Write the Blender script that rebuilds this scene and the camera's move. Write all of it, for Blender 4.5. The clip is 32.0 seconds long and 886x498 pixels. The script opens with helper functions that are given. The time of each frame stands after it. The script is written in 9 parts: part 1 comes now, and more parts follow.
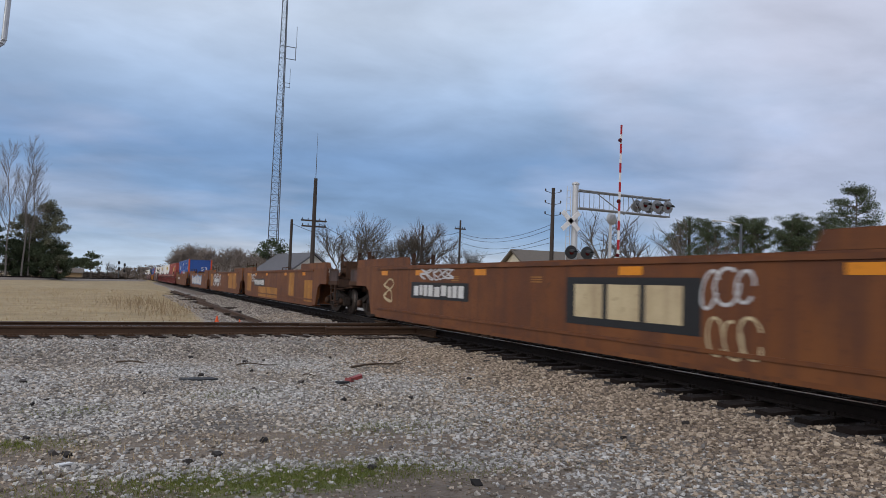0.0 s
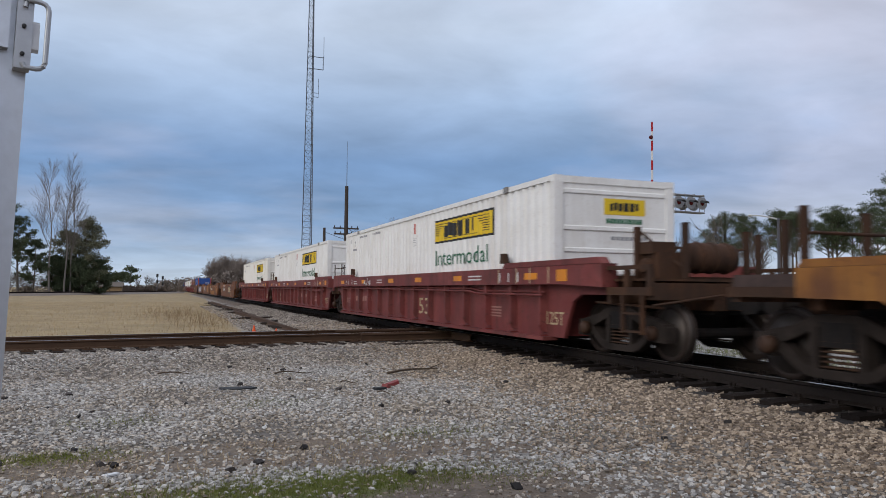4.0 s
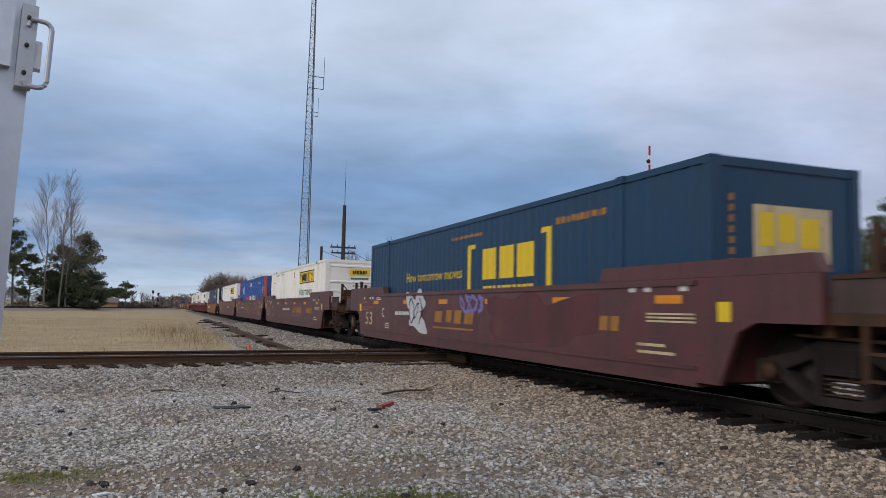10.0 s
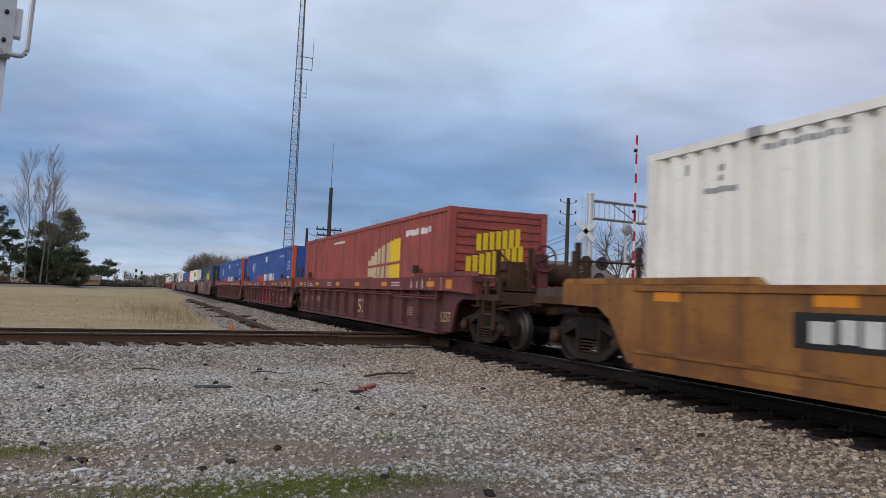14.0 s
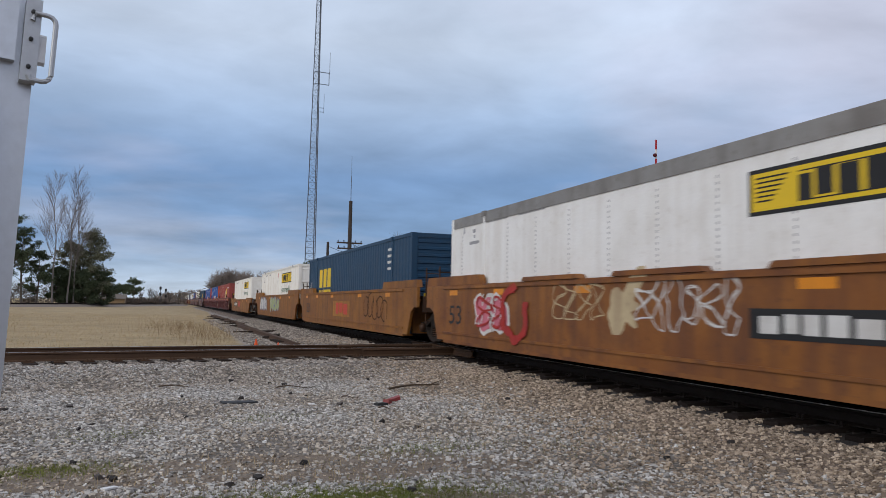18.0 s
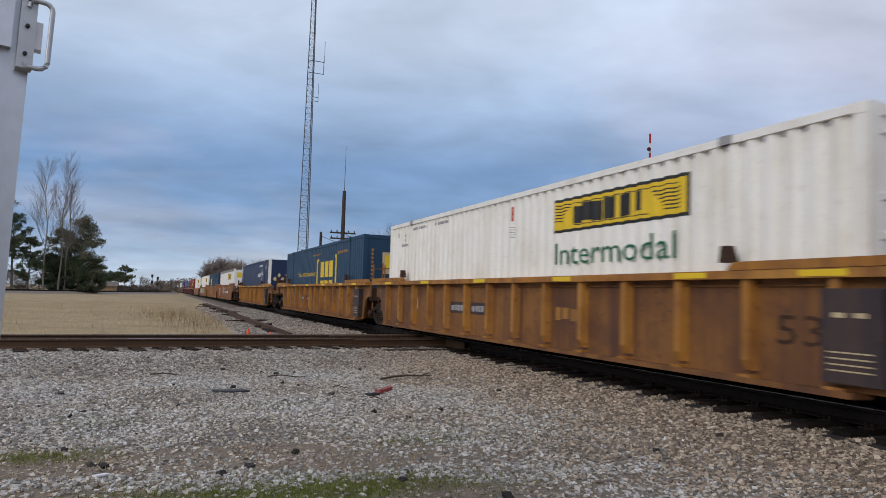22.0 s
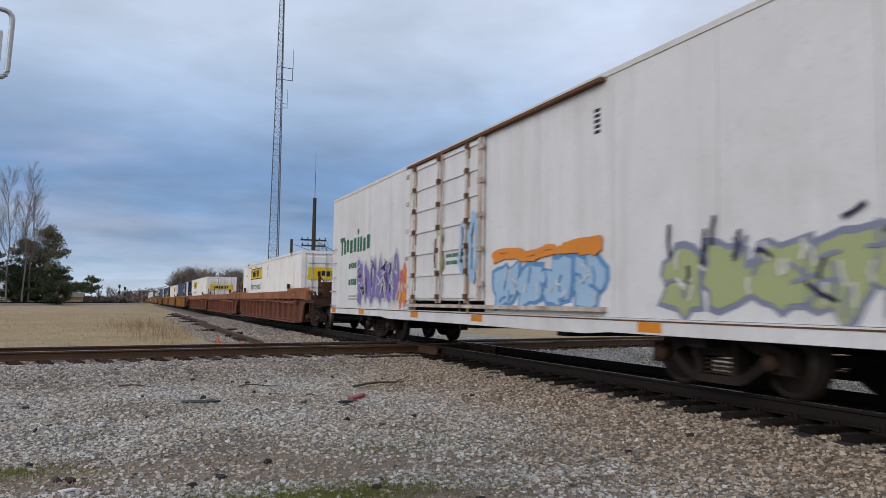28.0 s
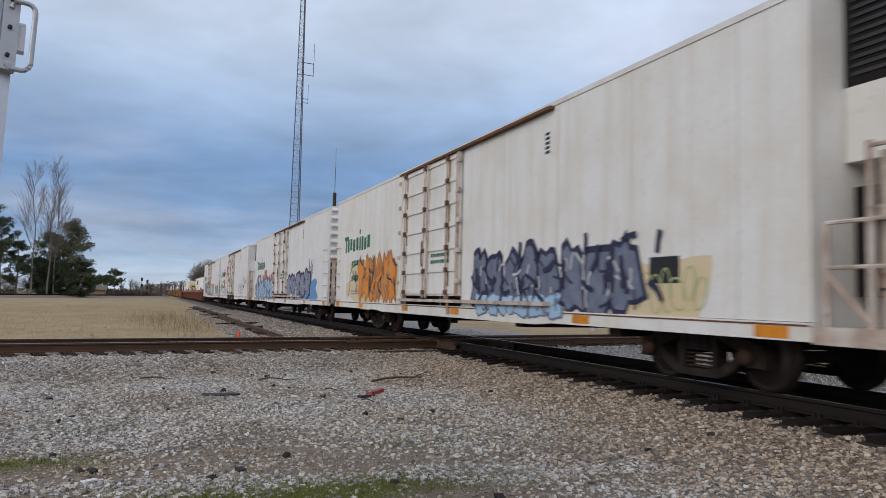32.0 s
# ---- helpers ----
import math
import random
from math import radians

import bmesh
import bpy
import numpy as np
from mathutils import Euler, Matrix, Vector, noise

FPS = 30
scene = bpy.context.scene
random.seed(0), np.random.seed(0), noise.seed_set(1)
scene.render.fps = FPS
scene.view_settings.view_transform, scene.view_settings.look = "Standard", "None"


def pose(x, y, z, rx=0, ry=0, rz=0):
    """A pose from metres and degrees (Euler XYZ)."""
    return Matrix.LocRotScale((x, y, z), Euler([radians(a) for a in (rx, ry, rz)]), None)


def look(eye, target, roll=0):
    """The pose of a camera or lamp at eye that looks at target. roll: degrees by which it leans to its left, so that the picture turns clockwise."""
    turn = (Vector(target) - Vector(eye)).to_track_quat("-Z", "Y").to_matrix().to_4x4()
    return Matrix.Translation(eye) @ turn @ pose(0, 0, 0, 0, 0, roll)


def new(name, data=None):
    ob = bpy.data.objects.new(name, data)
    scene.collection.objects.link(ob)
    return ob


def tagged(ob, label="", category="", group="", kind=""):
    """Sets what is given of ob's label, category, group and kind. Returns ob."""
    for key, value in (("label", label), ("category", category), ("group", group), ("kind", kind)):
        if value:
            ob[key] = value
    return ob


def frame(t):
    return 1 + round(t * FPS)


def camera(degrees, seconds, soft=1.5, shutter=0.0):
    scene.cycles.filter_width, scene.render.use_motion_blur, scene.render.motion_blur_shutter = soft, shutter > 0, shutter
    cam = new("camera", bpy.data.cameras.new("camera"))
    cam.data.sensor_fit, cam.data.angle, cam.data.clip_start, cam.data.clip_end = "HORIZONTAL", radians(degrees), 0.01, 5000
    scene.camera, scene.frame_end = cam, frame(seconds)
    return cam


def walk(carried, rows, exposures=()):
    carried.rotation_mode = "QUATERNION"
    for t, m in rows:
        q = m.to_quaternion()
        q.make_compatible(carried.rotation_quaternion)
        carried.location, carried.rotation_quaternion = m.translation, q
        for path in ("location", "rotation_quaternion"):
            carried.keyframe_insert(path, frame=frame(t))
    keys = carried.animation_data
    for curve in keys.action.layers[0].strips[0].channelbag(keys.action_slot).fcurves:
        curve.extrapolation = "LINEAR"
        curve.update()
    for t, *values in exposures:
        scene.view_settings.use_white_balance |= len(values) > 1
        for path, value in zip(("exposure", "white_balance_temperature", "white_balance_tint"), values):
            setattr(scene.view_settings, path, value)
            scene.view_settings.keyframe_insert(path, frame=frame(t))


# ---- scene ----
# ---- camera ----
cam = camera(62.19, 32.0, soft=0.7, shutter=0.18)
PATH = [
    (0, pose(-0.008, 0.005, 1.496, 92.973, -2.091, 66.647)),
    (0.5, pose(-0.002, 0.004, 1.501, 92.605, -1.868, 66.217)),
    (1, pose(0.005, -0.000, 1.497, 92.580, -2.002, 66.298)),
    (1.5, pose(0.008, -0.000, 1.494, 92.890, -2.132, 66.524)),
    (2, pose(0.012, -0.003, 1.496, 92.528, -1.515, 67.321)),
    (2.5, pose(-0.000, -0.001, 1.497, 92.785, -1.202, 68.717)),
    (3, pose(-0.006, -0.003, 1.496, 93.035, -0.817, 69.566)),
    (3.5, pose(-0.001, -0.005, 1.497, 92.967, -0.549, 69.377)),
    (5.5, pose(-0.004, 0.003, 1.498, 94.444, -0.654, 68.915)),
    (6, pose(-0.005, 0.001, 1.503, 94.587, -0.510, 68.768)),
    (6.5, pose(-0.012, 0.009, 1.503, 94.501, -0.500, 68.663)),
    (7, pose(-0.024, 0.009, 1.505, 94.620, -0.588, 68.918)),
    (7.5, pose(-0.021, 0.013, 1.500, 94.500, -0.649, 68.816)),
    (8, pose(-0.028, 0.012, 1.503, 94.592, -0.775, 68.663)),
    (8.5, pose(-0.017, 0.008, 1.508, 94.706, -0.779, 68.807)),
    (9, pose(-0.011, 0.005, 1.500, 94.927, -0.781, 68.744)),
    (9.5, pose(-0.009, 0.003, 1.504, 95.068, -0.937, 68.941)),
    (10, pose(-0.005, -0.005, 1.508, 94.816, -1.266, 68.953)),
    (10.5, pose(-0.005, -0.007, 1.502, 94.419, -1.344, 68.920)),
    (11, pose(-0.009, -0.002, 1.501, 94.023, -1.561, 68.465)),
    (11.5, pose(-0.012, -0.004, 1.499, 94.178, -1.767, 68.775)),
    (12, pose(-0.016, 0.004, 1.503, 94.022, -1.870, 68.597)),
    (12.5, pose(-0.016, 0.006, 1.502, 93.741, -1.937, 68.610)),
    (13, pose(-0.011, 0.006, 1.500, 93.456, -1.719, 68.126)),
    (13.5, pose(0.006, 0.004, 1.489, 93.347, -2.511, 67.673)),
    (14, pose(0.003, 0.005, 1.493, 93.688, -2.467, 67.763)),
    (14.5, pose(0.003, 0.005, 1.495, 93.481, -2.308, 67.960)),
    (16.5, pose(-0.006, 0.013, 1.498, 93.393, -1.056, 69.401)),
    (17, pose(-0.002, 0.011, 1.497, 93.358, -0.351, 68.573)),
    (17.5, pose(-0.006, 0.008, 1.492, 94.145, -0.629, 68.653)),
    (18, pose(-0.004, 0.002, 1.499, 94.437, -1.101, 69.460)),
    (18.5, pose(0.005, -0.005, 1.501, 94.523, -1.010, 69.178)),
    (19, pose(0.007, -0.002, 1.494, 94.452, -1.003, 69.149)),
    (19.5, pose(0.009, -0.009, 1.501, 94.550, -1.101, 68.980)),
    (20, pose(0.004, -0.002, 1.500, 94.305, -1.147, 68.816)),
    (20.5, pose(0.011, -0.006, 1.496, 94.369, -1.489, 68.838)),
    (21, pose(0.004, -0.007, 1.497, 94.133, -1.749, 68.964)),
    (21.5, pose(0.008, -0.006, 1.496, 93.867, -1.691, 69.068)),
    (22, pose(0.008, -0.008, 1.501, 93.765, -1.748, 68.870)),
    (22.5, pose(0.011, -0.011, 1.497, 93.870, -2.105, 68.795)),
    (23, pose(0.013, -0.006, 1.495, 93.850, -1.961, 68.957)),
    (23.5, pose(0.008, -0.007, 1.496, 93.812, -2.270, 68.983)),
    (24, pose(0.004, -0.007, 1.496, 93.541, -2.289, 69.031)),
    (24.5, pose(-0.001, -0.008, 1.497, 93.545, -2.082, 69.019)),
    (25, pose(0.013, -0.006, 1.498, 94.153, -2.650, 67.685)),
    (25.5, pose(0.022, -0.006, 1.495, 93.864, -2.754, 66.770)),
    (27.5, pose(0.017, -0.001, 1.498, 93.962, -0.876, 66.644)),
    (28, pose(0.013, -0.004, 1.501, 94.260, -0.862, 66.728)),
    (28.5, pose(0.010, -0.002, 1.509, 94.240, -0.772, 66.909)),
    (29, pose(0.016, -0.006, 1.508, 94.322, -1.002, 67.001)),
    (29.5, pose(0.010, -0.001, 1.508, 94.504, -0.990, 66.911)),
    (30, pose(0.006, 0.001, 1.507, 94.590, -1.129, 67.317)),
    (30.5, pose(0.005, -0.002, 1.508, 94.592, -1.134, 67.286)),
    (31, pose(0.003, 0.003, 1.509, 94.355, -1.319, 67.576)),
    (31.5, pose(0.004, 0.002, 1.513, 94.100, -1.334, 68.012)),
    (32, pose(-0.004, 0.001, 1.502, 93.881, -1.336, 68.191)),
]
walk(cam, PATH)

# ---- light ----
world = bpy.data.worlds.new("sky")
scene.world = world
world.use_nodes = True
wn, wl = world.node_tree.nodes, world.node_tree.links
wn.clear()


def wnode(kind, **values):
    n = wn.new(kind)
    for k, v in values.items():
        n.inputs[k].default_value = v
    return n


SUN_UP, SUN_TURN = 28.0, 150.0
sky = wn.new("ShaderNodeTexSky")
sky.sky_type, sky.sun_disc = "NISHITA", False
sky.sun_elevation, sky.sun_rotation = radians(SUN_UP), radians(SUN_TURN)
coord = wn.new("ShaderNodeTexCoord")
split = wn.new("ShaderNodeSeparateXYZ")
wl.new(coord.outputs["Generated"], split.inputs[0])


def wmath(op, a, b=None, clamp=False):
    n = wn.new("ShaderNodeMath")
    n.operation, n.use_clamp = op, clamp
    for i, v in enumerate((a, b)):
        if v is None:
            continue
        if isinstance(v, (int, float)):
            n.inputs[i].default_value = v
        else:
            wl.new(v, n.inputs[i])
    return n.outputs[0]


def wramp(fac, stops):
    n = wn.new("ShaderNodeValToRGB")
    wl.new(fac, n.inputs[0])
    while len(n.color_ramp.elements) < len(stops):
        n.color_ramp.elements.new(0.5)
    for e, (p, c) in zip(n.color_ramp.elements, stops):
        e.position, e.color = p, (*c, 1)
    return n.outputs[0]


def wmix(fac, a, b):
    n = wn.new("ShaderNodeMix")
    n.data_type = "RGBA"
    for i, v in ((0, fac), (6, a), (7, b)):
        if isinstance(v, (int, float)):
            n.inputs[i].default_value = v
        elif isinstance(v, tuple):
            n.inputs[i].default_value = (*v, 1)
        else:
            wl.new(v, n.inputs[i])
    return n.outputs[2]


up = wmath("MAXIMUM", split.outputs[2], 0.0)
lift = wmath("ADD", up, 0.16)
plane = wn.new("ShaderNodeCombineXYZ")
wl.new(wmath("DIVIDE", split.outputs[0], lift), plane.inputs[0])
wl.new(wmath("DIVIDE", split.outputs[1], lift), plane.inputs[1])
drift = wn.new("ShaderNodeMapping")
drift.inputs["Scale"].default_value = (0.62, 0.5, 1.0)
drift.inputs["Rotation"].default_value = (0, 0, radians(-22))
drift.inputs["Location"].default_value = (2.3, 0.7, 0)
wl.new(plane.outputs[0], drift.inputs[0])
big = wnode("ShaderNodeTexNoise", Scale=0.9, Detail=4.0, Roughness=0.45, Distortion=0.5)
fine = wnode("ShaderNodeTexNoise", Scale=2.4, Detail=5.0, Roughness=0.5)
for n in (big, fine):
    wl.new(drift.outputs[0], n.inputs["Vector"])
# cloud sheet: brighter low over the horizon, a slate-blue belt above it, pale grey overhead
belt = wramp(up, [(0.0, (0.56, 0.65, 0.77)), (0.03, (0.44, 0.555, 0.72)), (0.075, (0.205, 0.335, 0.56)), (0.17, (0.19, 0.318, 0.555)), (0.25, (0.375, 0.50, 0.71)), (0.34, (0.575, 0.675, 0.84)), (0.7, (0.63, 0.70, 0.84))])
pale = wramp(up, [(0.0, (0.70, 0.73, 0.78)), (0.06, (0.50, 0.555, 0.68)), (0.14, (0.42, 0.475, 0.65)), (0.33, (0.635, 0.67, 0.82)), (0.8, (0.69, 0.72, 0.84))])
cover = wmath("ADD", wmath("MULTIPLY", big.outputs["Fac"], 0.75), wmath("MULTIPLY", fine.outputs["Fac"], 0.28))
east = wmath("MULTIPLY", wmath("ADD", split.outputs[0], 0.92), 0.75)
veil = wramp(wmath("ADD", cover, wmath("MULTIPLY", wmath("MAXIMUM", east, 0.0), 0.62)), [(0.49, (0, 0, 0)), (0.68, (1, 1, 1))])
clouds = wmix(veil, belt, pale)
puffs = wnode("ShaderNodeTexNoise", Scale=3.4, Detail=7.0, Roughness=0.54, Distortion=0.25)
wl.new(drift.outputs[0], puffs.inputs["Vector"])
shade = wmath("ADD", wmath("MULTIPLY", puffs.outputs["Fac"], 0.85), 0.575)
relief = wn.new("ShaderNodeVectorMath")
relief.operation = "SCALE"
wl.new(clouds, relief.inputs[0])
wl.new(shade, relief.inputs[3])
clouds = relief.outputs[0]
dim = wn.new("ShaderNodeVectorMath")
dim.operation = "SCALE"
dim.inputs[3].default_value = 0.12
wl.new(sky.outputs[0], dim.inputs[0])
both = wmix(0.93, dim.outputs[0], clouds)
back = wnode("ShaderNodeBackground", Strength=1.0)
wl.new(both, back.inputs[0])
wl.new(back.outputs[0], wn.new("ShaderNodeOutputWorld").inputs[0])

sun_data = bpy.data.lights.new("sun", "SUN")
sun_data.energy, sun_data.angle, sun_data.color = 1.25, radians(35), (1.0, 0.95, 0.88)
sun = new("sun", sun_data)
su, st = radians(SUN_UP), radians(SUN_TURN)
sun.matrix_world = look((0, 0, 30), (-30 * math.sin(st) * math.cos(su), -30 * math.cos(st) * math.cos(su), 30 - 30 * math.sin(su)))


# ---- materials ----
def material(name, base, second=None, rough=0.6, metal=0.0, scale=2.0, fine=30.0, mixed=0.5, bump=0.15, streaks=0.0, dirt=(0.07, 0.045, 0.03), coat=0.0, spread=0.0, glow=0.0, size=0.01, gloss=0.3, dust=None):
    m = bpy.data.materials.new(name)
    m.use_nodes = True
    nt = m.node_tree
    b = nt.nodes["Principled BSDF"]
    b.inputs["Specular IOR Level"].default_value = gloss
    b.inputs["Roughness"].default_value, b.inputs["Metallic"].default_value, b.inputs["Coat Weight"].default_value = rough, metal, coat
    tc = nt.nodes.new("ShaderNodeTexCoord")
    info = nt.nodes.new("ShaderNodeObjectInfo")
    shift = nt.nodes.new("ShaderNodeVectorMath")
    shift.operation = "MULTIPLY_ADD"
    nt.links.new(info.outputs["Random"], shift.inputs[0])
    shift.inputs[1].default_value = (37, 19, 11)
    nt.links.new(tc.outputs["Object"], shift.inputs[2])

    def noise_at(s, detail=5.0, stretch=None):
        n = nt.nodes.new("ShaderNodeTexNoise")
        n.inputs["Scale"].default_value, n.inputs["Detail"].default_value, n.inputs["Roughness"].default_value = s, detail, 0.6
        v = shift.outputs[0]
        if stretch:
            mp = nt.nodes.new("ShaderNodeMapping")
            mp.inputs["Scale"].default_value = stretch
            nt.links.new(v, mp.inputs[0])
            v = mp.outputs[0]
        nt.links.new(v, n.inputs["Vector"])
        return n.outputs["Fac"]

    def ramp(fac, lo, hi):
        n = nt.nodes.new("ShaderNodeMapRange")
        n.inputs[1].default_value, n.inputs[2].default_value = lo, hi
        nt.links.new(fac, n.inputs[0])
        return n.outputs[0]

    def mix(fac, a, c, kind="MIX"):
        n = nt.nodes.new("ShaderNodeMix")
        n.data_type, n.blend_type = "RGBA", kind
        for i, v in ((0, fac), (6, a), (7, c)):
            if isinstance(v, (int, float)):
                n.inputs[i].default_value = v
            elif isinstance(v, tuple):
                n.inputs[i].default_value = (*v, 1)
            else:
                nt.links.new(v, n.inputs[i])
        return n.outputs[2]

    def scaled(fac, k):
        n = nt.nodes.new("ShaderNodeMath")
        n.operation = "MULTIPLY"
        nt.links.new(fac, n.inputs[0])
        n.inputs[1].default_value = k
        return n.outputs[0]

    second = second or tuple(c * 0.72 for c in base)
    grain = noise_at(fine, 3.0)
    col = mix(scaled(ramp(noise_at(scale), 0.35, 0.7), mixed), tuple(base), tuple(second))
    col = mix(scaled(ramp(grain, 0.3, 0.75), 0.22), col, tuple(c * 0.6 for c in base))
    if streaks:
        if dust:
            film = ramp(noise_at(0.55, 6.0, (1.0, 1.0, 1.8)), 0.46, 0.72)
            col = mix(scaled(film, 0.5), col, tuple(dust))
        run = ramp(noise_at(3.2, 4.0, (1.0, 1.0, 0.07)), 0.47, 0.66)
        col = mix(scaled(run, min(streaks, 1.0)), col, dirt)
        spots = ramp(noise_at(1.1, 7.0), 0.48, 0.66)
        col = mix(scaled(spots, min(streaks * 0.9, 1.0)), col, dirt)
        chips = ramp(noise_at(9.0, 4.0), 0.60, 0.68)
        col = mix(scaled(chips, min(streaks, 1.0)), col, dirt)
    if spread:
        hv = nt.nodes.new("ShaderNodeHueSaturation")
        mr = nt.nodes.new("ShaderNodeMapRange")
        mr.inputs[3].default_value, mr.inputs[4].default_value = 1 - spread, 1 + spread
        nt.links.new(info.outputs["Random"], mr.inputs[0])
        nt.links.new(mr.outputs[0], hv.inputs["Value"])
        nt.links.new(col, hv.inputs["Color"])
        col = hv.outputs[0]
    nt.links.new(col, b.inputs["Base Color"])
    rr = nt.nodes.new("ShaderNodeMapRange")
    rr.inputs[3].default_value, rr.inputs[4].default_value = max(rough - 0.12, 0.05), min(rough + 0.15, 1)
    nt.links.new(grain, rr.inputs[0])
    nt.links.new(rr.outputs[0], b.inputs["Roughness"])
    if bump:
        bp = nt.nodes.new("ShaderNodeBump")
        bp.inputs["Strength"].default_value, bp.inputs["Distance"].default_value = bump, size
        nt.links.new(grain, bp.inputs["Height"])
        nt.links.new(bp.outputs[0], b.inputs["Normal"])
    if glow:
        b.inputs["Emission Strength"].default_value = glow
        b.inputs["Emission Color"].default_value = (*base, 1)
    return m


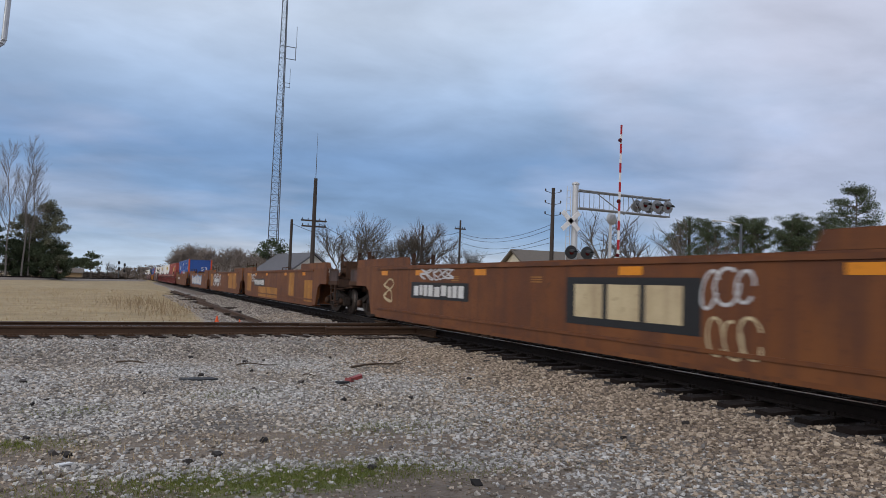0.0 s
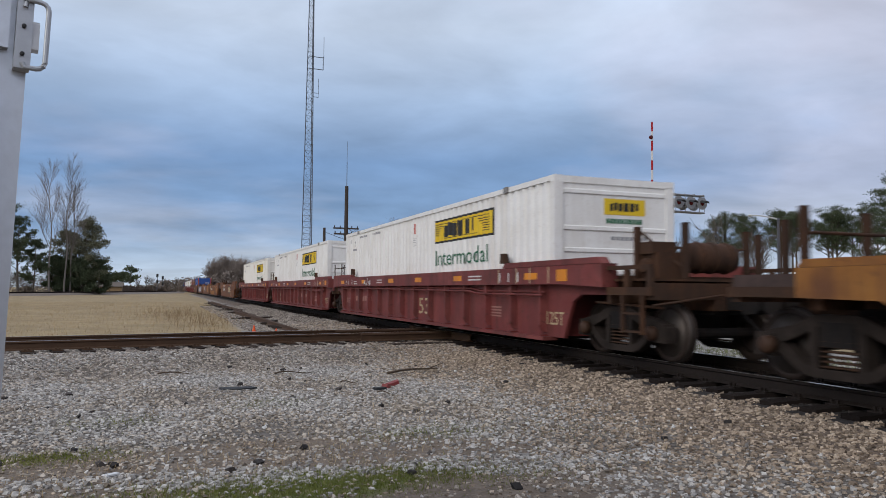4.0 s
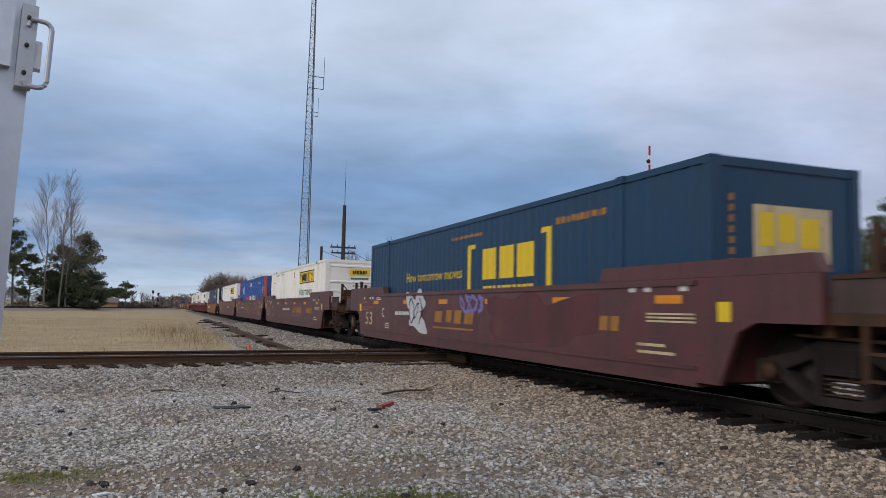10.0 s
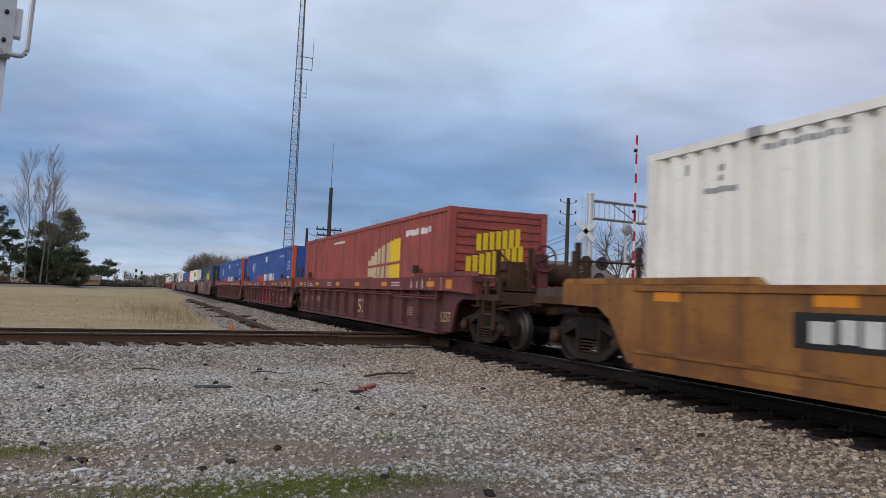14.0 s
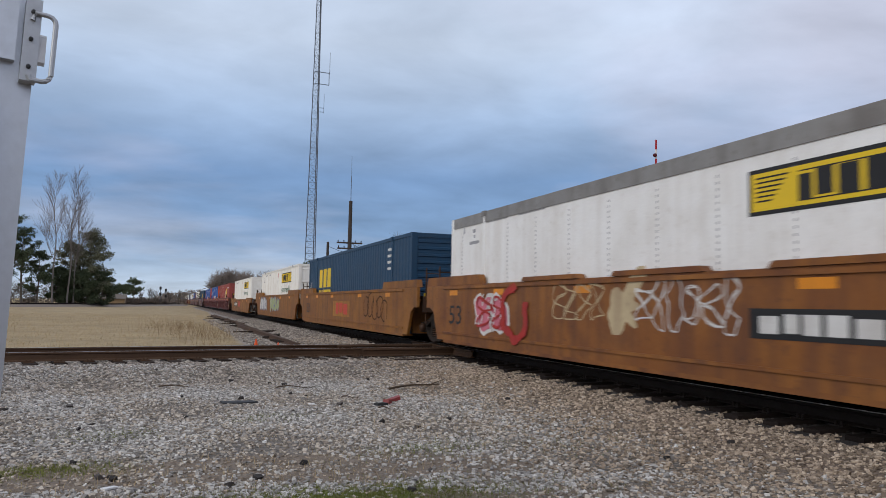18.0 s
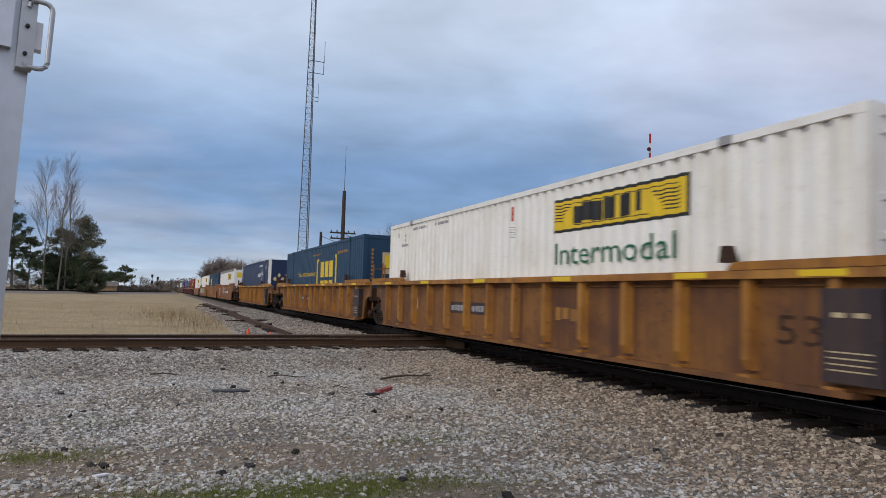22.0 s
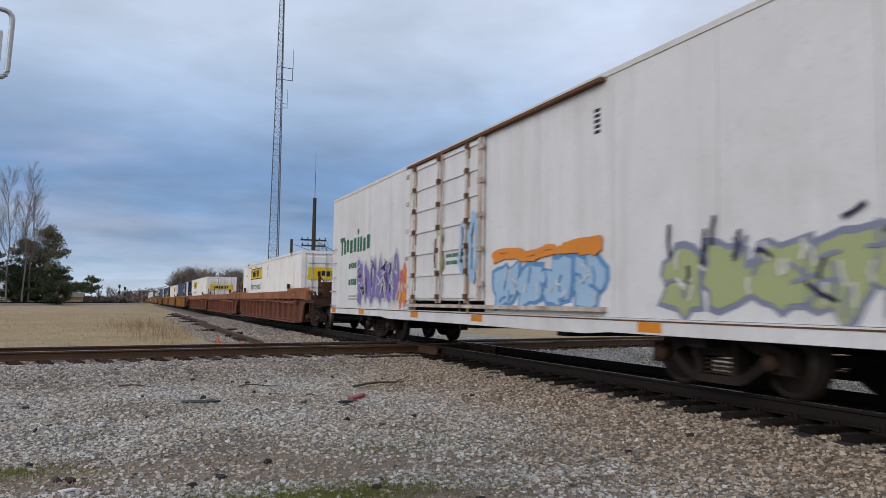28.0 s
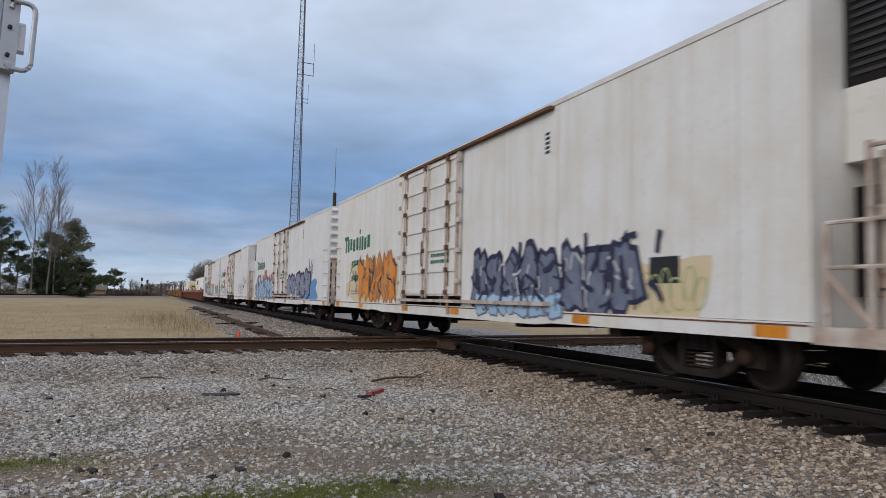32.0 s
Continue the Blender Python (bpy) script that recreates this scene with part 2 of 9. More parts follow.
RUST = (0.075, 0.035, 0.02)
M = {
    "white": material("white_paint", (0.82, 0.82, 0.80), (0.77, 0.76, 0.72), 0.5, streaks=0.16, dirt=(0.38, 0.31, 0.23), mixed=0.6),
    "cream": material("cream_paint", (0.84, 0.83, 0.78), (0.79, 0.77, 0.70), 0.5, streaks=0.2, dirt=(0.42, 0.32, 0.2), mixed=0.6),
    "reefer": material("reefer_white", (0.735, 0.735, 0.735), (0.67, 0.665, 0.655), 0.55, streaks=0.24, dirt=(0.46, 0.42, 0.37), mixed=0.7, scale=0.9),
    "reefer_cream": material("reefer_cream", (0.735, 0.73, 0.705), (0.68, 0.665, 0.615), 0.55, streaks=0.28, dirt=(0.50, 0.43, 0.31), mixed=0.7, scale=0.9),
    "aged": material("rusty_white", (0.64, 0.60, 0.54), (0.36, 0.22, 0.13), 0.6, streaks=0.55, dirt=(0.19, 0.085, 0.04), mixed=0.8, scale=2.6),
    "rust": material("dark_rust", (0.16, 0.075, 0.038), (0.085, 0.045, 0.028), 0.85, scale=6, streaks=0.4, dirt=(0.05, 0.03, 0.02)),
    "stain": material("rust_stain", (0.46, 0.32, 0.19), (0.34, 0.19, 0.09), 0.7, scale=4, mixed=0.9),
    "eave": material("grimy_white_eave", (0.70, 0.69, 0.67), (0.52, 0.48, 0.43), 0.6, scale=1.4, mixed=0.7),
    "grey_rail": material("weathered_aluminium", (0.30, 0.29, 0.27), None, 0.5, 0.3, streaks=0.3),
    "navy": material("navy_paint", (0.012, 0.029, 0.085), (0.015, 0.032, 0.075), 0.45, streaks=0.08, dirt=(0.05, 0.05, 0.07)),
    "teal": material("dark_blue_paint", (0.010, 0.046, 0.098), (0.014, 0.046, 0.085), 0.45, streaks=0.2, dirt=(0.03, 0.04, 0.055)),
    "blue": material("bright_blue_paint", (0.03, 0.09, 0.32), (0.035, 0.085, 0.28), 0.45, streaks=0.10, dirt=(0.03, 0.04, 0.10)),
    "orange_post": material("orange_paint", (0.60, 0.10, 0.025), None, 0.45, streaks=0.15),
    "red_box": material("faded_red_paint", (0.33, 0.072, 0.058), (0.27, 0.055, 0.047), 0.55, streaks=0.5, dirt=(0.13, 0.04, 0.034), dust=(0.34, 0.10, 0.085)),
    "brown": material("maroon_brown_paint", (0.112, 0.034, 0.031), (0.084, 0.027, 0.026), 0.45, gloss=0.5, scale=0.8, mixed=0.9, streaks=0.5, dirt=(0.04, 0.022, 0.02), dust=(0.12, 0.05, 0.046)),
    "red": material("oxide_red_paint", (0.185, 0.040, 0.036), (0.15, 0.033, 0.03), 0.6, scale=0.8, mixed=0.9, streaks=0.62, dirt=(0.075, 0.026, 0.022), dust=(0.27, 0.085, 0.072)),
    "plum": material("plum_red_paint", (0.115, 0.036, 0.036), (0.085, 0.03, 0.032), 0.6, scale=0.8, mixed=0.9, streaks=0.58, dirt=(0.055, 0.028, 0.026), dust=(0.19, 0.075, 0.066)),
    "yellow": material("freight_yellow_paint", (0.40, 0.18, 0.028), (0.31, 0.12, 0.023), 0.6, scale=0.8, mixed=0.9, streaks=0.6, dirt=(0.13, 0.05, 0.022), dust=(0.46, 0.25, 0.07)),
    "ochre": material("weathered_yellow_paint", (0.29, 0.125, 0.026), (0.20, 0.075, 0.022), 0.6, scale=0.8, mixed=0.9, streaks=0.7, dirt=(0.10, 0.042, 0.022), dust=(0.38, 0.19, 0.05)),
    "rust_panel": material("rusted_yellow_panel", (0.235, 0.105, 0.028), (0.165, 0.068, 0.024), 0.65, scale=0.8, mixed=0.9, streaks=0.75, dirt=(0.075, 0.034, 0.024), dust=(0.27, 0.125, 0.035)),
    "amber": material("dirty_amber_paint", (0.275, 0.112, 0.020), (0.20, 0.074, 0.018), 0.6, scale=0.8, mixed=0.9, streaks=0.55, dirt=(0.10, 0.045, 0.022), dust=(0.30, 0.14, 0.038)),
    "seam": material("rust_bled_seam", (0.23, 0.20, 0.185), (0.16, 0.125, 0.10), 0.7, streaks=0.5, dirt=(0.18, 0.09, 0.05)),
    "honey": material("bright_amber_paint", (0.25, 0.098, 0.021), (0.175, 0.060, 0.018), 0.6, scale=0.8, mixed=0.9, streaks=0.6, dirt=(0.095, 0.038, 0.022), dust=(0.30, 0.13, 0.036)),
    "tan": material("brown_orange_paint", (0.160, 0.056, 0.016), (0.125, 0.042, 0.015), 0.6, scale=0.8, mixed=0.9, streaks=0.62, dirt=(0.075, 0.03, 0.017), dust=(0.22, 0.085, 0.026)),
    "orange": material("faded_orange_red_paint", (0.175, 0.057, 0.029), (0.13, 0.042, 0.025), 0.62, scale=0.8, mixed=0.9, streaks=0.65, dirt=(0.095, 0.042, 0.03), dust=(0.24, 0.09, 0.045)),
    "orange_top": material("orange_chord_paint", (0.33, 0.115, 0.043), (0.25, 0.08, 0.036), 0.6, scale=0.8, mixed=0.9, streaks=0.45, dirt=(0.14, 0.06, 0.035), dust=(0.42, 0.18, 0.08)),
    "black": material("grimy_black_steel", (0.012, 0.011, 0.011), (0.022, 0.018, 0.016), 0.75, streaks=0.3, dirt=(0.035, 0.024, 0.018), gloss=0.15),
    "wheel": material("wheel_steel", (0.03, 0.022, 0.019), (0.055, 0.036, 0.028), 0.65, 0.2, gloss=0.2),
    "gear": material("rusty_brown_steel", (0.055, 0.032, 0.022), (0.028, 0.019, 0.015), 0.8, scale=3, streaks=0.4, dirt=(0.11, 0.05, 0.025), gloss=0.15),
    "endplate": material("grimy_end_plate", (0.10, 0.062, 0.053), (0.055, 0.038, 0.034), 0.75, scale=1.5, mixed=0.9, streaks=0.5, dirt=(0.025, 0.019, 0.017)),
    "truck": material("dusty_truck_steel", (0.020, 0.016, 0.014), (0.052, 0.040, 0.034), 0.85, scale=3, mixed=0.8, gloss=0.12),
    "wheel_rim": material("dull_wheel_tread", (0.10, 0.085, 0.075), (0.05, 0.04, 0.035), 0.5, 0.7),
    "tread": material("polished_steel", (0.55, 0.54, 0.52), None, 0.28, 1.0),
    "bearing": material("brown_grease", (0.06, 0.032, 0.02), None, 0.6, gloss=0.2),
    "d_yellow": material("sign_yellow", (0.75, 0.52, 0.02), (0.72, 0.48, 0.02), 0.5, streaks=0.12, dirt=(0.4, 0.27, 0.05)),
    "d_black": material("sign_black", (0.02, 0.02, 0.02), None, 0.5),
    "plate": material("dark_plate", (0.035, 0.026, 0.030), (0.055, 0.04, 0.042), 0.6, streaks=0.4, dirt=(0.09, 0.055, 0.04)),
    "d_green": material("sign_green", (0.012, 0.13, 0.055), (0.015, 0.12, 0.05), 0.5),
    "d_white": material("lettering_white", (0.66, 0.66, 0.64), (0.55, 0.54, 0.52), 0.55, streaks=0.25, dirt=(0.3, 0.26, 0.22)),
    "d_cream": material("lettering_cream", (0.56, 0.46, 0.28), (0.46, 0.36, 0.2), 0.6, streaks=0.35, dirt=(0.22, 0.14, 0.09)),
    "d_faint": material("faded_stencil", (0.36, 0.19, 0.155), (0.27, 0.13, 0.11), 0.6, streaks=0.3, dirt=(0.15, 0.06, 0.05)),
    "d_gold": material("lettering_gold", (0.36, 0.17, 0.035), (0.27, 0.12, 0.03), 0.6, streaks=0.35, dirt=(0.14, 0.06, 0.03)),
    "d_grey": material("lettering_grey", (0.33, 0.33, 0.34), None, 0.6),
    "d_orange": material("reflective_orange", (0.72, 0.26, 0.015), (0.62, 0.22, 0.02), 0.45, streaks=0.2),
    "d_red": material("lettering_red", (0.50, 0.05, 0.022), (0.42, 0.05, 0.03), 0.5),
    "d_bright": material("fresh_red_patch", (0.40, 0.028, 0.02), (0.32, 0.027, 0.022), 0.5, streaks=0.3, dirt=(0.12, 0.035, 0.03)),
    "g_blue": material("spray_blue", (0.11, 0.26, 0.50), (0.16, 0.33, 0.56), 0.6),
    "g_pale": material("spray_pale_blue", (0.36, 0.52, 0.68), (0.27, 0.44, 0.63), 0.6),
    "g_grey": material("spray_grey", (0.24, 0.26, 0.34), (0.16, 0.18, 0.27), 0.6),
    "g_dark": material("spray_dark", (0.03, 0.03, 0.07), None, 0.6),
    "g_orange": material("spray_orange", (0.72, 0.26, 0.035), (0.6, 0.2, 0.03), 0.6),
    "g_pink": material("spray_pink", (0.58, 0.17, 0.22), None, 0.6),
    "g_green": material("spray_olive", (0.38, 0.42, 0.20), (0.32, 0.38, 0.22), 0.6),
    "g_silver": material("spray_silver", (0.55, 0.55, 0.55), None, 0.5),
    "g_tan": material("spray_rust_brown", (0.42, 0.20, 0.09), None, 0.6),
    "g_purple": material("spray_violet", (0.22, 0.18, 0.42), None, 0.6),
    "g_sand": material("spray_sand_yellow", (0.62, 0.50, 0.30), (0.66, 0.58, 0.42), 0.6, scale=3),
    "g_slate": material("spray_slate", (0.12, 0.14, 0.20), (0.26, 0.29, 0.36), 0.6, scale=4),
    "fruit": material("fruit_orange_red", (0.62, 0.12, 0.05), (0.5, 0.08, 0.05), 0.5),
    "rail": material("rusty_rail", (0.095, 0.056, 0.034), (0.05, 0.032, 0.023), 0.7, 0.2, gloss=0.2),
    # main-line rail: darker copy of rail, with the train's shade in its colour
    "dark_rail": material("shaded_rail", (0.024, 0.018, 0.015), (0.016, 0.013, 0.012), 0.7, 0.2, gloss=0.2),
    "tie": material("creosoted_timber", (0.048, 0.036, 0.029), (0.024, 0.019, 0.017), 0.9, scale=4, bump=0.6, spread=0.35, gloss=0.1),
    # main-line ties: darker copy of tie, under-train shade put into the colour
    "shaded_tie": material("shaded_timber", (0.020, 0.015, 0.013), (0.012, 0.010, 0.009), 0.85, scale=4, bump=0.6, spread=0.35, gloss=0.1),
    "wood_pole": material("weathered_pole_timber", (0.045, 0.038, 0.034), (0.07, 0.055, 0.045), 0.85, streaks=0.3),
    "steel": material("galvanised_steel", (0.48, 0.50, 0.52), (0.38, 0.40, 0.42), 0.42, 0.6),
    "mast": material("aluminium_paint", (0.55, 0.56, 0.57), (0.45, 0.46, 0.47), 0.45, 0.35),
    "grey_steel": material("weathered_grey_steel", (0.26, 0.27, 0.285), (0.19, 0.20, 0.21), 0.5, 0.4),
    "tower": material("tower_steel", (0.12, 0.135, 0.16), None, 0.5, 0.5),
    "polished": material("brushed_aluminium", (0.60, 0.63, 0.66), (0.54, 0.57, 0.61), 0.36, 0.75, scale=0.8, mixed=0.4, bump=0.05),
    "gate_red": material("gate_red", (0.45, 0.02, 0.025), None, 0.4),
    "gate_white": material("gate_white", (0.75, 0.75, 0.75), None, 0.4),
    "lens": material("signal_lens", (0.08, 0.004, 0.006), None, 0.15),
    "bark": material("bark", (0.10, 0.085, 0.07), (0.16, 0.14, 0.12), 0.9, scale=5),
    "pale_bark": material("pale_bark", (0.19, 0.17, 0.155), (0.13, 0.115, 0.10), 0.9, scale=5),
    "needles": material("pine_needles", (0.066, 0.086, 0.050), (0.098, 0.116, 0.063), 0.75, scale=0.6, fine=4, mixed=0.8, gloss=0.1),
    "cedar": material("cedar_foliage", (0.185, 0.182, 0.122), (0.105, 0.115, 0.07), 0.8, scale=0.5, fine=4, mixed=0.8, gloss=0.1),
    "scrub": material("winter_scrub", (0.20, 0.17, 0.15), (0.26, 0.215, 0.18), 0.9, scale=0.4),
    "siding": material("white_siding", (0.68, 0.66, 0.60), None, 0.6),
    "cream_siding": material("cream_siding", (0.62, 0.57, 0.44), None, 0.6),
    "shingle": material("grey_shingle", (0.13, 0.13, 0.14), (0.06, 0.06, 0.07), 0.85, scale=5, bump=0.5),
    "brown_roof": material("brown_shingle", (0.15, 0.13, 0.11), None, 0.85, scale=5),
    "dark_glass": material("dark_glass", (0.02, 0.025, 0.03), None, 0.1),
    "stone": material("limestone_gravel", (0.33, 0.33, 0.34), (0.22, 0.22, 0.235), 0.85, scale=9, fine=60),
    "brown_stone": material("stained_ballast", (0.22, 0.185, 0.155), (0.13, 0.105, 0.09), 0.9, scale=7, fine=60),
    "dark_stone": material("dark_stone", (0.055, 0.05, 0.05), None, 0.85, scale=9),
    "straw": material("dry_grass", (0.46, 0.36, 0.215), (0.37, 0.28, 0.16), 0.9, scale=1.5),
    "weed": material("brown_weed", (0.28, 0.20, 0.115), None, 0.9),
    "moss": material("short_green_grass", (0.16, 0.19, 0.04), (0.22, 0.21, 0.07), 0.9, scale=3),
    "cone": material("traffic_orange", (0.75, 0.10, 0.02), None, 0.5),
    "rubber": material("black_rubber", (0.03, 0.032, 0.034), (0.06, 0.062, 0.065), 0.7),
    "twig": material("dead_twig", (0.09, 0.065, 0.045), None, 0.9),
    "debris_red": material("broken_red_plastic", (0.26, 0.05, 0.05), None, 0.5),
}


# ---- building helpers ----
def box(bm, x0, x1, y0, y1, z0, z1):
    v = [bm.verts.new((x, y, z)) for x in (x0, x1) for y in (y0, y1) for z in (z0, z1)]
    for f in ((0, 1, 3, 2), (4, 6, 7, 5), (0, 4, 5, 1), (2, 3, 7, 6), (0, 2, 6, 4), (1, 5, 7, 3)):
        bm.faces.new([v[i] for i in f])
    return v


def prism(bm, outline, y0, y1):
    """An outline in x and z, drawn out from y0 to y1."""
    a = [bm.verts.new((x, y0, z)) for x, z in outline]
    b = [bm.verts.new((x, y1, z)) for x, z in outline]
    n = len(a)
    bm.faces.new(a)
    bm.faces.new(b[::-1])
    for i in range(n):
        bm.faces.new((a[i], b[i], b[(i + 1) % n], a[(i + 1) % n]))


def tube(bm, p, q, r, r2=None, sides=8):
    p, q = Vector(p), Vector(q)
    r2 = r if r2 is None else r2
    z = (q - p).normalized()
    x = z.orthogonal().normalized()
    y = z.cross(x)
    rings = []
    for c, rad in ((p, r), (q, r2)):
        rings.append([bm.verts.new(c + (x * math.cos(t) + y * math.sin(t)) * rad) for t in (2 * math.pi * i / sides for i in range(sides))])
    for i in range(sides):
        bm.faces.new((rings[0][i], rings[0][(i + 1) % sides], rings[1][(i + 1) % sides], rings[1][i]))
    bm.faces.new(rings[0][::-1])
    bm.faces.new(rings[1])


def run(bm, pts, radii, sides=8):
    """One bent round bar through points."""
    rings = []
    pts = [Vector(p) for p in pts]
    for i, p in enumerate(pts):
        d = (pts[min(i + 1, len(pts) - 1)] - pts[max(i - 1, 0)]).normalized()
        x = d.cross(Vector((0.31, 0.52, 0.79))).normalized()
        y = d.cross(x)
        r = radii[i] if isinstance(radii, (list, tuple)) else radii
        rings.append([bm.verts.new(p + (x * math.cos(t) + y * math.sin(t)) * r) for t in (2 * math.pi * k / sides for k in range(sides))])
    for a, b in zip(rings, rings[1:]):
        for i in range(sides):
            bm.faces.new((a[i], a[(i + 1) % sides], b[(i + 1) % sides], b[i]))
    bm.faces.new(rings[0][::-1])
    bm.faces.new(rings[-1])


def lathe(bm, profile, axis="y", centre=(0, 0, 0), sides=24):
    """A profile of (radius, along) turned round an axis."""
    rings = []
    for r, a in profile:
        ring = []
        for i in range(sides):
            t = 2 * math.pi * i / sides
            c, s = r * math.cos(t), r * math.sin(t)
            o = {"y": (c, a, s), "x": (a, c, s), "z": (c, s, a)}[axis]
            ring.append(bm.verts.new(Vector(o) + Vector(centre)))
        rings.append(ring)
    for a, b in zip(rings, rings[1:]):
        for i in range(sides):
            bm.faces.new((a[i], a[(i + 1) % sides], b[(i + 1) % sides], b[i]))
    bm.faces.new(rings[0])
    bm.faces.new(rings[-1][::-1])


def bevelled(bm, width=0.012, angle=40):
    es = [e for e in bm.edges if e.is_manifold and e.calc_face_angle(0) > radians(angle)]
    bmesh.ops.bevel(bm, geom=es, offset=width, segments=1, affect="EDGES", clamp_overlap=True)


def shell(name, bm, mat, smooth=False):
    bmesh.ops.recalc_face_normals(bm, faces=bm.faces)
    me = bpy.data.meshes.new(name)
    bm.to_mesh(me)
    bm.free()
    me.materials.append(M[mat])
    if smooth:
        me.polygons.foreach_set("use_smooth", [True] * len(me.polygons))
    return me


def part(name, bm, mat, parent=None, label="", at=None):
    me = bm if isinstance(bm, bpy.types.Mesh) else shell(name, bm, mat)
    ob = new(name, me)
    ob.parent = parent
    if at is not None:
        ob.matrix_basis = at
    return tagged(ob, label) if label else ob


def thing(name, label, category, group="", at=None, kind=""):
    ob = new(name)
    ob.empty_display_size = 0.3
    if at is not None:
        ob.matrix_basis = at
    return tagged(ob, label, category, group, kind)


def quick(name, verts, faces, mat):
    me = bpy.data.meshes.new(name)
    me.from_pydata(verts, [], faces)
    me.materials.append(M[mat])
    return me


TRACK_Y, RAIL_Z, SIDE = 7.78, 0.47, 1.5

# ---- decals: thin paint that follows the panel below it ----
SMALL = ("stencil", "end_stencil", "rail_notch", "rivet_seam", "slogan", "logo_line", "sign_scroll", "badge", "end_word", "emblem", "sign_mark", "end_mark")


def flat_panel(u):
    return 0.0


def decal(name, rects, mat, parent, *args, **kw):
    """Reflector strips are single parts; all else is one mesh."""
    if name == "reflector":
        for r in rects:
            ob = paint_rects(name, [r], mat, parent, *args, **kw)
        return ob
    return paint_rects(name, rects, mat, parent, *args, **kw)


def paint_rects(name, rects, mat, parent, profile=flat_panel, face=-1.295, end=None, cuts=(), lift=0.004, label="", skew=0.0):
    """Painted rectangles (u0, u1, z0, z1) on the near side at y = face, or on an end wall at x = end."""
    verts, faces = [], []
    for u0, u1, z0, z1 in rects:
        us = [u0] + [c for c in cuts if u0 + 0.004 < c < u1 - 0.004] + [u1]
        n = len(verts)
        for u in us:
            for z in (z0, z1):
                uu = u + skew * (z - z0)
                d = profile(uu)
                if end is None:
                    verts.append((uu, face + d - lift, z))
                else:
                    verts.append((end - d + lift, uu, z))
        for i in range(len(us) - 1):
            a = n + 2 * i
            faces.append((a, a + 2, a + 3, a + 1))
    ob = part(name, quick(name, verts, faces, mat), mat, parent, label)
    return tagged(ob, kind="stuff") if name in SMALL and len(rects) > 1 else ob


def blocks(u0, u1, z0, z1, count, gap=0.22, slit=True):
    """A row of plain blocks of the size of a word."""
    out, h = [], z1 - z0
    widths = [(1.0, 0.72, 1.15, 0.85, 1.05)[(2 * i + count) % 5] if slit else 1.0 for i in range(count)]
    k, u = (u1 - u0) / sum(widths), u0
    for i, w in enumerate(widths):
        w *= k
        d = (0.0, 0.14, 0.06, 0.0, 0.1)[(3 * i + count) % 5] if slit else 0.0
        out.append((u, u + w * (1 - gap), z0 + d * h * (i % 2), z1 - d * h * (1 - i % 2)))
        u += w
    return out


def striped(u0, u1, z0, z1, count, rows=5):
    """Plain blocks cut into level stripes."""
    out = []
    for a, b, lo, hi in blocks(u0, u1, z0, z1, count, 0.12, False):
        h = (hi - lo) / rows
        out += [(a, b, lo + k * h, lo + (k + 0.72) * h) for k in range(rows)]
    return out


def lettering(name, text, mat, parent, u, z, height, face, end=None, width=None, label=""):
    """Raised lettering in the built-in font, its lower corner at u, z."""
    cu = bpy.data.curves.new(name, "FONT")
    cu.body, cu.size, cu.resolution_u = text, height * 1.38, 2
    ob = new(name, cu)
    me = bpy.data.meshes.new_from_object(ob)
    bpy.data.objects.remove(ob)
    bpy.data.curves.remove(cu)
    co = np.zeros(len(me.vertices) * 3)
    me.vertices.foreach_get("co", co)
    co = co.reshape(-1, 3)
    co[:, 0] -= co[:, 0].min()
    k = 1.0 if width is None else width / co[:, 0].max()
    out = np.zeros_like(co)
    if end is None:
        out[:, 0], out[:, 1], out[:, 2] = u + co[:, 0] * k, face - 0.005, z + co[:, 1]
    else:
        out[:, 0], out[:, 1], out[:, 2] = end + 0.005, u + co[:, 0] * k, z + co[:, 1]
    me.vertices.foreach_set("co", out.ravel())
    me.materials.append(M[mat])
    me.update()
    return part(name, me, mat, parent, label)


def ribbon(verts, faces, pts, width, face, lift, r):
    """A painted stroke along points in u and z."""
    n = len(verts)
    for i, p in enumerate(pts):
        d = pts[min(i + 1, len(pts) - 1)] - pts[max(i - 1, 0)]
        nrm = (Vector((-d.y, d.x)).normalized() if d.length > 1e-6 else Vector((0, 1))) * width * r.uniform(0.38, 0.6)
        verts.append((p.x + nrm.x, face - lift, p.y + nrm.y))
        verts.append((p.x - nrm.x, face - lift, p.y - nrm.y))
    for i in range(len(pts) - 1):
        faces.append((n + 2 * i, n + 2 * i + 1, n + 2 * i + 3, n + 2 * i + 2))


def scrawl(name, mat, parent, u0, u1, z0, z1, face, seed, width=0.05, strokes=6, turns=3.0, lift=0.006):
    """Loose sprayed loops inside a rectangle."""
    r = random.Random(seed)
    verts, faces = [], []
    w = (u1 - u0) / strokes
    for s in range(strokes):
        cx, cz = u0 + (s + 0.5) * w, (z0 + z1) / 2
        a, b, ph, ph2, k = w * r.uniform(0.3, 0.6), (z1 - z0) * r.uniform(0.3, 0.5), r.uniform(0, 6.3), r.uniform(0, 6.3), r.choice((1, 2, 2, 3))
        pts = []
        for i in range(40):
            t = 2 * math.pi * turns * i / 39 / 2
            pts.append(Vector((min(max(cx + a * math.sin(k * t + ph) + 0.2 * a * math.sin(5 * t), u0), u1), min(max(cz + b * math.sin(t + ph2) + 0.2 * b * math.sin(3.1 * t), z0), z1))))
        ribbon(verts, faces, pts, width, face, lift, r)
    return tagged(part(name, quick(name, verts, faces, mat), mat, parent), kind="stuff")


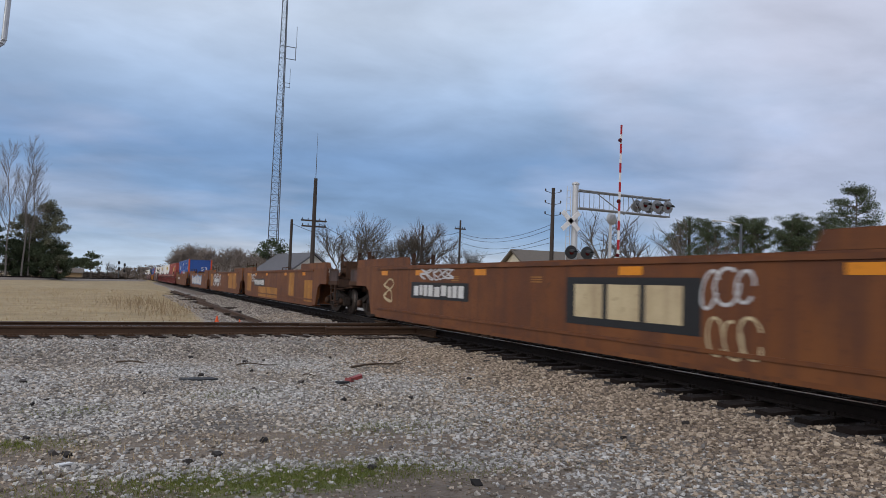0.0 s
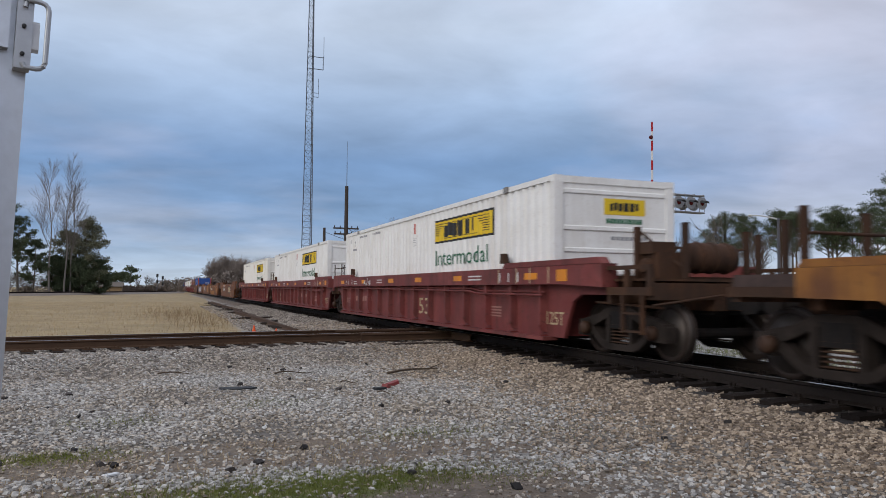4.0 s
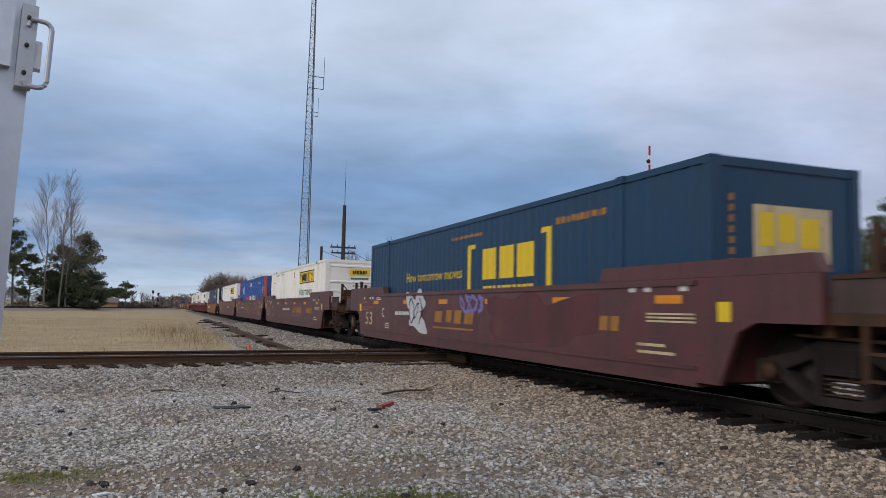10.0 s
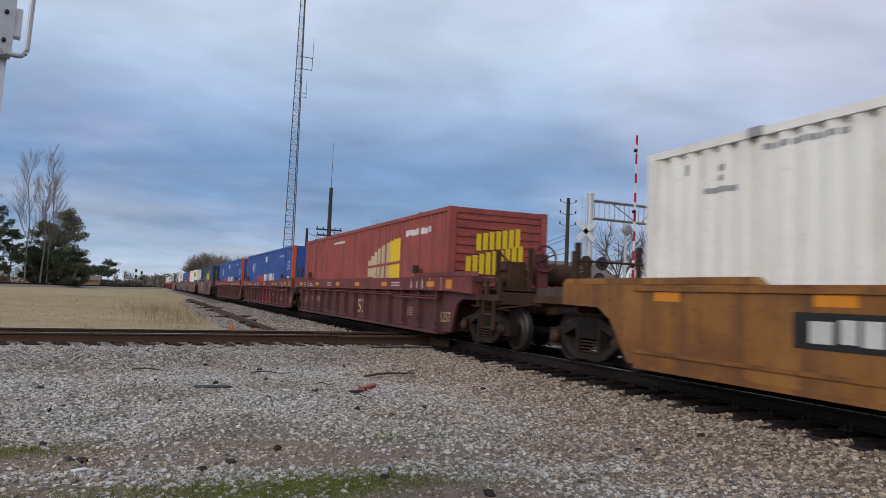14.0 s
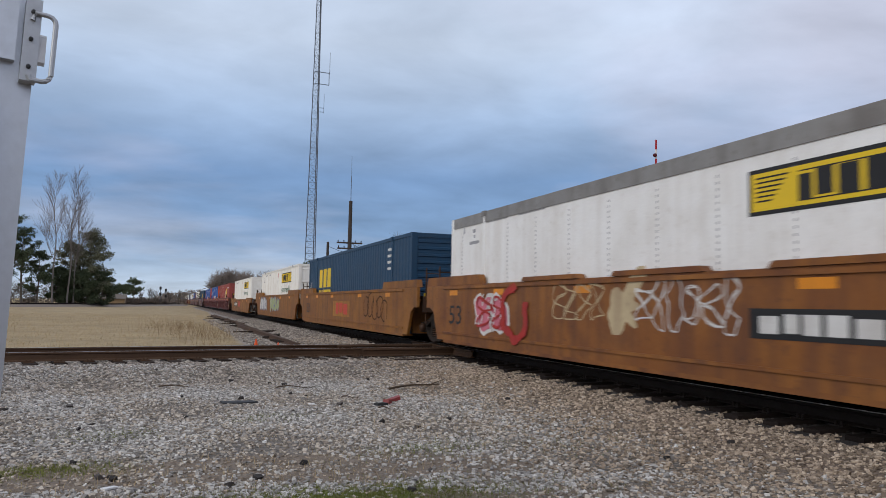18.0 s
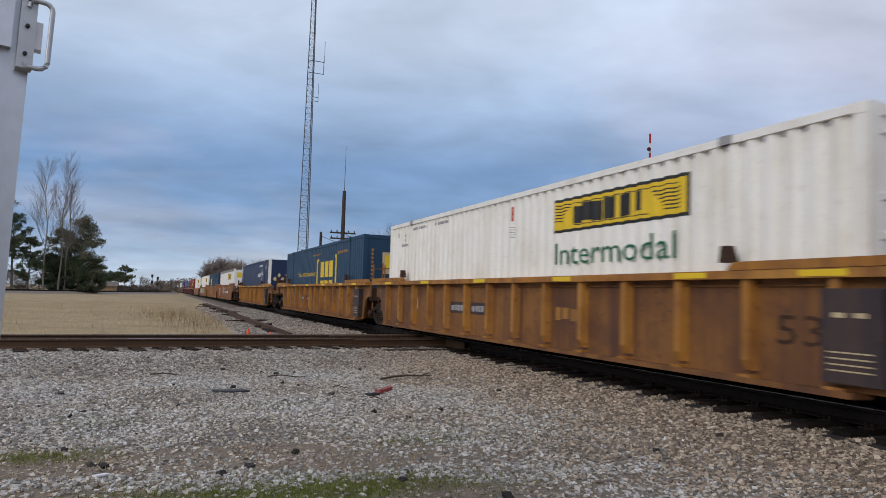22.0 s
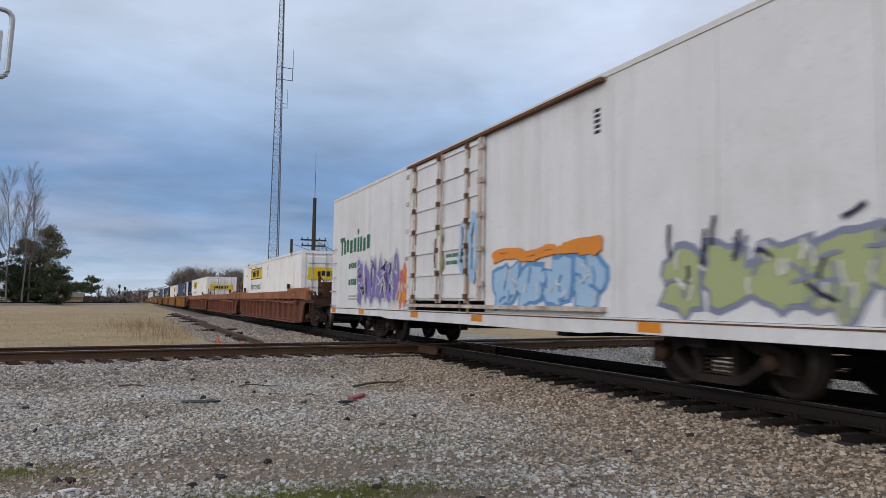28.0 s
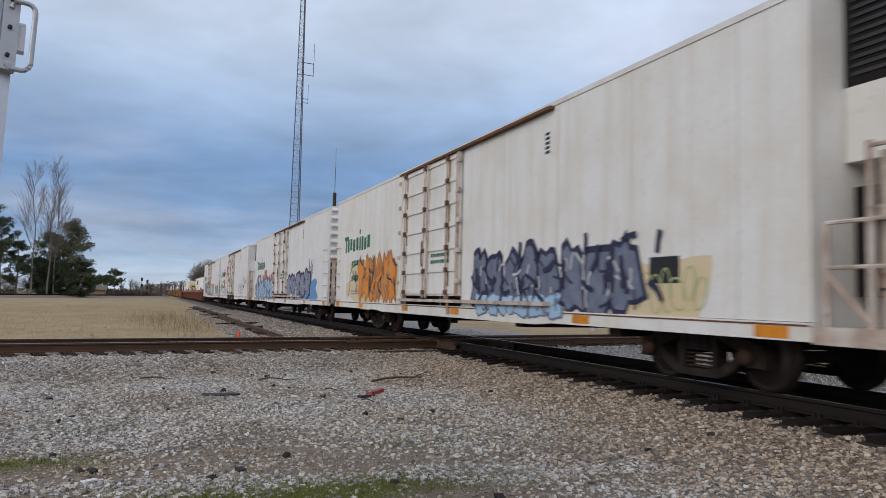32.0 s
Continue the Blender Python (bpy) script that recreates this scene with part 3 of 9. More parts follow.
def slashes(name, mat, parent, u0, u1, z0, z1, face, seed, width, count, lift):
    """Short angular sprayed strokes."""
    r = random.Random(seed)
    verts, faces = [], []
    for _ in range(count):
        u, z = r.uniform(u0, u1), r.uniform(z0 + 0.15 * (z1 - z0), z1 - 0.1 * (z1 - z0))
        a = r.choice((1.2, 1.5, 1.75, 0.4, 2.6)) + r.uniform(-0.2, 0.2)
        ln = (z1 - z0) * r.uniform(0.18, 0.4)
        p = Vector((u, z))
        d = Vector((math.cos(a), math.sin(a))) * ln
        bend = Vector((-d.y, d.x)) * r.uniform(-0.4, 0.4)
        pts = [p - d / 2, p + bend * 0.5, p + d / 2]
        pts = [Vector((q.x, min(max(q.y, z0), z1))) for q in pts]
        ribbon(verts, faces, pts, width, face, lift, r)
    return tagged(part(name, quick(name, verts, faces, mat), mat, parent), kind="stuff")


def blotch(name, mat, parent, u0, u1, z0, z1, face, seed, rough=0.18, lift=0.005, count=40):
    """One sprayed patch with a ragged edge."""
    r = random.Random(seed)
    k = [(r.uniform(0, 6.3), r.uniform(0.3, 1)) for _ in range(6)]
    cx, cz = (u0 + u1) / 2, (z0 + z1) / 2
    verts = [(cx, face - lift, cz)]
    for i in range(count):
        t = 2 * math.pi * i / count
        c, s = math.cos(t), math.sin(t)
        e = 1 + rough * sum(q * math.sin((j + 2) * t + p) for j, (p, q) in enumerate(k)) / 2
        sq = 1 / max(abs(c), abs(s)) ** 0.7
        verts.append((min(max(cx + (u1 - u0) / 2 * c * e * sq, u0 - 0.2), u1 + 0.2), face - lift, min(max(cz + (z1 - z0) / 2 * s * e * sq, z0 - 0.1), z1 + 0.25)))
    faces = [(0, 1 + i, 1 + (i + 1) % count) for i in range(count)]
    return part(name, quick(name, verts, faces, mat), mat, parent)


def loops(name, mat, parent, u0, u1, z0, z1, face, seed, width, count, lift=0.006):
    """A row of open oval strokes."""
    r = random.Random(seed)
    verts, faces = [], []
    w = (u1 - u0) / count
    for k in range(count):
        cu, cz, tilt = u0 + (k + 0.5) * w, (z0 + z1) / 2 + r.uniform(-0.12, 0.12) * (z1 - z0), r.uniform(-0.5, 0.5)
        a, b, gap = w * r.uniform(0.42, 0.75), (z1 - z0) * r.uniform(0.26, 0.42), r.uniform(0, 6.3)
        pts = []
        for i in range(25):
            t = gap + 5.6 * i / 24
            du, dz = a * math.cos(t), b * math.sin(t)
            pts.append(Vector((min(max(cu + du + tilt * dz * 0.5, u0), u1), min(max(cz + dz, z0), z1))))
        ribbon(verts, faces, pts, width, face, lift + 0.0004 * k, r)
    return tagged(part(name, quick(name, verts, faces, mat), mat, parent), kind="stuff")


def strokes(name, mat, parent, points, width, face, seed, lift=0.007):
    """One sprayed line through corners given in u and z."""
    verts, faces = [], []
    ribbon(verts, faces, [Vector(p) for p in points], width, face, lift, random.Random(seed))
    return part(name, quick(name, verts, faces, mat), mat, parent)


def bubble_letters(parent, fill, edge, glint, u0, u1, z0, z1, face, seed, count):
    """Sprayed fat letters: a row of ragged patches with darker borders and light strokes."""
    r = random.Random(seed)
    w = (u1 - u0) / count
    for i in range(count):
        a, b = u0 + (i - 0.08) * w, u0 + (i + 1.04) * w
        lo, hi = z0 + r.uniform(0, 0.08) * (z1 - z0), z1 - r.uniform(0, 0.16) * (z1 - z0)
        blotch("graffiti_border", edge, parent, a, b, lo, hi, face, seed * 31 + i, 0.26, 0.004 + 0.0006 * i, 17)
        blotch("graffiti_patch", fill, parent, a + 0.1 * w, b - 0.1 * w, lo + 0.07 * (z1 - z0), hi - 0.08 * (z1 - z0), face, seed * 31 + i, 0.26, 0.010 + 0.0006 * i, 17)
    slashes("graffiti_outline", edge, parent, u0 + 0.1, u1 - 0.1, z0 + 0.05, z1 - 0.1, face, seed, 0.05, count * 4, 0.020)
    slashes("graffiti_glint", glint, parent, u0 + 0.15, u1 - 0.15, z0 + 0.15, z1 - 0.2, face, seed + 5, 0.045, count * 3, 0.023)


# ---- running gear ----
CACHE = {}


def cached(key, make):
    if key not in CACHE:
        CACHE[key] = make()
    return CACHE[key]


def wheel_mesh():
    bm = bmesh.new()
    lathe(bm, [(0.08, -0.10), (0.13, -0.10), (0.15, -0.03), (0.33, -0.01), (0.36, -0.065), (0.42, -0.065), (0.425, 0.045), (0.45, 0.052), (0.445, 0.075), (0.36, 0.075), (0.33, 0.03), (0.15, 0.05), (0.08, 0.06)], "y", sides=28)
    return shell("wheel", bm, "wheel", True)


def tread_mesh():
    bm = bmesh.new()
    lathe(bm, [(0.427, -0.05), (0.4285, 0.0), (0.430, 0.035)], "y", sides=28)
    return shell("tread", bm, "wheel_rim", True)


def frame_mesh():
    bm = bmesh.new()
    prism(bm, [(-1.16, 0.34), (-1.16, 0.52), (-0.95, 0.60), (-0.58, 0.67), (-0.28, 0.80), (0.28, 0.80), (0.58, 0.67), (0.95, 0.60), (1.16, 0.52), (1.16, 0.34), (0.80, 0.34), (0.74, 0.47), (0.52, 0.55), (0.26, 0.66), (-0.26, 0.66), (-0.52, 0.55), (-0.74, 0.47), (-0.80, 0.34)], -0.09, 0.09)
    prism(bm, [(-0.80, 0.36), (-0.50, 0.16), (-0.34, 0.11), (0.34, 0.11), (0.50, 0.16), (0.80, 0.36), (0.74, 0.46), (0.44, 0.26), (0.30, 0.21), (-0.30, 0.21), (-0.44, 0.26), (-0.74, 0.46)], -0.095, 0.095)
    for s in (-1, 1):
        prism(bm, [(s * 0.30 - 0.045, 0.20), (s * 0.30 + 0.045, 0.20), (s * 0.30 + 0.045, 0.67), (s * 0.30 - 0.045, 0.67)], -0.10, 0.10)
        prism(bm, [(s * 0.99 - 0.16, 0.30), (s * 0.99 + 0.16, 0.30), (s * 0.99 + 0.13, 0.57), (s * 0.99 - 0.13, 0.57)], -0.12, 0.085)
    bevelled(bm, 0.016)
    return shell("side_frame", bm, "truck")


def spring_mesh():
    bm = bmesh.new()
    for dx in (-0.16, 0, 0.16):
        for k in range(6):
            lathe(bm, [(0.055, -0.014), (0.078, 0.0), (0.055, 0.014)], "z", (dx, 0, 0.255 + 0.055 * k), 10)
    return shell("spring_nest", bm, "bearing", True)


def cap_mesh():
    bm = bmesh.new()
    lathe(bm, [(0.11, 0.0), (0.11, -0.09), (0.085, -0.13), (0.03, -0.14)], "y", sides=14)
    return shell("bearing_cap", bm, "bearing", True)


def axle_mesh():
    bm = bmesh.new()
    tube(bm, (0, -0.95, 0.42), (0, 0.95, 0.42), 0.08, sides=10)
    return shell("axle", bm, "black")


def bolster_mesh():
    bm = bmesh.new()
    box(bm, -0.22, 0.22, -1.1, 1.1, 0.45, 0.72)
    box(bm, -0.35, 0.35, -0.35, 0.35, 0.70, 0.86)
    bevelled(bm, 0.03)
    return shell("bolster", bm, "black")


def truck(parent, x):
    t = part("truck", cached("bolster", bolster_mesh), "black", parent, "", pose(x, 0, 0))
    for s in (-1, 1):
        part("side_frame", cached("frame", frame_mesh), "black", t, "", pose(0, s * 1.0, 0, 0, 0, 0 if s < 0 else 180))
        tagged(part("spring_nest", cached("spring", spring_mesh), "bearing", t, "", pose(0, s * 1.03, -0.02)), kind="stuff")
        for a in (-0.9, 0.9):
            part("wheel", cached("wheel", wheel_mesh), "wheel", t, "", pose(a, s * 0.77, 0.43, 0, 0, 0 if s < 0 else 180))
            part("tread", cached("tread", tread_mesh), "tread", t, "worn wheel tread", pose(a, s * 0.77, 0.43, 0, 0, 0 if s < 0 else 180))
            part("bearing_cap", cached("cap", cap_mesh), "bearing", t, "", pose(a, s * 1.09, 0.43, 0, 0, 0 if s < 0 else 180))
    for a in (-0.9, 0.9):
        part("axle", cached("axle", axle_mesh), "black", t, "", pose(a, 0, 0))
    return t


def coupler(parent, x, s):
    def make():
        bm = bmesh.new()
        box(bm, 0, 0.62, -0.09, 0.09, 0.78, 0.96)
        prism(bm, [(0.55, 0.72), (0.78, 0.74), (0.86, 0.80), (0.86, 0.94), (0.78, 1.0), (0.55, 1.02)], -0.17, 0.17)
        bevelled(bm, 0.025)
        box(bm, -0.6, 0.05, -0.24, 0.24, 0.70, 1.04)
        return shell("coupler", bm, "black")

    def hose():
        bm = bmesh.new()
        pts = [(0.0, 0.32, 0.72), (0.25, 0.34, 0.52), (0.5, 0.3, 0.40), (0.78, 0.26, 0.42)]
        for a, b in zip(pts, pts[1:]):
            tube(bm, a, b, 0.028, sides=6)
        return shell("air_hose", bm, "black")

    turn = pose(x, 0, 0, 0, 0, 0 if s > 0 else 180)
    part("coupler", cached("coupler", make), "black", parent, "", turn)
    part("air_hose", cached("hose", hose), "rubber", parent, "", turn)


# ---- well cars ----
WELL, ARCH = 8.0, 9.45


def side_outline(top, bottom, left, right, raked=False):
    """The side of a well car: the deep middle, and the shallow ends over the trucks."""
    l, r = -left, right
    if raked:
        return [(l, 0.98), (l, top), (r, top), (r, 0.98), (WELL + 0.9, 0.96), (WELL + 0.6, 0.80), (WELL + 0.16, bottom), (-WELL - 0.16, bottom), (-WELL - 0.6, 0.80), (-WELL - 0.9, 0.96)]
    return [(l, 0.98), (l, top), (r, top), (r, 0.98), (WELL + 1.0, 0.98), (WELL + 0.72, 0.86), (WELL + 0.42, bottom), (-WELL - 0.42, bottom), (-WELL - 0.72, 0.86), (-WELL - 1.0, 0.98)]


def end_gear(car, s, style, paint):
    """Walkway, end sill, posts, steps and brake gear beyond the panels of a coupler end."""
    own = paint if style == "ribbed" else "gear"

    def put(name, key, make, mat, at=None, parent=None):
        m = pose(0, 0, 0, 0, 0, 0 if s > 0 else 180)
        return part(name, cached((key, mat), make), mat, parent or car, "", m if at is None else m @ at)

    def bar(x0, x1, y0, y1, z0, z1, mat, bevel=0.012):
        def make():
            bm = bmesh.new()
            box(bm, x0, x1, y0, y1, z0, z1)
            bevelled(bm, bevel)
            return shell("bar", bm, mat)
        return make

    def round_bar(p, q, r, mat):
        def make():
            bm = bmesh.new()
            tube(bm, p, q, r, sides=8)
            return shell("rod", bm, mat)
        return make

    put("end_sill", "g_sill", bar(10.85, 11.0, -1.36, 1.36, 0.92, 1.16, own), own)
    put("centre_sill", "g_centre", bar(9.9, 11.0, -0.3, 0.3, 0.76, 1.15, "gear"), "gear")
    for k in range(5):
        put("walkway_slat", "g_slat%d" % k, bar(9.93 + 0.19 * k, 10.06 + 0.19 * k, -1.3, 1.3, 1.19, 1.225, "gear", 0.006), "gear")
    if style == "plain":
        for y in (-1.40, 1.34):
            put("end_plate", "g_plate%d%d" % (y > 0, paint == "ochre"), bar(9.903, 10.93, y, y + 0.05, 1.101, 1.24 if paint == "ochre" else 1.44, "endplate"), "endplate")
            if paint == "ochre":
                continue
            put("plate_band", "g_band%d" % (y > 0), bar(9.95, 10.90, y - 0.02, y + 0.07, 1.445, 1.49, "gear"), "gear")
    for y in (-1.42, 1.34):
        put("side_rail", "g_low%d" % (y > 0), bar(9.9, 11.0, y, y + 0.08, 0.98, 1.10, own), own)
        if style == "plain":
            continue
        put("side_rail", "g_high%d" % (y > 0), bar(9.9, 10.98, y + 0.01, y + 0.06, 1.36, 1.42, own), own)
        for k, x in enumerate((10.35, 10.9)):
            put("rail_post", "g_rp%d%d" % (k, y > 0), bar(x, x + 0.09, y + 0.005, y + 0.075, 1.101, 1.359, own), own)
    for k, (x, y, top) in enumerate(((10.15, -1.05, 2.02), (10.72, -0.62, 2.06), (10.15, 1.05, 2.02), (10.72, 0.75, 1.92))):
        put("end_post", "g_post%d" % k, bar(x, x + 0.075, y - 0.045, y + 0.045, 1.226, top, "gear"), "gear")
    put("brace", "g_brace", round_bar((10.19, -1.0, 1.95), (10.75, -0.62, 1.35), 0.022, "gear"), "gear")
    put("handrail", "g_hand", round_bar((10.19, -1.05, 1.72), (10.19, 1.05, 1.72), 0.02, "gear"), "gear")
    for k, x in enumerate((10.3, 10.78)):
        put("step_post", "g_sp%d" % k, bar(x, x + 0.05, -1.44, -1.39, 0.42, 0.979, own), own)
    for k, z in enumerate((0.44, 0.70)):
        put("step", "g_step%d" % k, bar(10.351, 10.779, -1.45, -1.36, z, z + 0.03, own, 0.006), own)
    put("uncoupling_lever", "g_lever", round_bar((11.06, -1.42, 0.84), (11.06, -0.2, 0.99), 0.018, "gear"), "gear")

    def reservoir():
        bm = bmesh.new()
        lathe(bm, [(0.08, -0.48), (0.2, -0.44), (0.23, -0.36), (0.23, 0.36), (0.2, 0.44), (0.08, 0.48)], "y", (10.42, 0.1, 1.56), 16)
        for y in (-0.25, 0.0, 0.28):
            lathe(bm, [(0.232, y - 0.03), (0.25, y - 0.02), (0.25, y + 0.02), (0.232, y + 0.03)], "y", (10.42, 0.1, 1.56), 16)
        return shell("air_reservoir", bm, "gear", True)

    def valve():
        bm = bmesh.new()
        box(bm, 10.18, 10.62, -1.0, -0.55, 1.23, 1.62)
        box(bm, 10.26, 10.54, -1.06, -0.6, 1.60, 1.78)
        lathe(bm, [(0.1, -1.12), (0.12, -1.05), (0.12, -0.95)], "y", (10.4, 0, 1.42), 12)
        bevelled(bm, 0.03)
        return shell("brake_valve", bm, "gear")

    def cylinder():
        bm = bmesh.new()
        lathe(bm, [(0.05, 9.2), (0.15, 9.25), (0.16, 9.85), (0.1, 9.9), (0.035, 9.95), (0.03, 10.6)], "x", (0, -0.75, 0.93), 14)
        return shell("brake_cylinder", bm, "gear", True)

    if s > 0:
        put("air_reservoir", "g_res", reservoir, "gear")
        put("brake_valve", "g_valve", valve, "gear")
    put("brake_cylinder", "g_cyl", cylinder, "gear")
    put("brake_rod", "g_rod", round_bar((9.3, -1.2, 0.86), (10.9, -1.12, 0.80), 0.02, "gear"), "gear")


def well_car(name, style, paint, chord, ends, label, group, at, brake_wheel=False):
    """style: plain, ribbed or deep. ends: j for an articulated joint, c for a coupler."""
    car = thing("well_car", label, "well car", group, at)
    reach = [9.25 if e == "j" else 9.9 for e in ends]
    low = paint == "ochre"
    top = 1.30 if low else {"plain": 1.52, "ribbed": 1.45, "deep": 1.47}[style]
    key = (style, paint, chord, ends)

    def side():
        bm = bmesh.new()
        o = side_outline(top if style == "plain" else top - 0.03, 0.22, *reach, raked=low)
        y = {"plain": (-SIDE, -SIDE + 0.08), "ribbed": (-SIDE + 0.17, -SIDE + 0.23), "deep": (-SIDE + 0.19, -SIDE + 0.26)}[style]
        prism(bm, o, *y)
        if style == "plain":
            bevelled(bm, 0.012)
        return shell("side_panel", bm, paint)

    def trim(z0, z1, y0, y1):
        bm = bmesh.new()
        box(bm, -WELL - 0.02, WELL + 0.02, -SIDE + y0, -SIDE + y1, z0, z1)
        bevelled(bm, 0.008)
        return shell("side_trim", bm, paint)

    def chord_mesh():
        bm = bmesh.new()
        if style == "ribbed":
            box(bm, -reach[0], reach[1], -SIDE, -SIDE + 0.22, top - 0.10, top)
        else:
            prism(bm, [(-reach[0], 1.10), (-reach[0], top), (reach[1], top), (reach[1], 1.10), (WELL + 0.6, 1.15), (-WELL - 0.6, 1.15)], -SIDE, -SIDE + 0.28)
        bevelled(bm, 0.012)
        return shell("top_chord", bm, chord)

    def rib():
        bm = bmesh.new()
        z1 = top - 0.10 if style == "ribbed" else 1.15
        w = 0.075 if style == "ribbed" else 0.06
        back = 0.172 if style == "ribbed" else 0.192
        out = 0.13 if style == "ribbed" else 0.13
        # a channel that narrows outwards and tapers off towards its foot
        prof = [(0.30, 0.55), (0.42, 1.0), (z1, 1.0)]
        rings = []
        for z, k in prof:
            y = -SIDE + back
            rings.append([bm.verts.new(p) for p in ((-w - 0.012, y, z), (-w * 0.75, y - out * k, z), (w * 0.75, y - out * k, z), (w + 0.012, y, z))])
        for p, q in zip(rings, rings[1:]):
            for i in range(4):
                bm.faces.new((p[i], p[(i + 1) % 4], q[(i + 1) % 4], q[i]))
        bm.faces.new(rings[0])
        bm.faces.new(rings[-1][::-1])
        box(bm, -w - 0.03, w + 0.03, -SIDE + back - out - 0.02, -SIDE + back, 0.20, 0.255)
        return shell("rib", bm, "yellow" if paint == "rust_panel" else paint)

    def guide(s):
        bm = bmesh.new()
        hi = top + (0.09 if low else 0.21 if style == "plain" else 0.10)
        inner = 5.82 if style == "plain" else 6.35
        lo = top + 0.003
        o = [(inner, lo), (inner + 0.12, hi), (reach[1 if s > 0 else 0] - 0.1, hi), (reach[1 if s > 0 else 0], lo)]
        prism(bm, [(s * x, z) for x, z in o], -SIDE - (0.01 if style != "plain" else 0.0), -SIDE + 0.16)
        bevelled(bm, 0.015)
        return shell("container_guide", bm, chord)

    def horn():
        bm = bmesh.new()
        prism(bm, [(-0.09, top + 0.1), (-0.06, top + 0.30), (0.05, top + 0.30), (0.12, top + 0.1)], -SIDE + 0.0, -SIDE + 0.12)
        bevelled(bm, 0.02)
        return shell("guide_horn", bm, "gear")

    def floor_mesh():
        bm = bmesh.new()
        for x in np.linspace(-WELL + 0.3, WELL - 0.3, 9):
            box(bm, x - 0.16, x + 0.16, -SIDE + 0.2, SIDE - 0.2, 0.17, 0.225)
        return shell("well_floor", bm, "black")

    def bulkhead(s):
        bm = bmesh.new()
        x = s * (WELL + 0.25)
        box(bm, min(x, x + s * 0.1), max(x, x + s * 0.1), -SIDE + 0.19, SIDE - 0.19, 0.8 if low else 0.25, 1.26)
        return shell("bulkhead", bm, paint)

    def deck(s):
        bm = bmesh.new()
        e = reach[1 if s > 0 else 0]
        a, b = sorted((s * (WELL + 0.36), s * (e - 0.02)))
        box(bm, a, b, -SIDE + 0.19, SIDE - 0.19, 1.20, 1.28)
        a2, b2 = sorted((s * (WELL + 0.36), s * (e + 0.15)))
        box(bm, a2, b2, -0.35, 0.35, 0.84, 1.195)
        for yy in (-1.0, 1.0):
            a3, b3 = sorted((s * (e - 0.16), s * (e - 0.04)))
            box(bm, a3, b3, yy - 0.3, yy + 0.3, 0.85, 1.195)
        return shell("end_platform", bm, "gear")

    def posts(s, tall):
        bm = bmesh.new()
        e = s * (reach[1 if s > 0 else 0] - 0.12)
        for yy in (-1.2, -0.82):
            tube(bm, (e, yy, 0.55), (e, yy, tall), 0.024, sides=6)
        for z in np.arange(0.62, tall, 0.32):
            tube(bm, (e, -1.2, z), (e, -0.82, z), 0.014, sides=6)
        tube(bm, (e, 0.9, 0.8), (e, 0.9, tall - 0.2), 0.024, sides=6)
        tube(bm, (e, 1.25, 0.8), (e, 1.25, tall - 0.2), 0.024, sides=6)
        tube(bm, (e, 0.9, tall - 0.2), (e, 1.25, tall - 0.2), 0.018, sides=6)
        return shell("end_ladder", bm, "gear" if style != "ribbed" else paint)

    def lever(s):
        bm = bmesh.new()
        e = s * (reach[1 if s > 0 else 0] + 0.06)
        tube(bm, (e, -1.42, 0.82), (e, -0.25, 0.98), 0.02, sides=6)
        tube(bm, (e, -1.42, 0.82), (e, -1.46, 0.55), 0.02, sides=6)
        tube(bm, (e - s * 0.3, -1.40, 0.55), (e - s * 0.3, -1.40, 1.2), 0.022, sides=6)
        tube(bm, (e - s * 0.75, -1.40, 0.55), (e - s * 0.75, -1.40, 1.2), 0.022, sides=6)
        for z in (0.56, 0.82):
            tube(bm, (e - s * 0.3, -1.40, z), (e - s * 0.75, -1.40, z), 0.018, sides=6)
        return shell("uncoupling_lever", bm, "black")

    def brake():
        bm = bmesh.new()
        e = reach[1] + 0.75
        run(bm, [(e + 0.2, -0.35 + 0.26 * math.cos(2 * math.pi * k / 18), 1.86 + 0.26 * math.sin(2 * math.pi * k / 18)) for k in range(19)], 0.022, 6)
        for k in range(4):
            a = math.pi * k / 2 + 0.4
            tube(bm, (e + 0.2, -0.35, 1.86), (e + 0.2, -0.35 + 0.24 * math.cos(a), 1.86 + 0.24 * math.sin(a)), 0.014, sides=5)
        box(bm, e - 0.02, e + 0.17, -0.45, -0.25, 1.28, 1.95)
        return shell("brake_wheel", bm, "gear" if style == "plain" else paint)

    def pipe():
        bm = bmesh.new()
        pts = [(-WELL + 0.1, 1.08), (-3.2, 1.07), (1.2, 1.04), (4.6, 1.02), (5.0, 0.97), (WELL - 0.1, 0.96)]
        for a, b in zip(pts, pts[1:]):
            tube(bm, (a[0], -SIDE + 0.035, a[1]), (b[0], -SIDE + 0.035, b[1]), 0.02, sides=6)
        return shell("brake_pipe", bm, chord)

    def thin_pipe():
        bm = bmesh.new()
        tube(bm, (-WELL + 0.2, -SIDE + 0.145, 1.275), (WELL - 0.2, -SIDE + 0.145, 1.275), 0.013, sides=6)
        return shell("brake_pipe", bm, "rust_panel")

    sm = cached(("side",) + key, side)
    mirror = pose(0, 0, 0, 0, 0, 180)
    near = part("side_panel", sm, paint, car)
    far_reach = cached(("side", style, paint, chord, ends[::-1]), lambda: sm) if ends[0] == ends[1] else None
    if far_reach is None:
        reach.reverse()
        fm = side()
        reach.reverse()
    else:
        fm = sm
    far = part("side_panel", fm, paint, car, "", mirror)
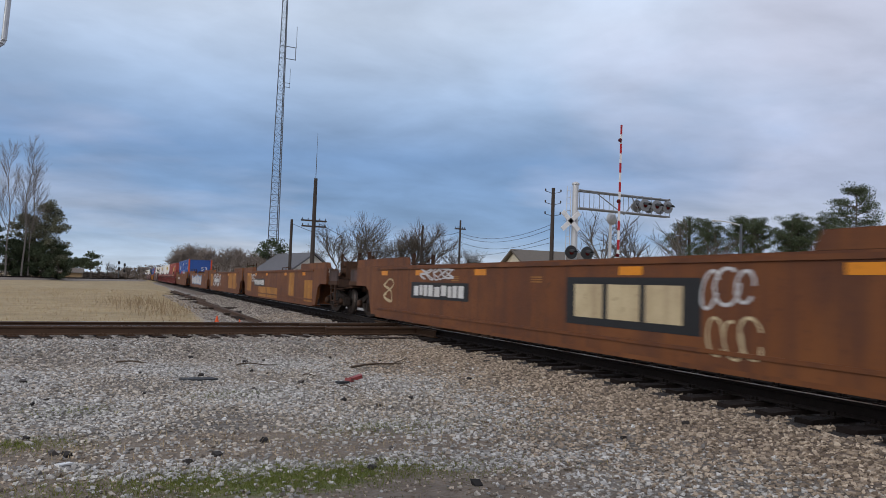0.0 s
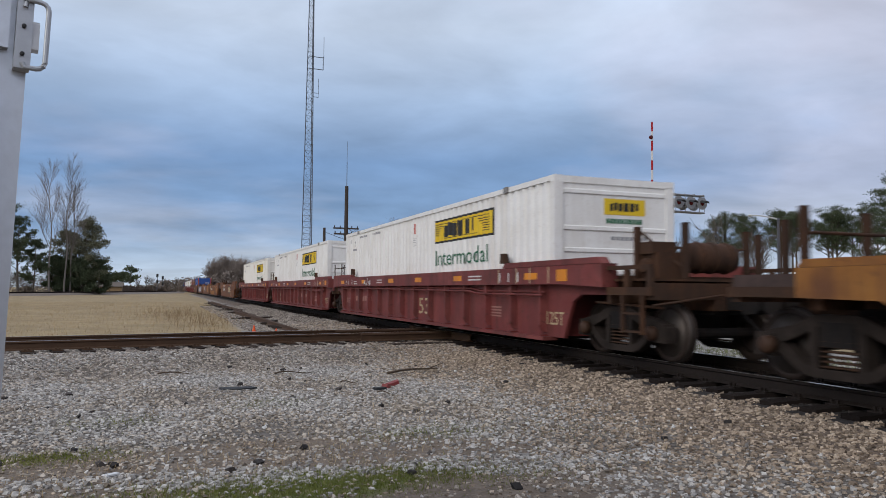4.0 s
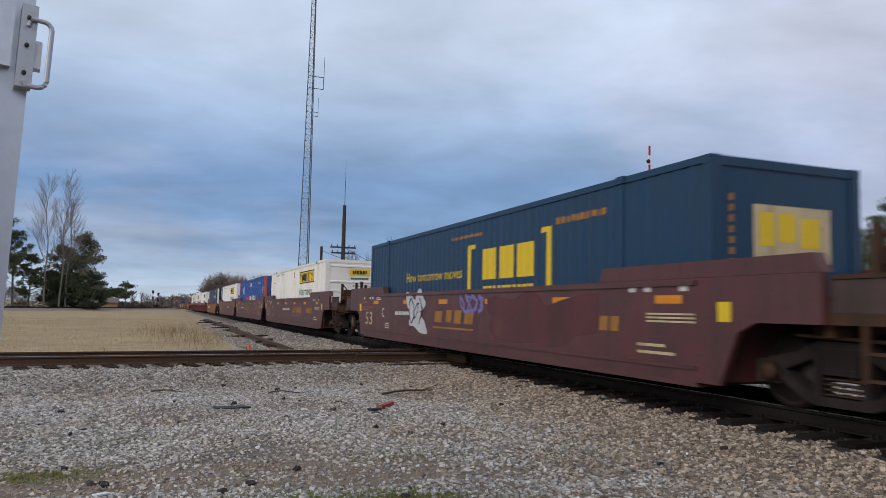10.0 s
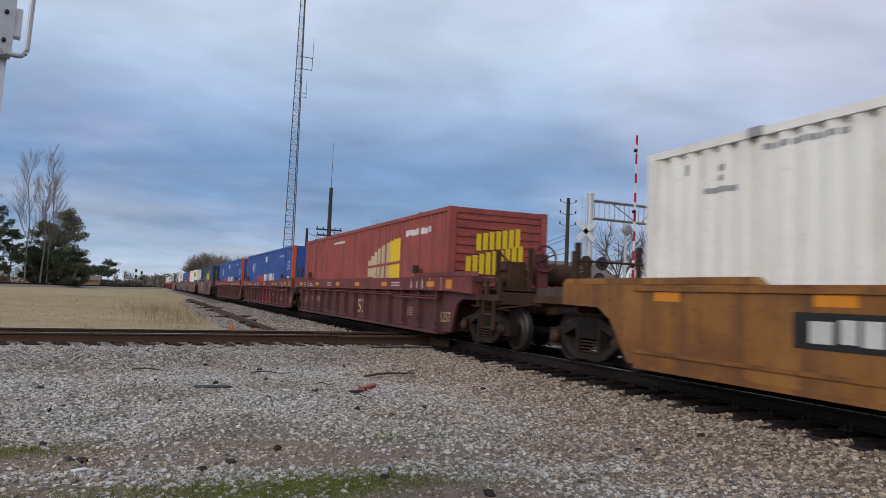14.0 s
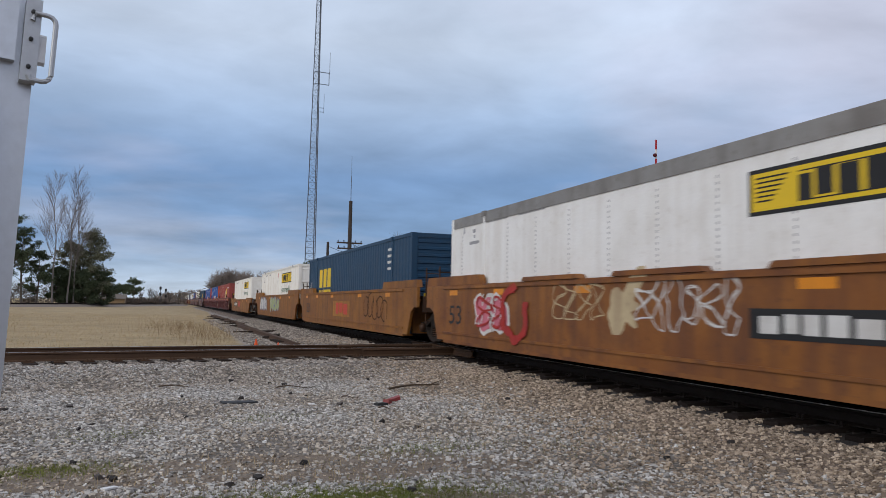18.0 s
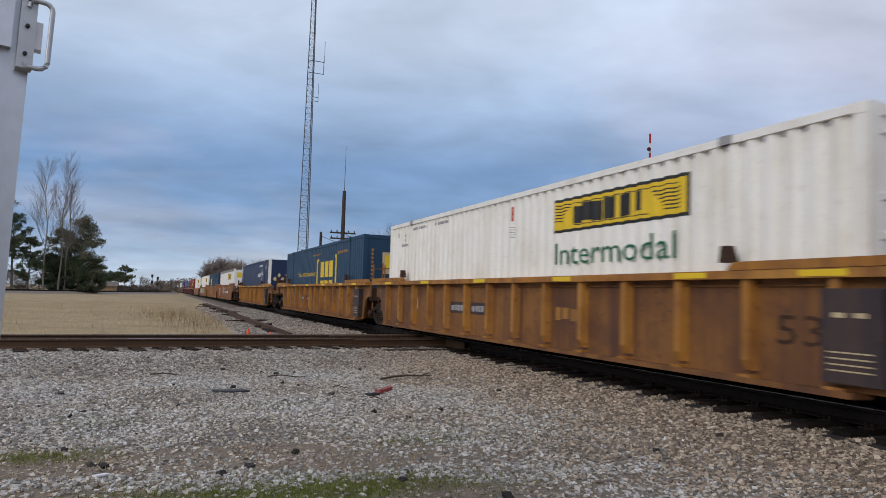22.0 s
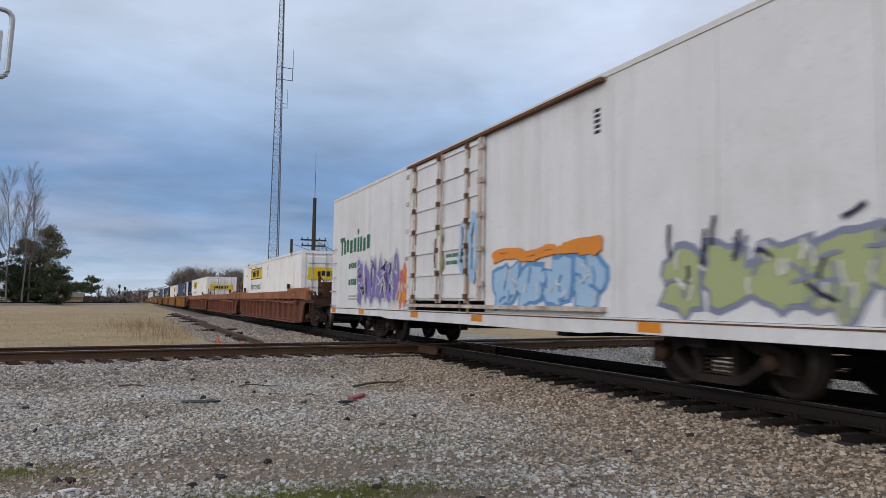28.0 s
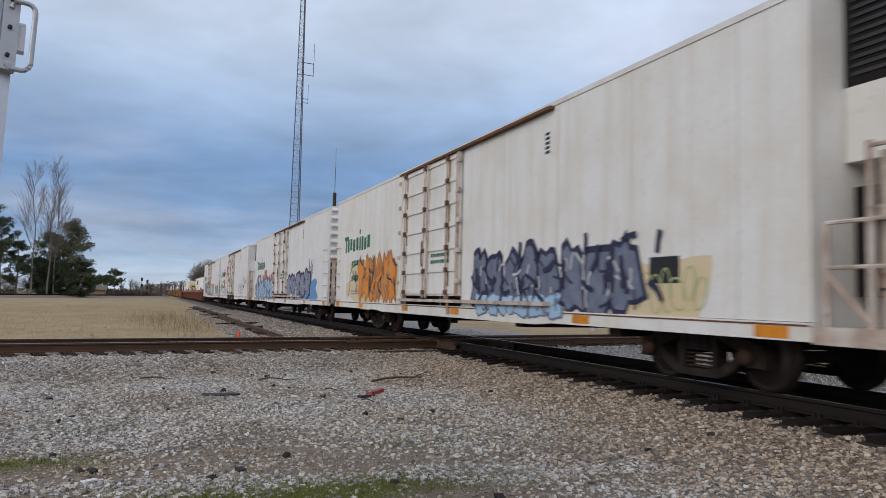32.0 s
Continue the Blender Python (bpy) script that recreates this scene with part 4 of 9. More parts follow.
    for side_part in (near, far):
        if style == "plain":
            part("side_trim", cached(("trim", paint, 0), lambda: trim(0.37, 0.42, -0.02, 0.002)), paint, side_part)
            part("side_trim", cached(("trim", paint, 1), lambda: trim(top - 0.09, top - 0.03, -0.03, 0.002)), paint, side_part)
        part("bottom_flange", cached(("trim", paint, 2), lambda: trim(0.16, 0.224, 0.0, 0.3)), paint, side_part)
    if style != "plain":
        cm = cached(("chord",) + key, chord_mesh)
        part("top_chord", cm, chord, car)
        if ends[0] != ends[1]:
            reach.reverse()
            cm = chord_mesh()
            reach.reverse()
        part("top_chord", cm, chord, car, "", mirror)
        rm = cached(("rib",) + key, rib)
        n = 14
        for i in range(n):
            x = -WELL + 0.2 + i * (2 * WELL - 0.4) / (n - 1) if style == "ribbed" else -7.85 + 1.2 * i
            part("rib", rm, paint, near, "", pose(x, 0, 0))
        for i in range(n):
            x = -WELL + 0.2 + i * (2 * WELL - 0.4) / (n - 1) if style == "ribbed" else -7.85 + 1.2 * i
            part("rib", rm, paint, far, "", pose(x, 0, 0))
        if style == "ribbed":
            part("brake_pipe", cached("thin_pipe", thin_pipe), "d_cream", car)
        if style == "deep":
            part("brake_pipe", cached(("pipe", chord), pipe), chord, car)
            part("brake_pipe", cached(("pipe", chord), pipe), chord, car, "", pose(0, 0.06, 0.055))
    for s, e in ((-1, ends[0]), (1, ends[1])):
        g = part("container_guide", cached(("guide", s) + key, lambda: guide(s)), chord, car)
        part("container_guide", cached(("guide", -s) + key + ("far",), lambda: guide(-s) if ends[0] == ends[1] else guide(-s)), chord, car, "", mirror)
        if style != "plain":
            part("guide_horn", cached(("horn", style), horn), "black", car, "", pose(s * 6.3, 0, 0))
        part("bulkhead", cached(("bulk", s, paint), lambda: bulkhead(s)), paint, car)
        part("end_platform", cached(("deck", s) + key, lambda: deck(s)), "black", car)
        if e == "j":
            part("end_ladder", cached(("posts", s, e) + key, lambda: posts(s, 2.05)), "black", car)
        if e == "c":
            truck(car, s * 9.75)
            coupler(car, s * 10.85, s)
            end_gear(car, s, style, paint)
        elif s < 0:
            truck(car, -9.66)
    if brake_wheel:
        part("brake_wheel", cached(("brake",) + key, brake), "black", car, "round hand-brake wheel on its housing")
    tagged(part("well_floor", cached("well_floor", floor_mesh), "black", car), kind="stuff")
    return car


def car_marks(car, style, scheme, seed, logo_at=-1.4, number_at=0.7, low=False):
    """Small stencils, reflector strips and lettering on the near side."""
    r = random.Random(seed)
    f = {"plain": -SIDE, "ribbed": -SIDE + 0.17, "deep": -SIDE + 0.19}[style]
    ft = -SIDE
    top = {"plain": 1.52, "ribbed": 1.45, "deep": 1.47}[style]
    if scheme == "brown":
        decal("reflector", [(x, x + 0.55, 1.20, 1.31) for x in (-6.9, -3.9, -1.1, 1.6, 4.4, 7.2)], "d_orange", car, face=f)
        decal("reflector", [(-8.62, -8.4, 0.98, 1.22), (8.4, 8.62, 0.98, 1.22)], "d_yellow", car, face=f)
        decal("stencil", [(x, x + 0.16, 1.36, 1.46) for x in (-8.1, -7.4, -7.1, 6.6, 6.95, 7.7)] + [(-6.6, -6.1, 1.33, 1.36), (-6.6, -6.2, 1.38, 1.41), (-6.6, -6.1, 1.43, 1.46)], "d_white", car, face=f)
        decal("logo", blocks(logo_at, logo_at + 2.6, 0.76, 1.06, 4, 0.34) + [(logo_at - 0.1, logo_at + 2.4, 0.62, 0.66)], "d_gold", car, face=f, label="faded gold maker's mark in plain blocks", skew=0.25)
        decal("logo", blocks(5.0, 6.4, 0.80, 1.02, 5, slit=False), "d_gold", car, face=f, skew=0.1)
        at = logo_at - 3.2 if logo_at > -3 else logo_at + 5.6
        decal("stencil", blocks(at, at + 2.2, 0.90, 1.0, 14, slit=False), "d_white", car, face=f)
        decal("stencil", [(7.0, 8.0, 0.95 + 0.05 * k, 0.975 + 0.05 * k) for k in range(3)] + [(-5.6, -5.2, 0.5 + 0.06 * k, 0.53 + 0.06 * k) for k in range(3)] + [(6.8, 7.6, 0.52, 0.56), (6.8, 7.4, 0.62, 0.66)], "d_cream", car, face=f)
        decal("stencil", [(-8.3 + 0.3 * k, -8.14 + 0.3 * k, 1.07, 1.13) for k in range(5)], "d_red", car, face=f)
        decal("stencil", [(-8.3, -7.7, 1.24 + 0.05 * k, 1.262 + 0.05 * k) for k in range(2)] + [(-8.3, -7.5, 1.02, 1.036)], "d_faint", car, face=f)
        lettering("unit_number", "53", "d_cream", car, -7.85, 0.56, 0.42, f, width=0.85)
        lettering("unit_letter", r.choice("BC"), "d_white", car, -5.95, 0.82, 0.28, f)
    elif scheme == "bare":
        decal("reflector", [(x, x + 0.5, 1.28, 1.40) for x in (-7.6, -5.1, -1.9, 2.7, 6.2)], "d_orange", car, face=f)
    elif scheme == "tan":
        drop = 0.2 if low else 0.0
        decal("reflector", [(x, x + 0.5, 1.28 - drop, 1.40 - drop) for x in (-7.6, -5.1, -1.9, 2.7, 6.2)], "d_orange", car, face=f)
        decal("number_board", [(-5.35, -2.15, 0.75 - drop / 2, 1.12 - drop / 2)], "d_black", car, face=f)
        decal("stencil", blocks(-5.15, -2.3, 0.81 - drop / 2, 1.06 - drop / 2, 9), "d_white", car, face=f, lift=0.006)
        decal("stencil", [(x, x + 0.35, 1.16 - drop + 0.04 * k, 1.18 - drop + 0.04 * k) for x in (-3.0, 0.3) for k in range(3)] + [(7.0, 7.5, 0.6 + 0.06 * k, 0.63 + 0.06 * k) for k in range(4)], "d_gold", car, face=f)
    elif scheme == "worn":
        decal("reflector", [(x, x + 0.5, 1.24, 1.36) for x in (-7.9, -4.8, -1.6, 0.9, 3.7, 7.3)], "d_gold", car, face=ft)
        decal("stencil", [(-5.9, -5.4, 1.22, 1.25), (-5.9, -5.5, 1.30, 1.33), (-2.9, -2.3, 1.24, 1.27)], "d_gold", car, face=ft)
        lettering("unit_number", "53", "d_faint", car, -6.5, 0.45, 0.4, f, width=0.8)
        for a, b in ((-8.9, -6.9), (-0.6, 0.5), (5.0, 8.3)):
            decal("faded_patch", [(a, b, 1.17, 1.455)], "honey", car, face=ft, lift=0.002)
    elif scheme == "deep":
        decal("reflector", [(x, x + 0.5, 1.24, 1.36) for x in (-7.9, -4.8, -1.6, 0.9, 3.7, 7.3)], "d_orange", car, face=ft)
        decal("stencil", [(x, x + 0.05, 1.20, 1.38) for x in (-7.1, -6.75, -6.2, 6.2, 6.6, 7.0)] + [(-5.9, -5.4, 1.22, 1.25), (-5.9, -5.5, 1.30, 1.33), (-2.9, -2.3, 1.24, 1.27), (-2.9, -2.3, 1.32, 1.35), (4.6, 5.3, 1.25, 1.28), (4.6, 5.3, 1.32, 1.35)], "d_white", car, face=ft)
        decal("stencil", blocks(*((-6.3, -4.1) if number_at > 0 else (1.6, 3.8)), 0.64, 0.82, 9), "d_faint", car, face=f)
        lettering("unit_number", "53", "d_cream", car, number_at, 0.41, 0.44, f, width=0.82)
        for u in (6.15, 6.95, 7.5, 8.2):
            decal("stencil", [(u, u + 0.035, 1.17, 1.455)], "d_cream", car, face=ft)
        decal("stencil", [(8.5, 8.85, 1.20, 1.40)], "d_orange", car, face=ft)
        lettering("load_limit", "125T", "d_cream", car, 7.83, 0.44, 0.24, f, width=0.6)
        decal("stencil", [(-7.7, -7.2, 0.55 + 0.07 * k, 0.585 + 0.07 * k) for k in range(3)] + [(5.4, 5.9, 0.5 + 0.06 * k, 0.53 + 0.06 * k) for k in range(4)], "d_faint", car, face=f)
    elif scheme == "yellow":
        decal("reflector", [(x, x + 0.6, 1.365, 1.435) for x in (-7.8, -4.6, -1.2, 2.2, 5.4, 7.4)], "d_yellow", car, face=ft)
        decal("number_board", [(-2.98, -1.92, 0.68, 0.94), (-1.72, -0.82, 0.68, 0.94)], "plate", car, face=f)
        decal("stencil", blocks(-2.83, -2.06, 0.74, 0.87, 4) + blocks(-1.62, -0.95, 0.74, 0.87, 4), "d_grey", car, face=f, lift=0.007)
        decal("notice", [(-5.65, -5.25, 0.72, 1.0)], "d_cream", car, face=f)
        decal("stencil", blocks(2.04, 2.84, 0.70, 0.92, 3), "d_gold", car, face=f)
        bm = bmesh.new()
        box(bm, 7.66, 8.36, ft + 0.022, f + 0.004, 0.30, 1.24)
        bevelled(bm, 0.01)
        part("number_board", bm, "plate", car, "dark plate with small stencils")
        decal("stencil", [(7.74, 8.26, 0.42 + 0.06 * k, 0.435 + 0.06 * k) for k in range(4)] + [(7.8, 7.95, 0.95, 1.0), (8.05, 8.2, 0.95, 1.0)], "d_cream", car, face=ft + 0.02)
        lettering("unit_number", "53", "gear", car, 6.95, 0.63, 0.34, f, width=0.62)
    return f


# ---- containers ----
BOX_L, BOX_W, BOX_H = 16.15, 2.59, 2.90
PITCH, DEEP = 0.305, 0.05


def corrugation():
    cuts, x = [], -BOX_L / 2 + 0.16
    while x < BOX_L / 2 - 0.16:
        for d in (0.0, 0.10, 0.152, 0.253):
            if x + d < BOX_L / 2 - 0.12:
                cuts.append(x + d)
        x += PITCH
    return cuts


def corrugated(u):
    k = (u + BOX_L / 2 - 0.16) % PITCH
    if k < 0.10:
        return 0.0
    if k < 0.152:
        return DEEP * (k - 0.10) / 0.052
    if k < 0.253:
        return DEEP
    return DEEP * (1 - (k - 0.253) / 0.052)


CUTS = corrugation()


def container(paint, post, wave, end_style, label, group, at, rail=None, posts_at=6.1):
    """A 53-foot box: walls, rails, posts, castings and the end that the camera sees."""
    box_thing = thing("container", label, "container", group, at)
    L, W, H = BOX_L / 2, BOX_W / 2, BOX_H
    rail = rail or paint

    def wall():
        xs = [-L + 0.12] + CUTS + [L - 0.12] if wave else [-L + 0.12, L - 0.12]
        verts, faces = [], []
        for x in xs:
            d = corrugated(x) * wave if wave else 0.0
            verts += [(x, -W + 0.012 + d, 0.14), (x, -W + 0.012 + d, H - 0.09), (x, -W + 0.09, H - 0.09), (x, -W + 0.09, 0.14)]
        for i in range(len(xs) - 1):
            a = 4 * i
            for p, q in ((0, 1), (1, 2), (2, 3), (3, 0)):
                faces.append((a + p, a + 4 + p, a + 4 + q, a + q))
        faces += [(0, 1, 2, 3), (4 * len(xs) - 4, 4 * len(xs) - 1, 4 * len(xs) - 2, 4 * len(xs) - 3)]
        return quick("side_wall", verts, faces, paint)

    def rails(z0, z1, out):
        bm = bmesh.new()
        box(bm, -L + 0.16, L - 0.16, -W - out, -W + 0.10, z0, z1)
        bevelled(bm, 0.01)
        return shell("side_rail", bm, rail)

    def roof():
        bm = bmesh.new()
        box(bm, -L + 0.1, L - 0.1, -W + 0.1, W - 0.1, H - 0.07, H - 0.03)
        for i in range(26):
            x = -L + 0.5 + i * (2 * L - 1.0) / 25
            box(bm, x - 0.09, x + 0.09, -W + 0.14, W - 0.14, H - 0.031, H - 0.012)
        return shell("roof_panel", bm, paint)

    def post_mesh():
        bm = bmesh.new()
        box(bm, -0.17, 0.0, 0.0, 0.17, 0.10, H - 0.115)
        bevelled(bm, 0.018)
        return shell("corner_post", bm, post)

    def mid_post():
        bm = bmesh.new()
        box(bm, -0.06, 0.06, -W - 0.004, -W + 0.06, 0.14, H - 0.09)
        bevelled(bm, 0.01)
        return shell("lifting_post", bm, paint)

    def casting():
        bm = bmesh.new()
        box(bm, -0.178, 0.0, -0.004, 0.162, -0.118, 0.0)
        bevelled(bm, 0.015)
        return shell("corner_casting", bm, post)

    def lift_casting():
        bm = bmesh.new()
        box(bm, -0.10, 0.10, -W - 0.03, -W + 0.14, H - 0.10, H + 0.012)
        box(bm, -0.045, 0.045, -W - 0.034, -W, H - 0.075, H - 0.03)
        bevelled(bm, 0.008)
        return shell("lifting_casting", bm, {"white": "grey_rail", "cream": "d_grey", "navy": "d_cream", "teal": "teal"}.get(paint, paint))

    def end_wall(ribs):
        bm = bmesh.new()
        box(bm, L - 0.10, L - 0.03, -W + 0.165, W - 0.165, 0.12, H - 0.12)
        return shell("end_wall", bm, paint)

    def end_rib():
        bm = bmesh.new()
        prism(bm, [(L - 0.031, -0.05), (L - 0.002, -0.03), (L - 0.002, 0.03), (L - 0.031, 0.05)], -W + 0.2, W - 0.2)
        return shell("end_rib", bm, paint)

    def end_rail():
        bm = bmesh.new()
        box(bm, L - 0.10, L - 0.006, -W + 0.165, W - 0.165, -0.0625, 0.0625)
        bevelled(bm, 0.012)
        return shell("end_rail", bm, rail)

    def door():
        bm = bmesh.new()
        w = W - 0.18
        box(bm, L - 0.09, L - 0.04, 0.006, w, 0.135, H - 0.135)
        for k in range(5):
            z = 0.35 + k * 0.5
            prism(bm, [(L - 0.041, z), (L - 0.012, z + 0.05), (L - 0.012, z + 0.28), (L - 0.041, z + 0.33)], 0.10, w - 0.10)
        return shell("door", bm, paint)

    def rod():
        bm = bmesh.new()
        tube(bm, (L + 0.012, 0, 0.10), (L + 0.012, 0, H - 0.08), 0.02, sides=8)
        for z in (0.35, 1.0, 1.7, 2.4):
            box(bm, L - 0.03, L + 0.035, -0.045, 0.045, z - 0.03, z + 0.03)
        return shell("lock_rod", bm, "steel" if paint in ("white", "cream") else "d_white")

    sm = cached(("wall", paint, wave), wall)
    turn = pose(0, 0, 0, 0, 0, 180)
    part("side_wall", sm, paint, box_thing)
    part("side_wall", sm, paint, box_thing, "", turn)
    r1 = cached(("toprail", rail, rail == "grey_rail"), lambda: rails(BOX_H - (0.24 if rail == "grey_rail" else 0.10), BOX_H - 0.002, 0.004))
    r0 = cached(("botrail", rail), lambda: rails(0.0, 0.15, 0.0))
    for t in (pose(0, 0, 0), turn):
        part("top_rail", r1, rail, box_thing, "", t)
        part("bottom_rail", r0, rail, box_thing, "", t)
        for x in (-posts_at, posts_at):
            part("lifting_casting", cached(("lift", paint), lift_casting), paint, box_thing, "", t @ pose(x, 0, 0))
            if wave is False or paint in ("navy", "teal", "blue", "red_box"):
                part("lifting_post", cached(("midpost", paint), mid_post), paint, box_thing, "", t @ pose(x, 0, 0))
    part("roof_panel", cached(("roof", paint), roof), paint, box_thing)
    pm, cm = cached(("post", post), post_mesh), cached(("casting", post), casting)
    for x, y, rot in ((L, -W, 0), (L, W, 90), (-L, W, 180), (-L, -W, 270)):
        part("corner_post", pm, post, box_thing, "", pose(x, y, 0, 0, 0, rot))
        part("corner_casting", cm, post, box_thing, "", pose(x, y, H, 0, 0, rot))
        part("corner_casting", cm, post, box_thing, "", pose(x, y, 0.118, 0, 0, rot))
    er = cached(("endrail", rail), end_rail)
    flat = cached(("endwall", paint, "flat"), lambda: end_wall(()))
    for t in (pose(0, 0, 0), turn):
        part("end_rail", er, rail, box_thing, "", t @ pose(0, 0, H - 0.07))
        part("end_rail", er, rail, box_thing, "", t @ pose(0, 0, 0.0635))
    part("end_wall", flat, paint, box_thing, "", turn)
    if end_style == "doors":
        dm, rm = cached(("door", paint), door), cached(("rod", paint in ("white", "cream")), rod)
        for s in (-1, 1):
            d = part("door", dm, paint, box_thing, "", pose(0, 0, 0) if s > 0 else pose(0, -(W - 0.18) - 0.006, 0))
            for y in (0.28, W - 0.45):
                part("lock_rod", rm, "steel", d, "", pose(0, y, 0))
    elif end_style == "ribs":
        ew = part("end_wall", flat, paint, box_thing)
        for z in (0.35, 0.75, 1.15, 1.55, 1.95, 2.62):
            part("end_rib", cached(("endrib", paint), end_rib), paint, ew, "", pose(0, 0, z))
    elif end_style == "slats":
        ew = part("end_wall", flat, paint, box_thing)
        for i in range(13):
            part("end_rib", cached(("endrib", paint), end_rib), paint, ew, "", pose(0, 0, 0.25 + 0.2 * i))
    else:
        part("end_wall", flat, paint, box_thing)
    return box_thing


FACE = -BOX_W / 2 + 0.012


def hunt_marks(c, wave, upper, end):
    """A yellow board in a black border with dark plain blocks, and the green word below it."""
    pr, cu = (corrugated, CUTS) if wave else (flat_panel, ())
    if upper == "side":
        u0, u1, z0, z1 = (1.75, 5.38, 1.99, 2.58) if end != "doors" else (-5.25, -1.6, 1.99, 2.58)
        wz = 1.43
    else:
        u0, u1, z0, z1 = 1.78, 5.3, 1.93, 2.48
        wz = None
    decal("sign_border", [(u0, u1, z0, z1)], "d_black", c, pr, FACE, cuts=cu, lift=0.003)
    decal("sign_board", [(u0 + 0.05, u1 - 0.05, z0 + 0.05, z1 - 0.05)], "d_yellow", c, pr, FACE, cuts=cu, lift=0.005, label="yellow company board with plain dark blocks")
    m = (z0 + z1) / 2
    decal("sign_mark", blocks(u0 + 0.75, u1 - 0.95, m - 0.17, m + 0.17, 6), "d_black", c, pr, FACE, cuts=cu, lift=0.007)
    decal("sign_scroll", [(u0 + 0.12, u0 + 0.62 - 0.05 * k, z1 - 0.12 - 0.055 * k, z1 - 0.10 - 0.055 * k) for k in range(6)] + [(u1 - 0.75 + 0.05 * k, u1 - 0.14, z0 + 0.40 - 0.055 * k, z0 + 0.42 - 0.055 * k) for k in range(6)] + [(u0 + 0.75, u1 - 0.2, z1 - 0.12, z1 - 0.105), (u0 + 0.75, u1 - 0.9, z0 + 0.10, z0 + 0.115)], "d_black", c, pr, FACE, cuts=cu, lift=0.007)
    if wz:
        lettering("word", "Intermodal", "d_green", c, u0 + 0.15, wz, 0.40, FACE, width=3.25)
    decal("stencil", blocks(-6.0, -4.9, 2.63, 2.70, 9, slit=False) + blocks(-4.4, -3.3, 2.63, 2.70, 8, slit=False) + [(-7.3, -7.24, 2.50, 2.64), (-6.75, -6.6, 2.48, 2.56), (-6.7, -6.62, 2.36, 2.43), (-6.95, -6.4, 2.22, 2.29)], "d_grey", c, pr, FACE, cuts=cu)
    if not wave:
        decal("rivet_seam", [(-7.4 + 1.233 * k, -7.37 + 1.233 * k, 0.2 + 0.085 * j, 0.235 + 0.085 * j) for k in range(13) for j in range(28)], "d_grey", c, pr, FACE, lift=0.003)
    if wave:
        # grey patches paint the shade in the corrugation recesses below the top rail
        decal("rail_notch", [(x + 0.155, x + 0.25, BOX_H - 0.155, BOX_H - 0.095) for x in np.arange(-BOX_L / 2 + 0.2, BOX_L / 2 - 0.5, 0.305)], "d_grey", c, pr, FACE, lift=0.003)
        decal("stripe", [(0.12, 0.155, 2.36, 2.65)], "d_red", c, pr, FACE, cuts=cu)
        decal("badge", [(0.06, 0.26, 2.03 + 0.05 * k, 2.042 + 0.05 * k) for k in range(5)], "d_grey", c, pr, FACE, cuts=cu)
    L = BOX_L / 2
    if end == "ribs":
        decal("end_board", [(-0.25, 0.65, 2.22, 2.52)], "d_yellow", c, end=L - 0.03, lift=0.006)
        decal("end_mark", blocks(-0.12, 0.52, 2.29, 2.45, 6), "d_black", c, end=L - 0.03, lift=0.009)
        decal("end_word", blocks(-0.2, 0.6, 2.06, 2.15, 10, slit=False), "d_green", c, end=L - 0.03, lift=0.006)
        decal("end_stencil", blocks(-0.1, 0.7, 1.75, 1.82, 8, slit=False), "d_grey", c, end=L - 0.03, lift=0.006)
    elif end == "doors":
        decal("end_board", [(-1.02, -0.05, 1.72, 2.22), (0.05, 1.02, 1.72, 2.22)], "d_yellow", c, end=L - 0.009, lift=0.006)
        decal("end_mark", blocks(-0.62, 0.62, 1.85, 2.08, 6), "d_black", c, end=L - 0.009, lift=0.009)
    elif end == "flat":
        decal("end_board", [(-1.0, 1.0, 2.08, 2.55)], "d_yellow", c, end=L - 0.03, lift=0.006)
        decal("end_mark", blocks(-0.55, 0.55, 2.2, 2.42, 6), "d_black", c, end=L - 0.03, lift=0.009)
        decal("end_stencil", blocks(0.0, 0.8, 1.75, 1.82, 8, slit=False), "d_grey", c, end=L - 0.03, lift=0.006)


def pinwheel(name, c, u, z, r, mat, face=None, end=None):
    """Four diamonds round a hollow middle."""
    verts, faces = [], []
    for k in range(4):
        a = math.pi / 2 * k
        cx, cz = u + 0.62 * r * math.cos(a), z + 0.62 * r * math.sin(a)
        n = len(verts)
        for dx, dz in ((0.34, 0), (0, 0.40), (-0.34, 0), (0, -0.40)):
            px, pz = cx + r * (dx * abs(math.cos(a)) + 0.75 * dx * abs(math.sin(a))), cz + r * (dz * abs(math.sin(a)) + 0.95 * dz * abs(math.cos(a)))
            verts.append((px, face - 0.005, pz) if end is None else (end + 0.005, px, pz))
        faces.append((n, n + 1, n + 2, n + 3))
    return part(name, quick(name, verts, faces, mat), mat, c)


